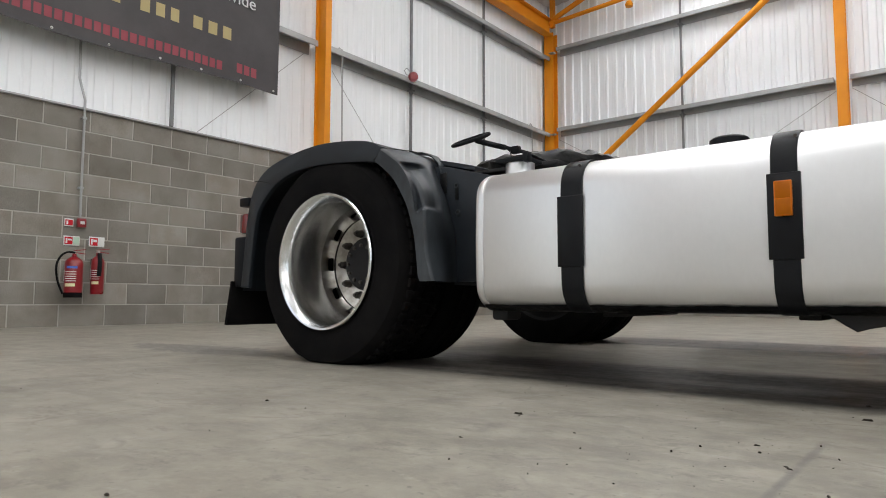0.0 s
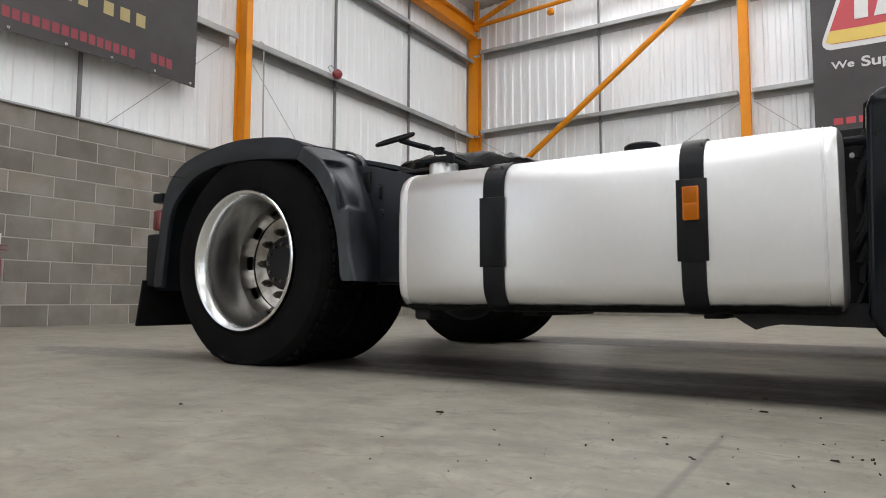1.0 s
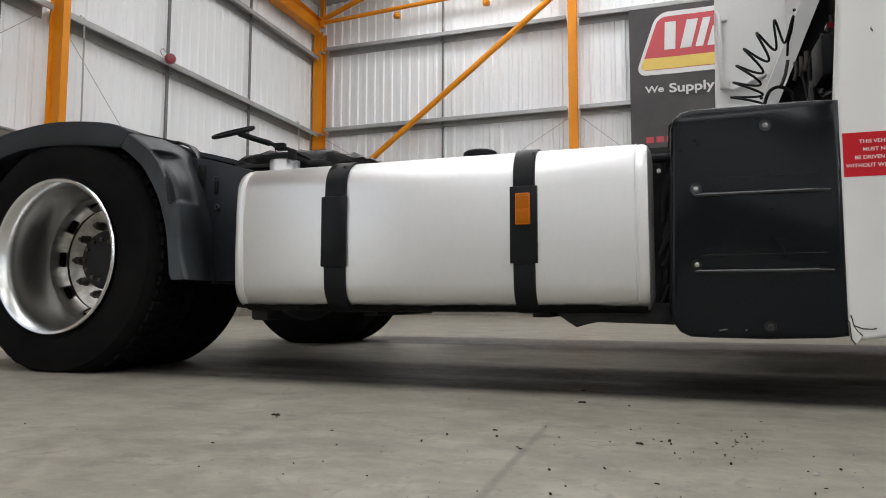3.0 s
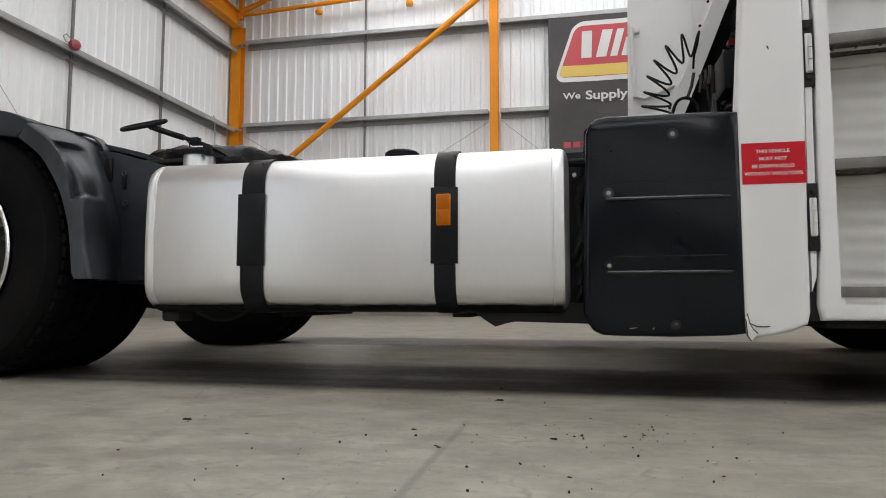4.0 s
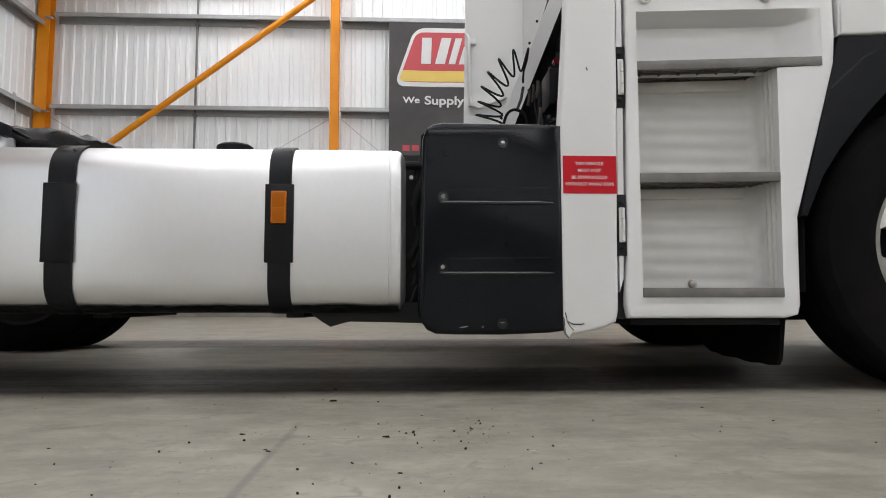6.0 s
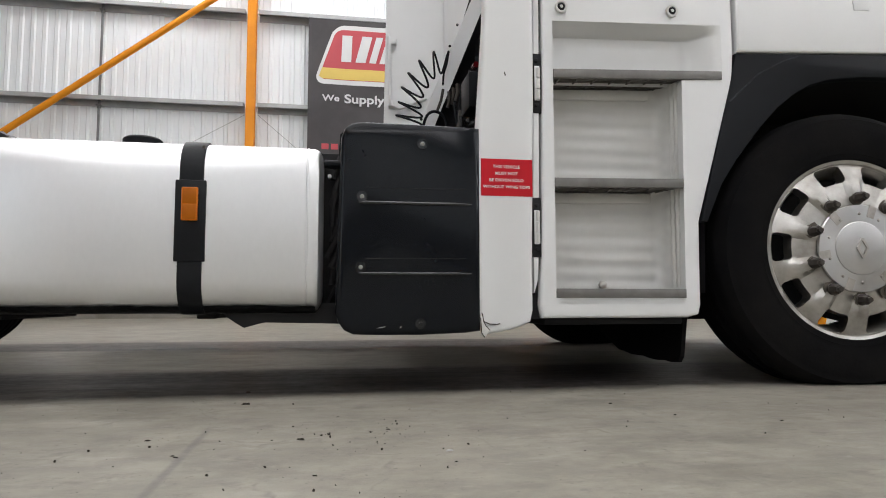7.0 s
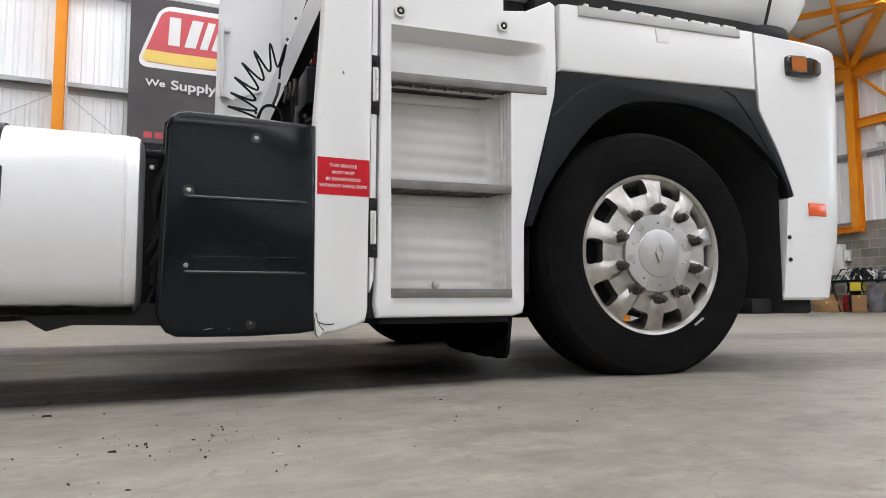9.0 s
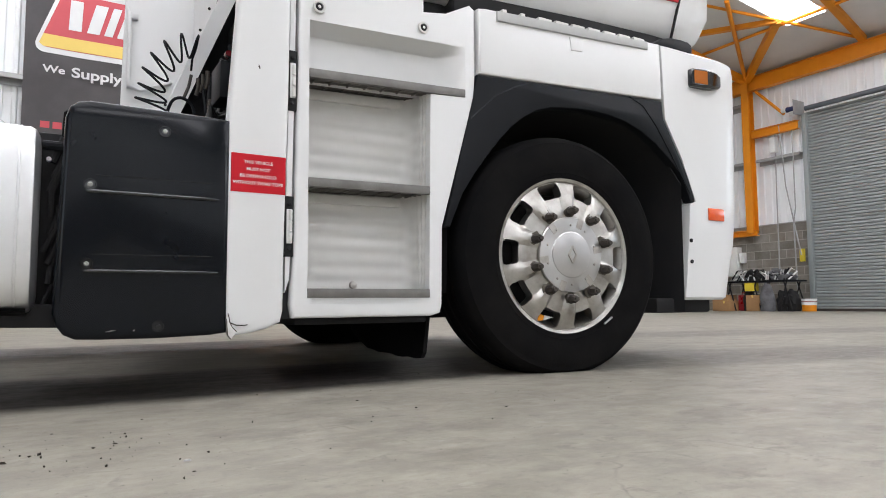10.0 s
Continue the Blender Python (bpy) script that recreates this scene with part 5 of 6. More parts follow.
arch = part("wheel_arch_trim", bm, M["black_plastic"], truck, "matt black plastic wheel arch trim")
ridge = [(1.29, 0.93), (1.40, 1.03), (1.49, 1.078), (1.553, 1.1)]
bm = B()
tube(bm, [(x, SIDE - 0.002, z) for x, z in ridge], 0.0022, 6)
part("trim_seam", bm, M["grey_plastic"], arch)
bm = B()
tube(bm, [(x, SIDE - 0.002, z) for x, z in ((2.10, 1.137), (2.18, 1.11), (2.26, 1.03), (2.33, 0.94), (2.41, 0.83), (2.465, 0.75))], 0.0028, 6)
part("trim_seam", bm, M["black_plastic"], arch)
bm = B()
lin = [(1.20, 0.30), (1.205, 0.53), (1.26, 0.66), (1.385, 0.835), (1.475, 0.93), (1.535, 0.975), (1.60, 1.012), (1.74, 1.042), (1.891, 1.052), (2.07, 1.034), (2.258, 0.958), (2.36, 0.88), (2.416, 0.78), (2.414, 0.5), (2.411, 0.22)]
loft(bm, [[(x, SIDE + (0.03 if x < 2.41 else 0.004), z), (x, SIDE + 0.62, z), (x, SIDE + 0.62, z + 0.01), (x, SIDE + (0.03 if x < 2.41 else 0.004), z + 0.01)] for x, z in lin])
part("arch_liner", bm, M["chassis"], arch)
bm = B()
prism(bm, lin + [(2.418, 0.2), (1.2, 0.2)], SIDE + 0.62, SIDE + 0.64)
part("arch_backing", bm, M["chassis"], arch)
bm = B()
flap = [(2.04, 0.30), (2.045, 0.09), (2.06, 0.070), (2.10, 0.066)] + [(2.10 + 0.055 * k, 0.066 + 0.003 * math.sin(k * 1.9) + 0.012 * (k / 8) ** 2) for k in range(1, 9)] + [(2.66, 0.115), (2.74, 0.15), (2.80, 0.20), (2.82, 0.30)]
loft(bm, [[(x + 0.10 * (z - 0.066) + 0.02 * (y - 2.04), y, z) for y, z in flap] for x in (1.150, 1.165)])
part("front_mudflap", bm, M["rubber"], truck, "black rubber mudflap")

# bumper corner
bm = B()
rings = []
for z, xl, xr, inset in ((0.272, 2.422, 2.677, 0.012), (0.283, 2.414, 2.690, 0.002), (0.40, 2.430, 2.716, 0), (0.53, 2.446, 2.756, 0), (0.70, 2.462, 2.780, 0), (0.715, 2.502, 2.781, 0), (0.90, 2.420, 2.788, 0), (1.07, 2.316, 2.796, 0), (1.36, 2.306, 2.804, 0), (1.398, 2.306, 2.798, 0.002), (1.413, 2.310, 2.778, 0.018)):
    cx = xr - 0.067
    ring = [(xl, SIDE - 0.004 + inset, z), (xl + 0.05, SIDE - 0.006 + inset, z), (cx - 0.1, SIDE - 0.006 + inset, z)]
    for i in range(9):
        a = radians(90 * i / 8)
        ring.append((cx + (0.2 - inset) * math.sin(a), SIDE + 0.194 - (0.2 - inset) * math.cos(a), z))
    ring += [(cx + 0.2 - inset, MIDDLE + 1.05, z), (xl, MIDDLE + 1.05, z), (xl, SIDE + 0.02, z)]
    rings.append(ring)
loft(bm, rings)
bumper = part("bumper", bm, M["white"], truck, "white painted bumper corner")
bm = B()
rings = []
for x, d, z0, z1 in ((2.476, 0.004, 1.252, 1.312), (2.480, 0.026, 1.243, 1.321), (2.488, 0.033, 1.239, 1.325), (2.580, 0.046, 1.242, 1.329), (2.63, 0.044, 1.247, 1.327), (2.67, 0.034, 1.256, 1.321), (2.692, 0.020, 1.266, 1.312), (2.703, 0.002, 1.276, 1.304)):
    c = min(0.010, d * 0.4)
    rings.append([(x, SIDE + 0.01, z0), (x, SIDE - d + c, z0), (x, SIDE - d, z0 + c), (x, SIDE - d, z1 - c), (x, SIDE - d + c, z1), (x, SIDE + 0.01, z1)])
loft(bm, rings)
lampb = part("side_lamp", bm, M["black_gloss"], bumper, "black side marker lamp with an amber lens")
bm = B()
loft(bm, [[(x, SIDE - d + 0.02, 1.253), (x, SIDE - d, 1.255), (x, SIDE - d, 1.315), (x, SIDE - d + 0.02, 1.317)] for x, d in ((2.486, 0.028), (2.489, 0.0350), (2.564, 0.0462), (2.567, 0.041))])
part("amber_lens", bm, M["amber_dark"], lampb)
bm = B()
box(bm, 2.582, 2.690, SIDE - 0.012, SIDE - 0.004, 0.634, 0.690, 0.003)
part("side_reflector", bm, M["orange_refl"], bumper, "orange-red rectangular reflector")
for z in (0.442, 0.536):
    bm = B()
    disc(bm, 2.458, SIDE - 0.012, z, 0.009, 0.012, 10, 0.003)
    part("bumper_screw", bm, M["chassis"], bumper)
bm = B()
box(bm, 2.30, 2.66, SIDE + 0.06, MIDDLE + 1.0, 0.215, 0.279, 0.01)
part("bumper_underside", bm, M["chassis"], truck)

# cab shell above
bm = B()
rings = []
for z, inset, nose in ((1.42, 0.10, 0.02), (1.45, 0.05, 0.055), (1.50, 0.02, 0.085), (1.60, 0.0, 0.11), (1.9, 0.0, 0.12), (2.7, 0.02, 0.12)):
    up = (z - 1.42) * 0.1
    def s(x):
        return z + 0.062 * (x - 1.3)
    xs = [0.74, 1.0, 1.5, 2.0, 2.445]
    ring = [(x, 1.99 + inset, s(x)) for x in xs]
    for i in range(7):
        a = radians(90 * i / 6)
        ring.append((2.52 + nose - inset + (0.25 + up * 0.6) * math.sin(a), 1.99 + inset + 0.25 - 0.25 * math.cos(a), s(2.55)))
    ring += [(2.77 + nose - inset + up * 0.6, 4.3, s(2.6)), (0.74, 4.3, s(0.74))]
    rings.append(ring)
loft(bm, rings)
cab = part("cab", bm, M["white"], truck, "white cab shell above a dark gap")
bm = B()
box(bm, 0.66, 1.30, 2.10, 4.25, 1.15, 1.52, 0.03)
box(bm, 1.29, 2.62, 2.04, 4.25, 1.15, 1.52, 0.03)
part("cab_floor", bm, M["chassis"], truck)
bm = B()
prism(bm, [(2.26, 1.396), (2.33, 1.446), (2.395, 1.461), (2.457, 1.465), (2.505, 1.463), (2.526, 1.455), (2.535, 1.438), (2.532, 1.396)], SIDE + 0.008, SIDE + 0.22, 0.008)
part("gap_seal", bm, M["black_plastic"], truck, "black rubber seal under the cab corner")
bm = B()
prism(bm, [(2.445, 1.48), (2.452, 1.48), (2.545, 1.75), (2.60, 2.5), (2.592, 2.5), (2.537, 1.75)], 1.984, 1.996)
part("door_seam", bm, M["chassis"], cab)
bm = B()
prism(bm, [(2.30, 1.655), (2.505, 1.672), (2.52, 1.72), (2.30, 1.71)], 1.983, 1.989)
part("door_sticker", bm, M["red_sign"], cab, "red sticker on the cab door")

# back of the cab: far fairing, strut, cables
bm = B()
loft(bm, [[(0.335, 4.38, 1.15), (0.95, 4.30, 1.15), (0.95, 4.34, 1.15), (0.335, 4.42, 1.15)], [(0.37, 4.38, 3.3), (0.95, 4.30, 3.3), (0.95, 4.34, 3.3), (0.37, 4.42, 3.3)]])
fairing = part("far_fairing", bm, M["white"], truck, "white side fairing seen from its inner side")
bm = B()
tube(bm, [(0.36, 4.36, 2.10), (0.37, 4.33, 2.06), (0.375, 4.33, 1.66), (0.385, 4.33, 1.60), (0.44, 4.33, 1.58), (0.62, 4.33, 1.66)], 0.012, 8)
part("edge_bead", bm, M["white"], fairing)
for z in (1.62, 2.05):
    bm = B()
    box(bm, 0.37, 0.42, 4.34, 4.38, z - 0.02, z + 0.02, 0.004)
    part("fairing_clip", bm, M["white"], fairing)
bm = B()
beam(bm, (0.352, 2.9, 0.90), (0.800, 2.9, 2.02), 0.062, 0.10, (0, 1, 0))
part("cab_strut", bm, M["white"], truck, "slanting pale grey strut behind the cab")
# black sheet standing in for the shade of the opening beside the strut
bm = B()
prism(bm, [(0.378, 0.85), (1.1, 0.85), (1.1, 2.6), (0.90, 2.6)], 2.955, 2.985)
part("cab_rear_wall", bm, M["chassis"], truck)
bm = B()
# the tips of the coils on either side, from the bottom up
COIL_A = [(0.252, 0.945), (0.243, 0.999), (0.252, 1.052), (0.264, 1.112), (0.290, 1.171), (0.333, 1.224), (0.392, 1.262), (0.452, 1.268)]
COIL_B = [(0.345, 0.940), (0.350, 0.981), (0.341, 1.016), (0.343, 1.058), (0.358, 1.098), (0.381, 1.138), (0.406, 1.170), (0.436, 1.180)]
LINE_A, LINE_B = smooth(COIL_A, 20), smooth(COIL_B, 20)
pts = []
for i in range(141):
    a = 2 * math.pi * i / 20
    (ax, az), (bx, bz) = LINE_A[i], LINE_B[i]
    k = 0.5 + 0.5 * math.cos(a)
    pts.append((bx + (ax - bx) * k, 2.5 + 0.022 * math.sin(a), bz + (az - bz) * k))
pts += [(0.447, 2.52, 1.225), (0.438, 2.54, 1.19), (0.445, 2.60, 1.165)]
tube(bm, pts, 0.0042, 8)
part("coiled_cable", bm, M["black_plastic"], truck, "black coiled electric cable")
bm = B()
tube(bm, [(x, 2.55, z) for x, z in smooth([(0.352, 0.95), (0.362, 0.995), (0.378, 1.026), (0.407, 1.036), (0.440, 1.018), (0.452, 0.985), (0.457, 0.94)])], 0.006, 8)
part("hose", bm, M["black_plastic"], truck)
for x0, z0, x1, z1, r in ((0.47, 1.137, 0.465, 1.07, 0.007), (0.488, 1.155, 0.48, 1.085, 0.006), (0.506, 1.171, 0.499, 1.10, 0.008), (0.446, 1.146, 0.418, 1.045, 0.006), (0.52, 1.06, 0.50, 0.95, 0.009)):
    bm = B()
    tube(bm, [(x0, 2.6, z0), (x0 * 0.5 + x1 * 0.5 + 0.004, 2.595, z0 * 0.5 + z1 * 0.5), (x1, 2.6, z1)], r, 10)
    part("air_fitting", bm, M["steel"], truck, "grey air line fitting")
for x, z in ((0.553, 1.532), (0.518, 1.43), (0.388, 1.085)):
    bm = B()
    disc(bm, x, 2.838, z, 0.006, 0.006, 10, 0.002)
    part("strut_rivet", bm, M["chassis"], truck)
rng = random.Random(4)
for i in range(16):
    bm = B()
    x = 0.50 + 0.12 * rng.random()
    y = 2.45 + 0.35 * rng.random()
    p = [(x, y, 0.82)]
    for k in range(1, 7):
        p.append((x + 0.05 * math.sin(k * 0.8 + i) + 0.01 * k, y + 0.03 * math.cos(k + i), 0.82 + k * (0.035 + 0.035 * rng.random())))
    tube(bm, p, rng.choice((0.006, 0.009, 0.013)), 8)
    part("cable", bm, M["black_plastic"] if i % 3 else M["grease"], truck)
bm = B()
box(bm, 0.50, 0.60, 2.35, 2.5, 1.0, 1.14, 0.01)
part("valve_block", bm, M["black_plastic"], truck)
bm = B()
disc(bm, 0.53, 2.35, 1.165, 0.012, 0.03, 12)
part("red_coupling", bm, M["red_lens"], truck, "small red hose coupling")

# fifth wheel and release handle
bm = B()
rings = []
for k, (q, z) in enumerate(((0.97, 0.915), (1.0, 0.94), (1.0, 0.975), (0.985, 0.995), (0.93, 1.01), (0.8, 1.018), (0.6, 1.02), (0.3, 1.02), (0.02, 1.02))):
    ring = []
    for i in range(96):
        a = 2 * math.pi * i / 96
        u = Vector((math.cos(a), math.sin(a), 0.3 * k))
        r = 0.42 * q * (1 + 0.05 * noise.noise(u * 3.0) + 0.03 * noise.noise(u * 9.0))
        ring.append((-1.80 + r * u.x, 3.16 + r * u.y, z + 0.022 * noise.noise(Vector((r * u.x * 9, r * u.y * 9, k * 0.7))) + 0.012 * noise.noise(Vector((r * u.x * 28, r * u.y * 28, k)))))
    rings.append(ring)
loft(bm, rings)
part("fifth_wheel", bm, M["grease"], truck, "greasy black fifth wheel plate")
bm = B()
box(bm, -2.05, -1.6, 2.85, 3.5, 0.80, 0.93, 0.02)
part("fifth_wheel_base", bm, M["chassis"], truck)
HY = 2.42
bm = B()
loop = []
for i in range(29):
    a = 2 * math.pi * i / 28
    u, v = math.cos(a), math.sin(a)
    u = math.copysign(abs(u) ** 0.6, u)
    loop.append((-1.790 + 0.100 * u, HY + 0.03 * v, 1.016 + 0.011 * u + 0.017 * v))
tube(bm, loop, 0.0085, 10)
tube(bm, [(-1.745, HY - 0.02, 1.003), (-1.70, HY - 0.012, 0.987), (-1.654, HY, 0.971), (-1.60, HY, 0.953)], 0.0125, 10)
tube(bm, [(-1.61, HY, 0.957), (-1.545, HY, 0.935), (-1.51, HY + 0.01, 0.922), (-1.50, HY + 0.1, 0.912), (-1.52, HY + 0.4, 0.90)], 0.0085, 10)
box(bm, -1.565, -1.525, HY - 0.014, HY + 0.014, 0.918, 0.95, 0.004)
tube(bm, [(-1.68, HY - 0.03, 0.985), (-1.64, HY - 0.03, 0.966), (-1.60, HY - 0.03, 0.962), (-1.56, HY - 0.02, 0.925), (-1.55, HY - 0.02, 0.88)], 0.003, 6)
part("release_handle", bm, M["black_plastic"], truck, "black looped pull handle")

# ---- things along the walls ----
# blockwork
def block_mesh(w, h, d=0.006):
    """One concrete block's face: proud of the joints, with softened arrises. It lies in (y, z) and faces +x."""
    bm = B()
    c = 0.002
    a = [(0, y * w / 2, z * h / 2) for y, z in ((-1, -1), (1, -1), (1, 1), (-1, 1))]
    m = [(d - c, y * w / 2, z * h / 2) for y, z in ((-1, -1), (1, -1), (1, 1), (-1, 1))]
    f = [(d, y * (w / 2 - c), z * (h / 2 - c)) for y, z in ((-1, -1), (1, -1), (1, 1), (-1, 1))]
    loft(bm, [a, m, f])
    return to_mesh("block", bm, M["block"], 20)


WHOLE = block_mesh(0.437, 0.212)


def blockwork(parent, x, facing, y0, y1, singles):
    """Courses of blocks in half bond on the wall at x, each an object, or all in one mesh."""
    joined = B()
    for row in range(10):
        z = 0.225 * row + 0.1125
        u = math.floor((y0 - 0.045) / 0.45) * 0.45 + 0.045 + (0.225 if row % 2 else 0)
        while u < y1:
            a, b = max(u, y0), min(u + 0.44, y1)
            if b - a > 0.06:
                me = WHOLE if b - a > 0.4399 else block_mesh(b - a - 0.003, 0.212)
                m = Matrix.Translation((x, (a + b) / 2, z)) @ Matrix.Rotation(0 if facing > 0 else math.pi, 4, "Z")
                if singles:
                    o = new("block", me)
                    o.parent = parent
                    o.matrix_basis = m
                else:
                    k = len(joined.verts)
                    joined.from_mesh(me)
                    joined.verts.ensure_lookup_table()
                    bmesh.ops.transform(joined, matrix=m, verts=joined.verts[k:])
            u += 0.45
    if not singles:
        tagged(part("blocks", joined, M["block"], parent), kind="stuff")
    else:
        joined.free()


for side, x0, x1, y0, y1 in (("left", XL - 0.19, XL - 0.004, WEST_GAP_Y1, YB), ("left", XL - 0.19, XL - 0.004, YF, WEST_GAP_Y0), ("right", XR + 0.004, XR + 0.19, 9.32, YB)):
    bm = B()
    box(bm, x0, x1, y0, y1, 0, BLOCK_TOP)
    part("mortar_bed", bm, M["mortar"], walls[side])
bm = B()
box(bm, XL, XR, YB + 0.002, YB + 0.045, 0, BLOCK_TOP)
part("blockwork", bm, M["block"], walls["back"])
for side, x0, x1, y0, y1 in (("front", XL, XR, YF + 0.002, YF + 0.05), ("right", XR - 0.006, XR + 0.045, YF + 0.05, 3.45)):
    bm = B()
    box(bm, x0, x1, y0, y1, 0, BLOCK_TOP)
    part("blockwork", bm, M["block"], walls[side])
for side, xa, xb, ya, yb in (("left", XL - 0.05, XL + 0.03, WEST_GAP_Y1, YB), ("right", XR - 0.03, XR + 0.05, 9.35, YB)):
    bm = B()
    box(bm, xa, xb, ya, yb, BLOCK_TOP - 0.012, BLOCK_TOP + 0.006)
    part("flashing", bm, M["galv"], walls[side])
blockwork(walls["left"], XL - 0.006, 1, 1.15, 8.1, True)
blockwork(walls["left"], XL - 0.006, 1, 8.1, YB - 0.05, False)
blockwork(walls["right"], XR + 0.006, -1, 9.36, YB - 0.05, True)


# banners
def ripple(u, z):
    return 0.010 * math.sin(u * 3.1 + 0.6 * z) + 0.006 * math.sin(u * 7.3 + 2.0 * z)


def cloth(u0, u1, z0, z1, put, nu=48, nz=16, lift=0.0, sag=0.0):
    """A hanging sheet of vinyl; put(u, w, z) lays it on its wall, w in front of it."""
    bm = B()
    for d in (0.0, 0.003):
        grid = []
        for i in range(nu + 1):
            u = u0 + (u1 - u0) * i / nu
            grid.append([bm.verts.new(put(u, ripple(u, z) + lift - d, z)) for z in (z0 + sag * math.sin(u * 1.7) * (1 - k / nz) + (z1 - z0) * k / nz for k in range(nz + 1))])
        for i in range(nu):
            for k in range(nz):
                bm.faces.new((grid[i][k], grid[i + 1][k], grid[i + 1][k + 1], grid[i][k + 1]))
    return bm


def on_west(u, w, z):
    return (-6.925 + w, u, z)


def on_north(u, w, z):
    return (u, YB - 0.225 - w, z)


def patch(pts, put, lift, n=10):
    """A flat printed shape with the outline pts (u, z), laid just in front of the sheet and following its ripples."""
    bm = B()
    f = bm.faces.new([bm.verts.new((u, 0, z)) for u, z in pts])
    us = [p[0] for p in pts]
    for k in range(1, n):
        c = min(us) + (max(us) - min(us)) * k / n
        bmesh.ops.bisect_plane(bm, geom=bm.faces[:] + bm.edges[:] + bm.verts[:], plane_co=(c, 0, 0), plane_no=(1, 0, 0))
    zs = [p[1] for p in pts]
    m = max(1, int((max(zs) - min(zs)) / 0.12))
    for k in range(1, m):
        c = min(zs) + (max(zs) - min(zs)) * k / m
        bmesh.ops.bisect_plane(bm, geom=bm.faces[:] + bm.edges[:] + bm.verts[:], plane_co=(0, 0, c), plane_no=(0, 0, 1))
    for v in bm.verts:
        u, _, z = v.co
        v.co = put(u, ripple(u, z) + lift, z)
    return bm


banner_w = tagged(part("banner", cloth(-0.6, 5.165, 2.915, 5.5, on_west, sag=0.022), M["banner"]), "large dark grey vinyl banner with yellow and red print", "banner", "banners")


def bars(parent, u0, u1, z0, z1, count, put, material, lift, gap=0.3, ragged=False):
    """Print that stays plain: a row of upright bars."""
    step = (u1 - u0) / count
    for i in range(count):
        a = u0 + step * i
        top = z1 if not ragged or i % 5 in (1, 3) else z0 + (z1 - z0) * 0.72
        part("print_bar", patch([(a, z0), (a + step * (1 - gap), z0), (a + step * (1 - gap), top), (a, top)], put, lift, 2), material, parent)


bars(banner_w, 2.72, 3.18, 3.42, 3.565, 3, on_west, M["pale_yellow_print"], 0.004, 0.4)
bars(banner_w, 3.33, 3.84, 3.42, 3.57, 3, on_west, M["pale_yellow_print"], 0.004, 0.4)
bars(banner_w, 3.95, 4.53, 3.43, 3.58, 3, on_west, M["pale_yellow_print"], 0.004, 0.4)
bars(banner_w, 1.55, 4.36, 3.03, 3.14, 30, on_west, M["dim_red_print"], 0.004, 0.24)
bars(banner_w, 4.54, 4.86, 3.06, 3.18, 3, on_west, M["dim_red_print"], 0.004, 0.24)


for u in (1.35, 1.9, 2.47, 3.02, 3.57, 4.07, 4.6, 5.1):
    bm = B()
    lathe(bm, [(0.014, 0.0), (0.013, -0.003), (0.007, -0.003), (0.006, 0.0)], 0, 0, 14)
    bmesh.ops.transform(bm, matrix=Matrix.Translation(on_west(u, ripple(u, 2.95) + 0.003, 2.955 + 0.022 * math.sin(u * 1.7))) @ Matrix.Rotation(radians(90), 4, "Z"), verts=bm.verts)
    part("eyelet", bm, M["sign_white"], banner_w)


def fitted(words, width, m, material, parent, bold=0.0, tall=1.0):
    """Lettering stretched to the given width; tall: its height against its natural height."""
    ob = lettering("lettering", words, 1.0, Matrix.Identity(4), material, parent, 0.002, bold)
    k = width / (max(v.co.x for v in ob.data.vertices) - min(v.co.x for v in ob.data.vertices))
    ob.data.transform(m @ Matrix.Diagonal((k, k * tall, 1, 1)))
    return ob


fitted("wide", 0.42, pose(-6.905, 4.575, 3.985, 90, 0, 90), M["white_print"], banner_w)

banner_n = tagged(part("banner", cloth(-0.485, 3.7, 1.6, 5.70, on_north), M["banner"]), "dark grey vinyl banner with a red and yellow logo shape", "banner", "banners")


def slanted(u0, u1, z0, z1, lean, r, n=6):
    """A leaning rectangle with rounded corners."""
    out = []
    for cu, cz, a0 in ((u1 - r, z1 - r, 0), (u0 + r, z1 - r, 90), (u0 + r, z0 + r, 180), (u1 - r, z0 + r, 270)):
        for i in range(n + 1):
            a = radians(a0 + 90 * i / n)
            z = cz + r * math.sin(a)
            out.append((cu + r * math.cos(a) + lean * (z - z0), z))
    return out


part("logo_border", patch(slanted(-0.39, 3.0, 4.42, 5.59, 0.34, 0.2), on_north, 0.005, 24), M["white_print"], banner_n)
part("logo_field", patch(slanted(-0.30, 2.91, 4.51, 5.50, 0.34, 0.13), on_north, 0.008, 24), M["red_print"], banner_n)
part("logo_band", patch([(-0.285, 4.57), (-0.22, 4.52), (2.90, 4.52), (2.95, 4.735), (-0.225, 4.735)], on_north, 0.011, 20), M["yellow_print"], banner_n)
for u, w, lean in ((0.13, 0.19, 0.02), (0.40, 0.19, 0.13), (0.66, 0.13, 0.14), (0.86, 0.30, 0.10)):
    part("logo_stroke", patch([(u, 4.87), (u + w, 4.87), (u + w + lean, 5.39 if w < 0.25 else 5.22), (u + lean, 5.39 if w < 0.25 else 5.22)], on_north, 0.018, 12), M["white_print"], banner_n)
fitted("We", 0.325, pose(-0.055, YB - 0.225 - 0.02, 4.145, 90, 0, 0), M["white_print"], banner_n, 0.022, 0.8)
fitted("Supply", 0.765, pose(0.575, YB - 0.225 - 0.02, 4.138, 90, 0, 0), M["white_print"], banner_n, 0.022, 0.8)
bars(banner_n, -0.22, 2.6, 3.16, 3.27, 16, on_north, M["red_print"], 0.005, 0.25)

# conduit, alarm point, safety signs, extinguishers on the west wall
bm = B()
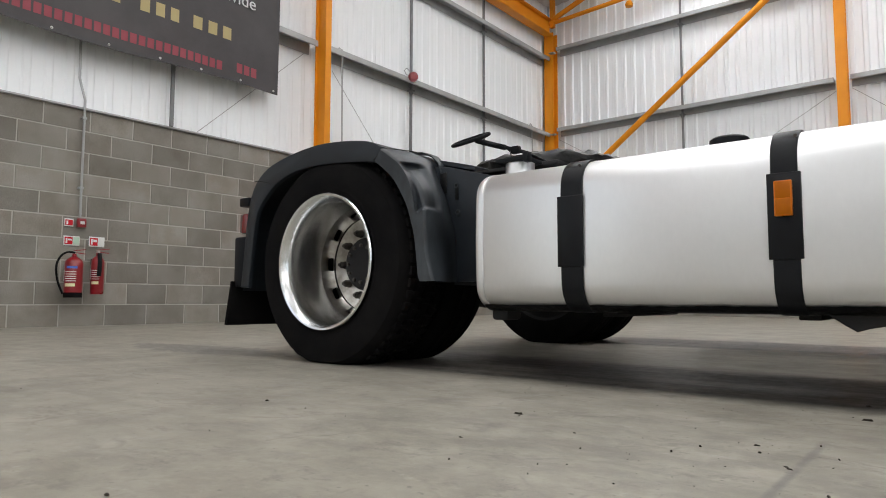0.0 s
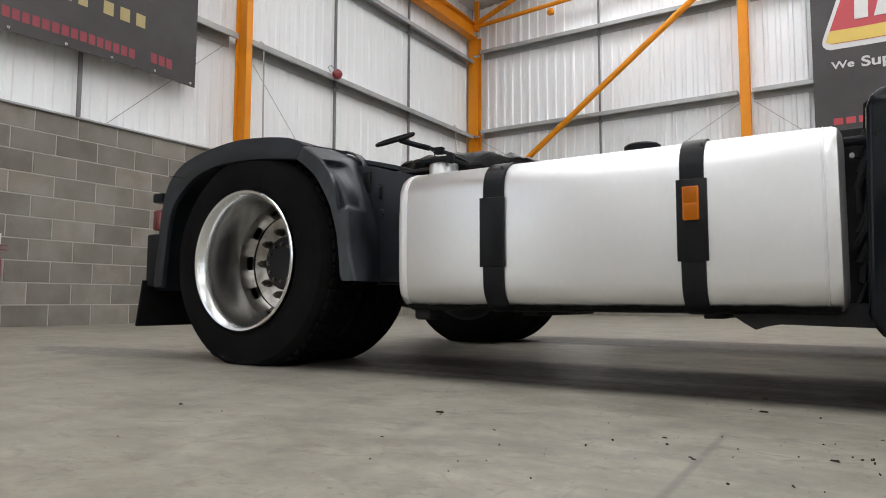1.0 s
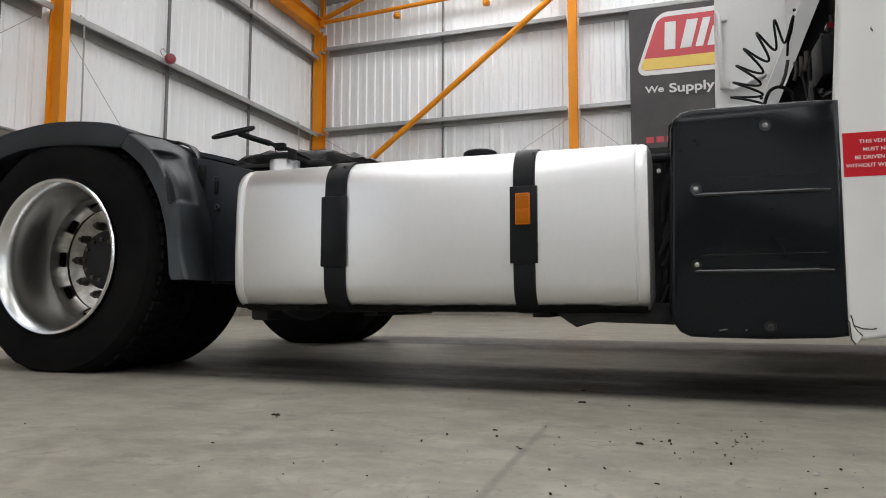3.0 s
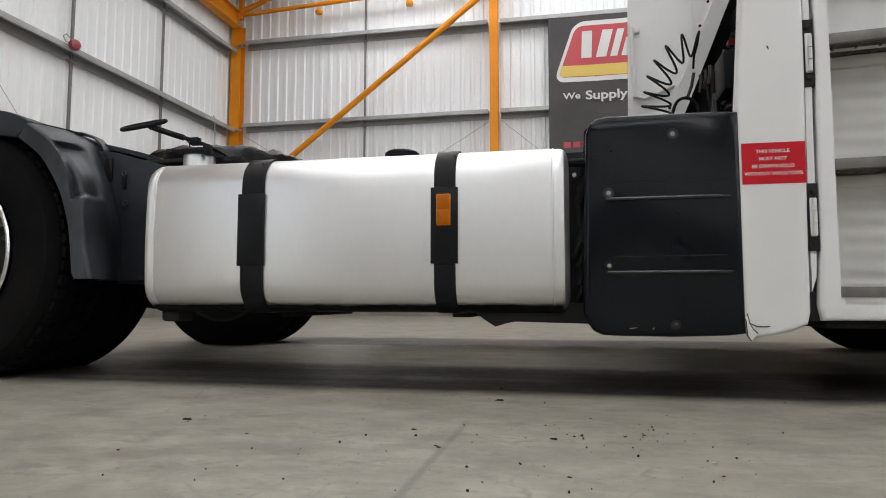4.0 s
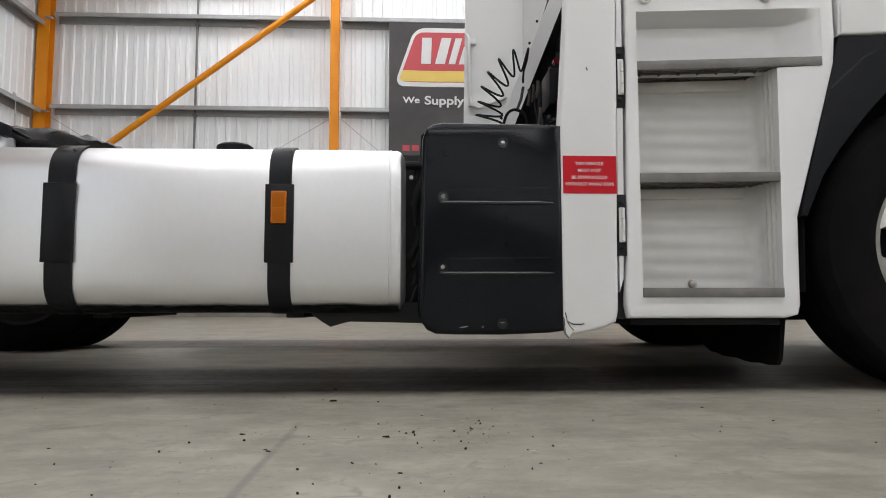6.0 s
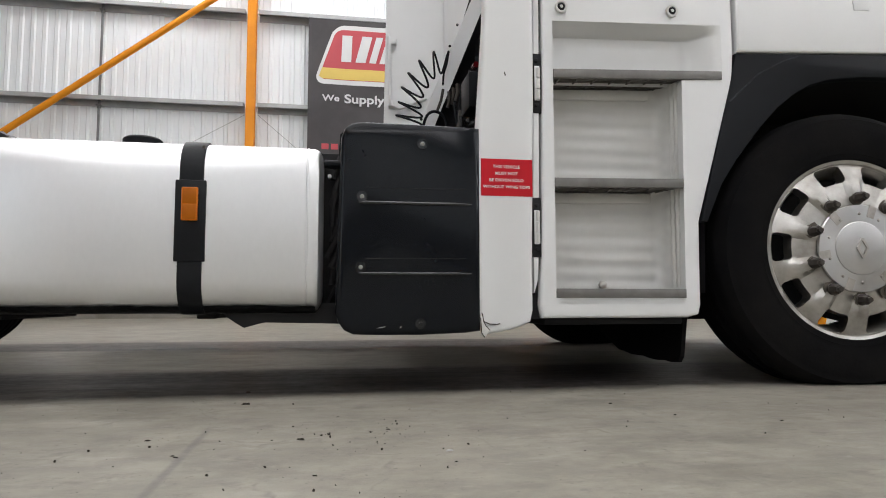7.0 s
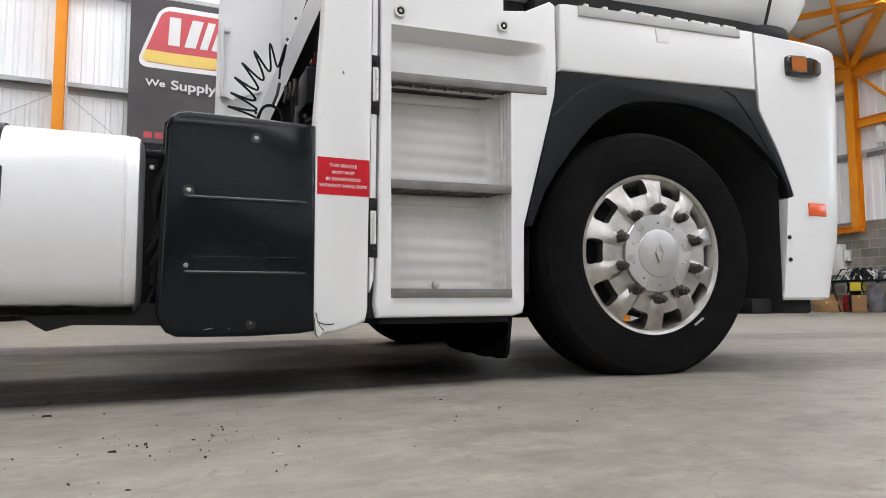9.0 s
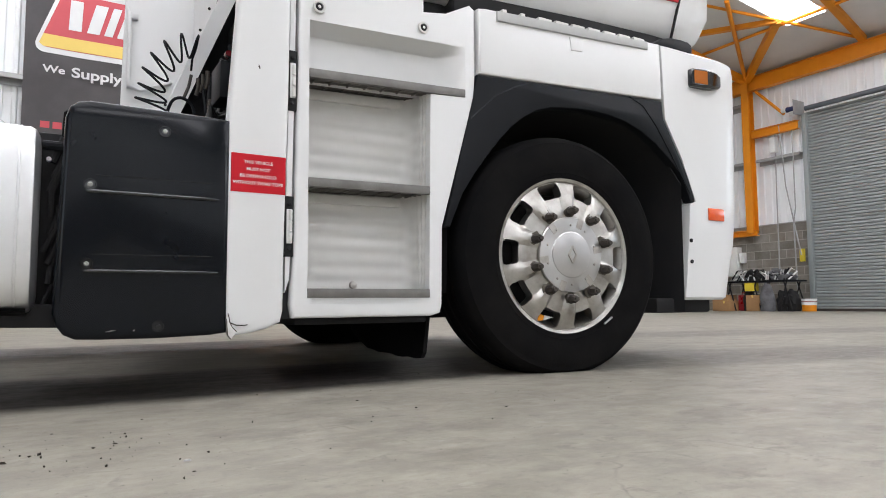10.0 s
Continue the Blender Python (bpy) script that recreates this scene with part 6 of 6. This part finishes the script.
tube(bm, [(-7.11, 2.815, 3.0), (-7.11, 2.822, 2.56), (-7.105, 2.85, 2.45), (-7.105, 2.882, 2.34), (-7.105, 2.884, 2.0), (-7.105, 2.885, 1.12)], 0.0125, 10)
conduit = solid("conduit", bm, M["galv"], "thin grey conduit running down the block wall", "conduit")
for z in (2.15, 1.42):
    bm = B()
    box(bm, -7.14, -7.09, 2.86, 2.905, z - 0.012, z + 0.012, 0.003)
    part("saddle", bm, M["galv"], conduit)
call = thing("fire_alarm_point", "small red break-glass fire alarm point on blocks", "fire alarm", (-7.14, 2.905, 1.06))
bm = B()
box(bm, -7.14, -7.09, 2.865, 2.945, 1.015, 1.105, 0.006)
part("case", bm, M["red_paint"], call)
bm = B()
box(bm, -7.091, -7.086, 2.885, 2.928, 1.045, 1.075, 0.001)
part("window", bm, M["sign_white"], call)


def safety_sign(y0, y1, z0, z1, second, label):
    t = thing("safety_sign", label, "sign", (-7.14, y0, z0), "safety signs")
    bm = B()
    box(bm, -7.144, -7.136, y0, y1, z0, z1, 0.001)
    part("board", bm, M["sign_white"], t)
    m = y0 + (y1 - y0) * (0.55 if second else 0.92)
    bm = B()
    box(bm, -7.137, -7.134, y0 + 0.008, m, z0 + 0.012, z1 - 0.012)
    part("red_field", bm, M["red_sign"], t)
    bm = B()
    box(bm, -7.135, -7.1325, y0 + 0.018, y0 + 0.034, z0 + 0.02, z1 - 0.024)
    box(bm, -7.135, -7.1325, y0 + 0.04, m - 0.008, z0 + 0.05, z1 - 0.03)
    part("pictogram", bm, M["sign_white"], t)
    if second:
        bm = B()
        box(bm, -7.137, -7.134, m + 0.006, y1 - 0.005, z0 + 0.01, z1 - 0.01)
        part("text_field", bm, second, t)


safety_sign(2.752, 2.838, 1.018, 1.098, None, "small red and white fire point sign")
safety_sign(2.752, 2.905, 0.825, 0.922, M["sign_green"], "red and pale green extinguisher sign")
safety_sign(2.998, 3.153, 0.826, 0.930, M["sign_white"], "red and white extinguisher sign")


def extinguisher(y, r, z0, z1, hose, label):
    x = -7.02
    t = thing("fire_extinguisher", label, "fire extinguisher", (x, y, z0), "extinguishers")
    bm = B()
    prof = [(0.0005, 0), (r * 0.9, 0.0), (r, 0.012), (r, z1 - z0 - 0.10), (r * 0.9, z1 - z0 - 0.07), (r * 0.6, z1 - z0 - 0.045), (0.02, z1 - z0 - 0.03), (0.018, z1 - z0)]
    lathe(bm, [(a, -b) for a, b in prof], 0, 0, 28)
    bmesh.ops.transform(bm, matrix=Matrix.Translation((x, y, z0)) @ Matrix.Rotation(radians(-90), 4, "X"), verts=bm.verts)
    part("cylinder", bm, M["red_paint"], t)
    if hose:
        bm = B()
        lathe(bm, [(r * 1.02, 0.0), (r * 1.02, -0.05), (r * 0.9, -0.05)], 0, 0, 28)
        bmesh.ops.transform(bm, matrix=Matrix.Translation((x, y, z0 - 0.004)) @ Matrix.Rotation(radians(-90), 4, "X"), verts=bm.verts)
        part("foot_ring", bm, M["rubber"], t)
    bm = B()
    tube(bm, [(x, y, z1 - 0.01), (x, y, z1 + 0.025)], 0.016, 10)
    part("valve", bm, M["dull_alu"], t)
    bm = B()
    beam(bm, (x, y - 0.01, z1 + 0.03), (x + 0.02, y + 0.10, z1 + 0.045), 0.018, 0.008)
    beam(bm, (x, y - 0.01, z1 + 0.012), (x + 0.02, y + 0.10, z1 + 0.0), 0.018, 0.008)
    part("lever", bm, M["red_paint"], t)
    for k, (za, zb, mm, da, db) in enumerate(((0.76, 0.82, M["blue"], -0.3, 0.9), (0.42, 0.72, M["sign_white"], -1.0, -0.7), (0.28, 0.36, M["pale_label"], -0.5, 0.7))):
        if not hose and k == 0:
            continue
        bm = B()
        n = 8
        h = z1 - z0 - 0.06
        rings = []
        for i in range(n + 1):
            a = -0.9 + (da + (db - da) * i / n)
            px, py = x + (r + 0.0015) * math.cos(a), y + (r + 0.0015) * math.sin(a)
            rings.append([(px, py, z0 + h * za), (px, py, z0 + h * zb)])
        loft(bm, rings, False)
        part("label", bm, mm, t)
    for k in range(5):
        bm = B()
        h = z1 - z0 - 0.06
        rings = []
        for i in range(5):
            a = -0.9 + (-0.5 + 1.3 * i / 4)
            px, py = x + (r + 0.002) * math.cos(a), y + (r + 0.002) * math.sin(a)
            rings.append([(px, py, z0 + h * (0.42 + 0.06 * k)), (px, py, z0 + h * (0.436 + 0.06 * k))])
        loft(bm, rings, False)
        part("print_bar", bm, M["sign_white"], t)
    bm = B()
    if hose:
        tube(bm, [(x + 0.015, y + q, z) for q, z in smooth([(0.0, z1 + 0.01), (-0.07, z1 + 0.012), (-0.13, z1 - 0.03), (-0.165, z1 - 0.11), (-0.165, z1 - 0.20), (-0.145, z0 + 0.14), (-0.10, z0 + 0.03)])], 0.010, 10)
        part("hose", bm, M["rubber"], t)
    else:
        tube(bm, [(x + 0.03, y, z1 - 0.01), (x + 0.075, y - 0.01, z1 - 0.10), (x + 0.07, y - 0.015, z1 - 0.24)], 0.022, 10)
        part("horn", bm, M["black_plastic"], t)
    bm = B()
    box(bm, XL - 0.0, x - r + 0.01, y - 0.02, y + 0.02, z1 - 0.12, z1 - 0.06, 0.003)
    part("bracket", bm, M["steel"], t)


extinguisher(2.815, 0.083, 0.30, 0.735, True, "red water extinguisher with a black hose")
extinguisher(3.045, 0.062, 0.33, 0.755, False, "slim red extinguisher with a black horn")

# alarm sounder, down pipes and stay wires on the west wall
bell = thing("alarm_sounder", "round red alarm sounder on the wall rail", "alarm", (-7.0, 7.82, 3.90))
bm = B()
lathe(bm, [(0.050, 0.02), (0.078, 0), (0.082, -0.03), (0.078, -0.055), (0.060, -0.085), (0.0005, -0.095)], 0, 0, 28)
bmesh.ops.transform(bm, matrix=Matrix.Translation((-6.93, 7.80, 3.885)) @ Matrix.Rotation(radians(60), 4, "Z"), verts=bm.verts)
part("body", bm, M["red_paint"], bell)
bm = B()
tube(bm, [(-6.95, 7.74, 3.90), (-6.95, 7.67, 3.90), (-6.95, 7.62, 3.96), (-6.95, 7.68, 4.01), (-6.95, 7.76, 3.97)], 0.008, 8)
part("cable", bm, M["galv"], bell)
for y, z1, z0 in ((6.30, 3.84, 2.27), (11.55, 3.86, 3.3)):
    bm = B()
    tube(bm, [(-6.96, y - 0.09, z1 + 0.0), (-6.96, y - 0.06, z1 + 0.06), (-6.96, y - 0.01, z1 + 0.05), (-6.96, y, z1 - 0.05), (-6.96, y + 0.02, z0)], 0.012, 8)
    solid("hook_pipe", bm, M["galv"], "thin grey pipe hooked over the wall rail", "pipe", "pipes")
for p, q in (((-7.0, 6.14, 3.55), (-7.0, 7.15, 2.5)), ((-7.10, 5.72, 3.70), (-7.13, 4.17, 2.275)), ((-1.62, YB - 0.1, 3.80), (-4.2, YB - 0.03, 2.27)), ((-1.41, YB - 0.1, 3.80), (0.4, YB - 0.03, 2.27)), ((-6.86, YB - 0.1, 3.77), (-4.4, YB - 0.03, 2.27))):
    bm = B()
    tube(bm, [p, q], 0.0045, 6)
    solid("stay_wire", bm, M["galv"], "thin steel stay wire below the rail", "wire", "stay wires")
for x, z in ((-5.12, 6.22), (-3.2, 6.22)):
    bm = B()
    lathe(bm, [(0.0005, -0.05), (0.07, -0.05), (0.08, 0.0), (0.05, 0.06), (0.0005, 0.07)], 0, 0, 16)
    bmesh.ops.transform(bm, matrix=Matrix.Translation((x, YB - 0.32, z)) @ Matrix.Rotation(radians(90), 4, "X"), verts=bm.verts)
    solid("brace_joint", bm, M["orange"], "orange joint piece under the gable tie", "joint", "steel frame", "structure")

# ---- the east wall ----
shutter = thing("roller_shutter", "closed grey steel roller shutter door", "shutter door", (16.2, 6.5, 0), kind="structure")
SLAT = 0.0775
bm = B()
loft(bm, [[(16.222, y, 0), (16.222, y, 0.012), (16.20, y, 0.018), (16.189, y, SLAT * 0.3), (16.186, y, SLAT * 0.55), (16.19, y, SLAT * 0.85), (16.206, y, SLAT - 0.001), (16.23, y, SLAT - 0.001), (16.23, y, 0)] for y in (3.5, 9.27)])
slat_mesh = to_mesh("slat", bm, M["shutter"])
for i in range(64):
    o = new("slat", slat_mesh)
    o.parent = shutter
    o.matrix_parent_inverse = shutter.matrix_basis.inverted()
    o.location = (0, 0, 0.02 + SLAT * i)
    o.matrix_parent_inverse = Matrix.Translation((-16.2, -6.5, 0))
bm = B()
box(bm, 16.1, 16.26, 9.155, 9.265, 0, 4.95, 0.006)
part("guide", bm, M["shutter"], shutter)
bm = B()
tube(bm, [(16.02, 3.4, 5.03), (16.02, 9.1, 5.03)], 0.062, 16)
part("roller_barrel", bm, M["shutter_dark"], shutter, "dark grey roller barrel")
bm = B()
box(bm, 15.80, 16.28, 9.27, 9.285, 4.9, 5.28, 0.004)
part("end_plate", bm, M["galv"], shutter, "flat galvanised end plate")
bm = B()
box(bm, 16.17, 16.23, 3.5, 9.25, 0.0, 0.06)
part("bottom_bar", bm, M["steel"], shutter)
motor = thing("door_motor", "blue and white shutter drive motor", "motor", (16.0, 9.4, 5.1))
bm = B()
tube(bm, [(15.95, 9.29, 5.08), (15.95, 9.40, 5.085), (15.95, 9.53, 5.09)], 0.068, 16)
part("housing", bm, M["dark_blue"], motor)
bm = B()
tube(bm, [(15.95, 9.53, 5.09), (15.95, 9.66, 5.10)], 0.062, 16)
part("gear_case", bm, M["sign_white"], motor)
bm = B()
box(bm, 15.90, 16.02, 9.34, 9.46, 4.91, 5.02, 0.02)
part("terminal_box", bm, M["sign_white"], motor)
bm = B()
box(bm, 16.02, 16.2, 9.95, 10.12, 4.1, 4.5, 0.01)
solid("switch_box", bm, M["sign_white"], "small white switch box above the blocks", "switch box")
for pts in ([(16.15, 10.0, 4.8), (16.15, 10.03, 3.0), (16.15, 10.05, 0.8)], [(16.1, 9.86, 4.8), (16.1, 9.75, 3.2), (16.15, 9.6, 2.2), (16.15, 9.46, 1.4)], [(16.1, 9.52, 4.6), (16.1, 9.52, 2.6), (16.15, 9.62, 2.2), (16.2, 9.62, 0.4)]):
    bm = B()
    tube(bm, pts, 0.016, 8)
    solid("cable", bm, M["galv"], "grey cable hanging down beside the shutter", "cable", "wall cables")
joist((XR - 0.2, 10.6, 4.70), (XR - 0.2, 9.35, 4.70), 0.14, 0.22)
joist((XR - 0.2, 11.8, 2.06), (XR - 0.2, 10.59, 2.06), 0.2, 0.16)
member((XR - 0.2, 10.45, 5.85), (XR - 0.2, 9.7, 5.05), 0.04)
N0, NB, NC, ND, NE = (16.1, 10.72, 6.2), (13.97, 8.46, 6.60), (13.3, 9.81, 6.68), (16.05, 7.68, 6.33), (13.97, 7.32, 6.60)


def past(p, q, k):
    return tuple(a + (b - a) * k for a, b in zip(p, q))


def square(p, q, w):
    bm = B()
    beam(bm, p, q, w, w)
    return solid("beam", bm, M["orange"], "orange painted steel roof member", "beam", "steel frame", "structure")


square(N0, NB, 0.16)
square(NB, past(NB, NC, 2.2), 0.13)
member(N0, (12.46, 8.67, 6.78), 0.05)
square(N0, (RIDGE_X, 10.1, 7.55), 0.16)
square(ND, past(ND, NE, 1.6), 0.16)
member(ND, past(ND, NB, 1.9), 0.035)
member((14.15, 12.3, 6.55), (14.15, 0.0, 6.55), 0.035)
member((12.0, 12.3, 6.80), (12.0, 0.0, 6.80), 0.035)

cab_box = thing("wall_cabinet", "plain white electrical cabinet on the block wall", "cabinet", (16.2, 11.4, 0.95))
bm = B()
box(bm, 16.05, 16.29, 11.2, 11.75, 0.93, 1.72, 0.012)
part("body", bm, M["sign_white"], cab_box)
bm = B()
box(bm, 16.12, 16.29, 11.06, 11.17, 1.28, 1.56, 0.01)
solid("isolator_box", bm, M["sign_white"], "small white isolator box beside the cabinet", "switch box")
bm = B()
box(bm, 16.27, 16.295, 9.44, 9.58, 1.24, 1.56, 0.002)
solid("yellow_notice", bm, M["yellow"], "yellow notice on the block wall", "notice")

# trestle table heaped with gear
TX = 15.45
table = thing("trestle_table", "folding table covered by a heap of dark gear", "table", (TX, 10.0, 0))
bm = B()
box(bm, TX - 0.35, TX + 0.35, 9.15, 10.95, 0.72, 0.76, 0.006)
part("tabletop", bm, M["black_plastic"], table)
for y in (9.3, 10.1, 10.8):
    for sx in (-1, 1):
        bm = B()
        tube(bm, [(TX + sx * 0.28, y - 0.14, 0), (TX + sx * 0.28, y + 0.05, 0.73)], 0.016, 8)
        tube(bm, [(TX + sx * 0.28, y + 0.18, 0), (TX + sx * 0.28, y - 0.02, 0.73)], 0.016, 8)
        part("leg", bm, M["chassis"], table)


def heap(name, x, y, z, sx, sy, sz, material, seed, label, category):
    """A slumped, creased bundle."""
    bm = B()
    bmesh.ops.create_icosphere(bm, subdivisions=3, radius=1)
    for v in bm.verts:
        k = noise.noise(v.co * 1.7 + Vector((seed, 0, 0))) * 0.35 + noise.noise(v.co * 4.1 + Vector((0, seed, 0))) * 0.16
        v.co = v.co * (1 + k)
        v.co.z = max(v.co.z, -0.55)
        v.co = Vector((x + v.co.x * sx, y + v.co.y * sy, z + (v.co.z + 0.55) / 1.55 * sz))
    return solid(name, bm, material, label, category, "gear on the table")


for k, (y, sy, sz, mm, nm, lb, ct) in enumerate(((9.45, 0.22, 0.20, "cloth", "work_jacket", "grey work jacket thrown on the table", "jacket"), (9.72, 0.17, 0.29, "cloth", "sack", "pale grey slumped sack on the table", "sack"), (10.1, 0.16, 0.22, "chassis", "tool_bag", "black tool bag on the table", "bag"), (10.35, 0.17, 0.31, "chassis", "harness", "heap of black webbing harness on the table", "harness"), (10.75, 0.24, 0.16, "galv", "pump", "grey machine part lying on the table", "machine part"))):
    heap(nm, TX + 0.02 * k, y, 0.76, 0.22, sy, sz, M[mm], 3.1 * k, lb, ct)
rng = random.Random(8)
for k in range(26):
    bm = B()
    y = 9.25 + 0.06 * k
    p = [(TX - 0.25 + 0.05 * rng.random(), y, 0.77)]
    for j in range(4):
        p.append((TX - 0.2 + 0.2 * rng.random(), y + 0.3 * (rng.random() - 0.4), 0.80 + 0.24 * rng.random()))
    tube(bm, p, 0.012 + 0.01 * rng.random(), 6)
    solid("strap", bm, M["sign_white"] if k % 5 == 0 else M["galv"] if k % 3 == 0 else M["chassis"], "loose strap in the heap on the table", "strap", "gear on the table")


def carton(x, y, w, d, h, label, mm="cardboard"):
    t = thing("carton", label, "box", (x, y, 0), "cartons")
    bm = B()
    box(bm, x - d / 2, x + d / 2, y - w / 2, y + w / 2, 0.001, h, 0.006)
    part("body", bm, M[mm], t)
    bm = B()
    box(bm, x - d / 2 - 0.002, x + d / 2 + 0.002, y - 0.025, y + 0.025, h - 0.06, h + 0.002)
    part("tape", bm, M["yellow_print"], t)


carton(TX - 0.1, 10.18, 0.36, 0.4, 0.40, "brown cardboard carton under the table")
carton(TX - 0.2, 11.05, 0.44, 0.4, 0.42, "brown cardboard carton beside the table")
carton(TX - 0.3, 10.85, 0.3, 0.4, 0.26, "low brown carton beside the table")
bm = B()
box(bm, TX - 0.32, TX - 0.1, 10.12, 10.38, 0.50, 0.715, 0.02)
solid("yellow_case", bm, M["yellow"], "yellow plastic case tucked below the tabletop", "case")
can = thing("fuel_can", "red plastic fuel can under the table", "fuel can", (TX, 10.6, 0))
bm = B()
box(bm, TX - 0.12, TX + 0.12, 10.5, 10.72, 0.001, 0.42, 0.04, 3)
part("body", bm, M["red_paint"], can)
bm = B()
tube(bm, [(TX, 10.56, 0.41), (TX, 10.58, 0.47), (TX, 10.66, 0.47), (TX, 10.68, 0.41)], 0.015, 8)
part("handle", bm, M["red_paint"], can)
heap("overalls", TX - 0.33, 9.75, 0.0, 0.10, 0.20, 0.66, M["cloth"], 21.0, "grey overalls hanging down to the floor", "clothes")
for k, y in enumerate((9.28, 9.5, 9.95, 10.42)):
    heap("rubbish_bag", TX - 0.05, y, 0.0, 0.18, 0.16, 0.5, M["chassis"], 31.0 + k, "full black rubbish bag under the table", "bag")
pail = thing("paint_pail", "white and orange pail beside the shutter", "pail", (15.5, 8.95, 0))
for z0, z1, mm, nm in ((0.001, 0.15, "orange", "base"), (0.15, 0.22, "sign_white", "band"), (0.22, 0.24, "red_paint", "stripe"), (0.24, 0.30, "sign_white", "lid")):
    bm = B()
    r = 0.15 + z0 * 0.06
    lathe(bm, [(0.0005, -z0), (r, -z0), (r + 0.004, -z1), (0.0005, -z1)], 0, 0, 24)
    bmesh.ops.transform(bm, matrix=Matrix.Translation((15.5, 8.95, 0)) @ Matrix.Rotation(radians(-90), 4, "X"), verts=bm.verts)
    part(nm, bm, M[mm], pail)

# ---- litter on the floor ----
rng = random.Random(11)


def flake(name, x, y, a, b, turn, material, label, category, h=0.004):
    bm = B()
    n = 7
    low, high = [], []
    for i in range(n):
        t = 2 * math.pi * i / n
        r = 0.75 + 0.5 * rng.random()
        u, v = a * r * math.cos(t), b * r * math.sin(t)
        px, py = x + u * math.cos(turn) - v * math.sin(turn), y + u * math.sin(turn) + v * math.cos(turn)
        low.append((px, py, 0.0004))
        high.append((x + (px - x) * 0.7, y + (py - y) * 0.7, h * (0.6 + 0.6 * rng.random())))
    loft(bm, [low, high])
    return solid(name, bm, material, label, category, "floor litter")


LITTER = [(-0.218, 1.834, 1.6), (-0.055, 1.345, 1.3), (-0.348, 1.385, 0.8), (-0.889, 1.395, 1.6), (-1.352, 1.118, 0.7), (-1.529, 1.131, 1.2), (-0.019, 1.063, 0.7), (-0.269, 1.241, 0.6), (0.125, 1.421, 0.7), (0.087, 1.401, 0.6), (0.202, 1.681, 0.5), (-0.674, 1.272, 0.5), (-0.831, 1.087, 0.6), (0.742, 1.679, 0.8), (0.819, 1.483, 0.7), (1.019, 1.370, 0.6), (1.229, 1.592, 0.5), (0.022, 1.595, 0.5), (0.216, 1.116, 0.5), (-0.976, 0.456, 1.0), (-0.262, 1.228, 0.7), (-0.241, 2.079, 1.3)]
for x, y, s in LITTER:
    flake("dirt_flake", x, y, 0.0072 * s, 0.0030 * s, rng.random() * 1.2 - 0.6, M["dirt"], "dark flake of dried mud on the floor", "debris", 0.003 * s)
for x, y in ((0.219, 1.200),):
    flake("paper_scrap", x, y, 0.0065, 0.004, 0.3, M["grey_print"], "small pale scrap on the concrete floor", "debris", 0.003)
bm = B()
for i in range(300):
    if i < 34:
        x, y = rng.gauss(0.10, 0.10), rng.gauss(1.40, 0.06)
    elif i < 110:
        x, y = rng.gauss(-0.10, 0.32), rng.gauss(1.20, 0.22)
    else:
        x, y = rng.uniform(-2.6, 3.0), rng.uniform(0.7, 2.2)
    s = (0.0010 + 0.0026 * rng.random() ** 3) * (1.0 if i < 110 else 0.65)
    m = pose(x, y, s * 0.5, rng.random() * 360, rng.random() * 360, rng.random() * 360) @ Matrix.Diagonal((s, s * 0.7, s * 0.45, 1))
    bmesh.ops.create_icosphere(bm, subdivisions=1, radius=1, matrix=m)
solid("grit", bm, M["dirt"], "fine dark grit scattered over the concrete floor", "grit", kind="stuff")
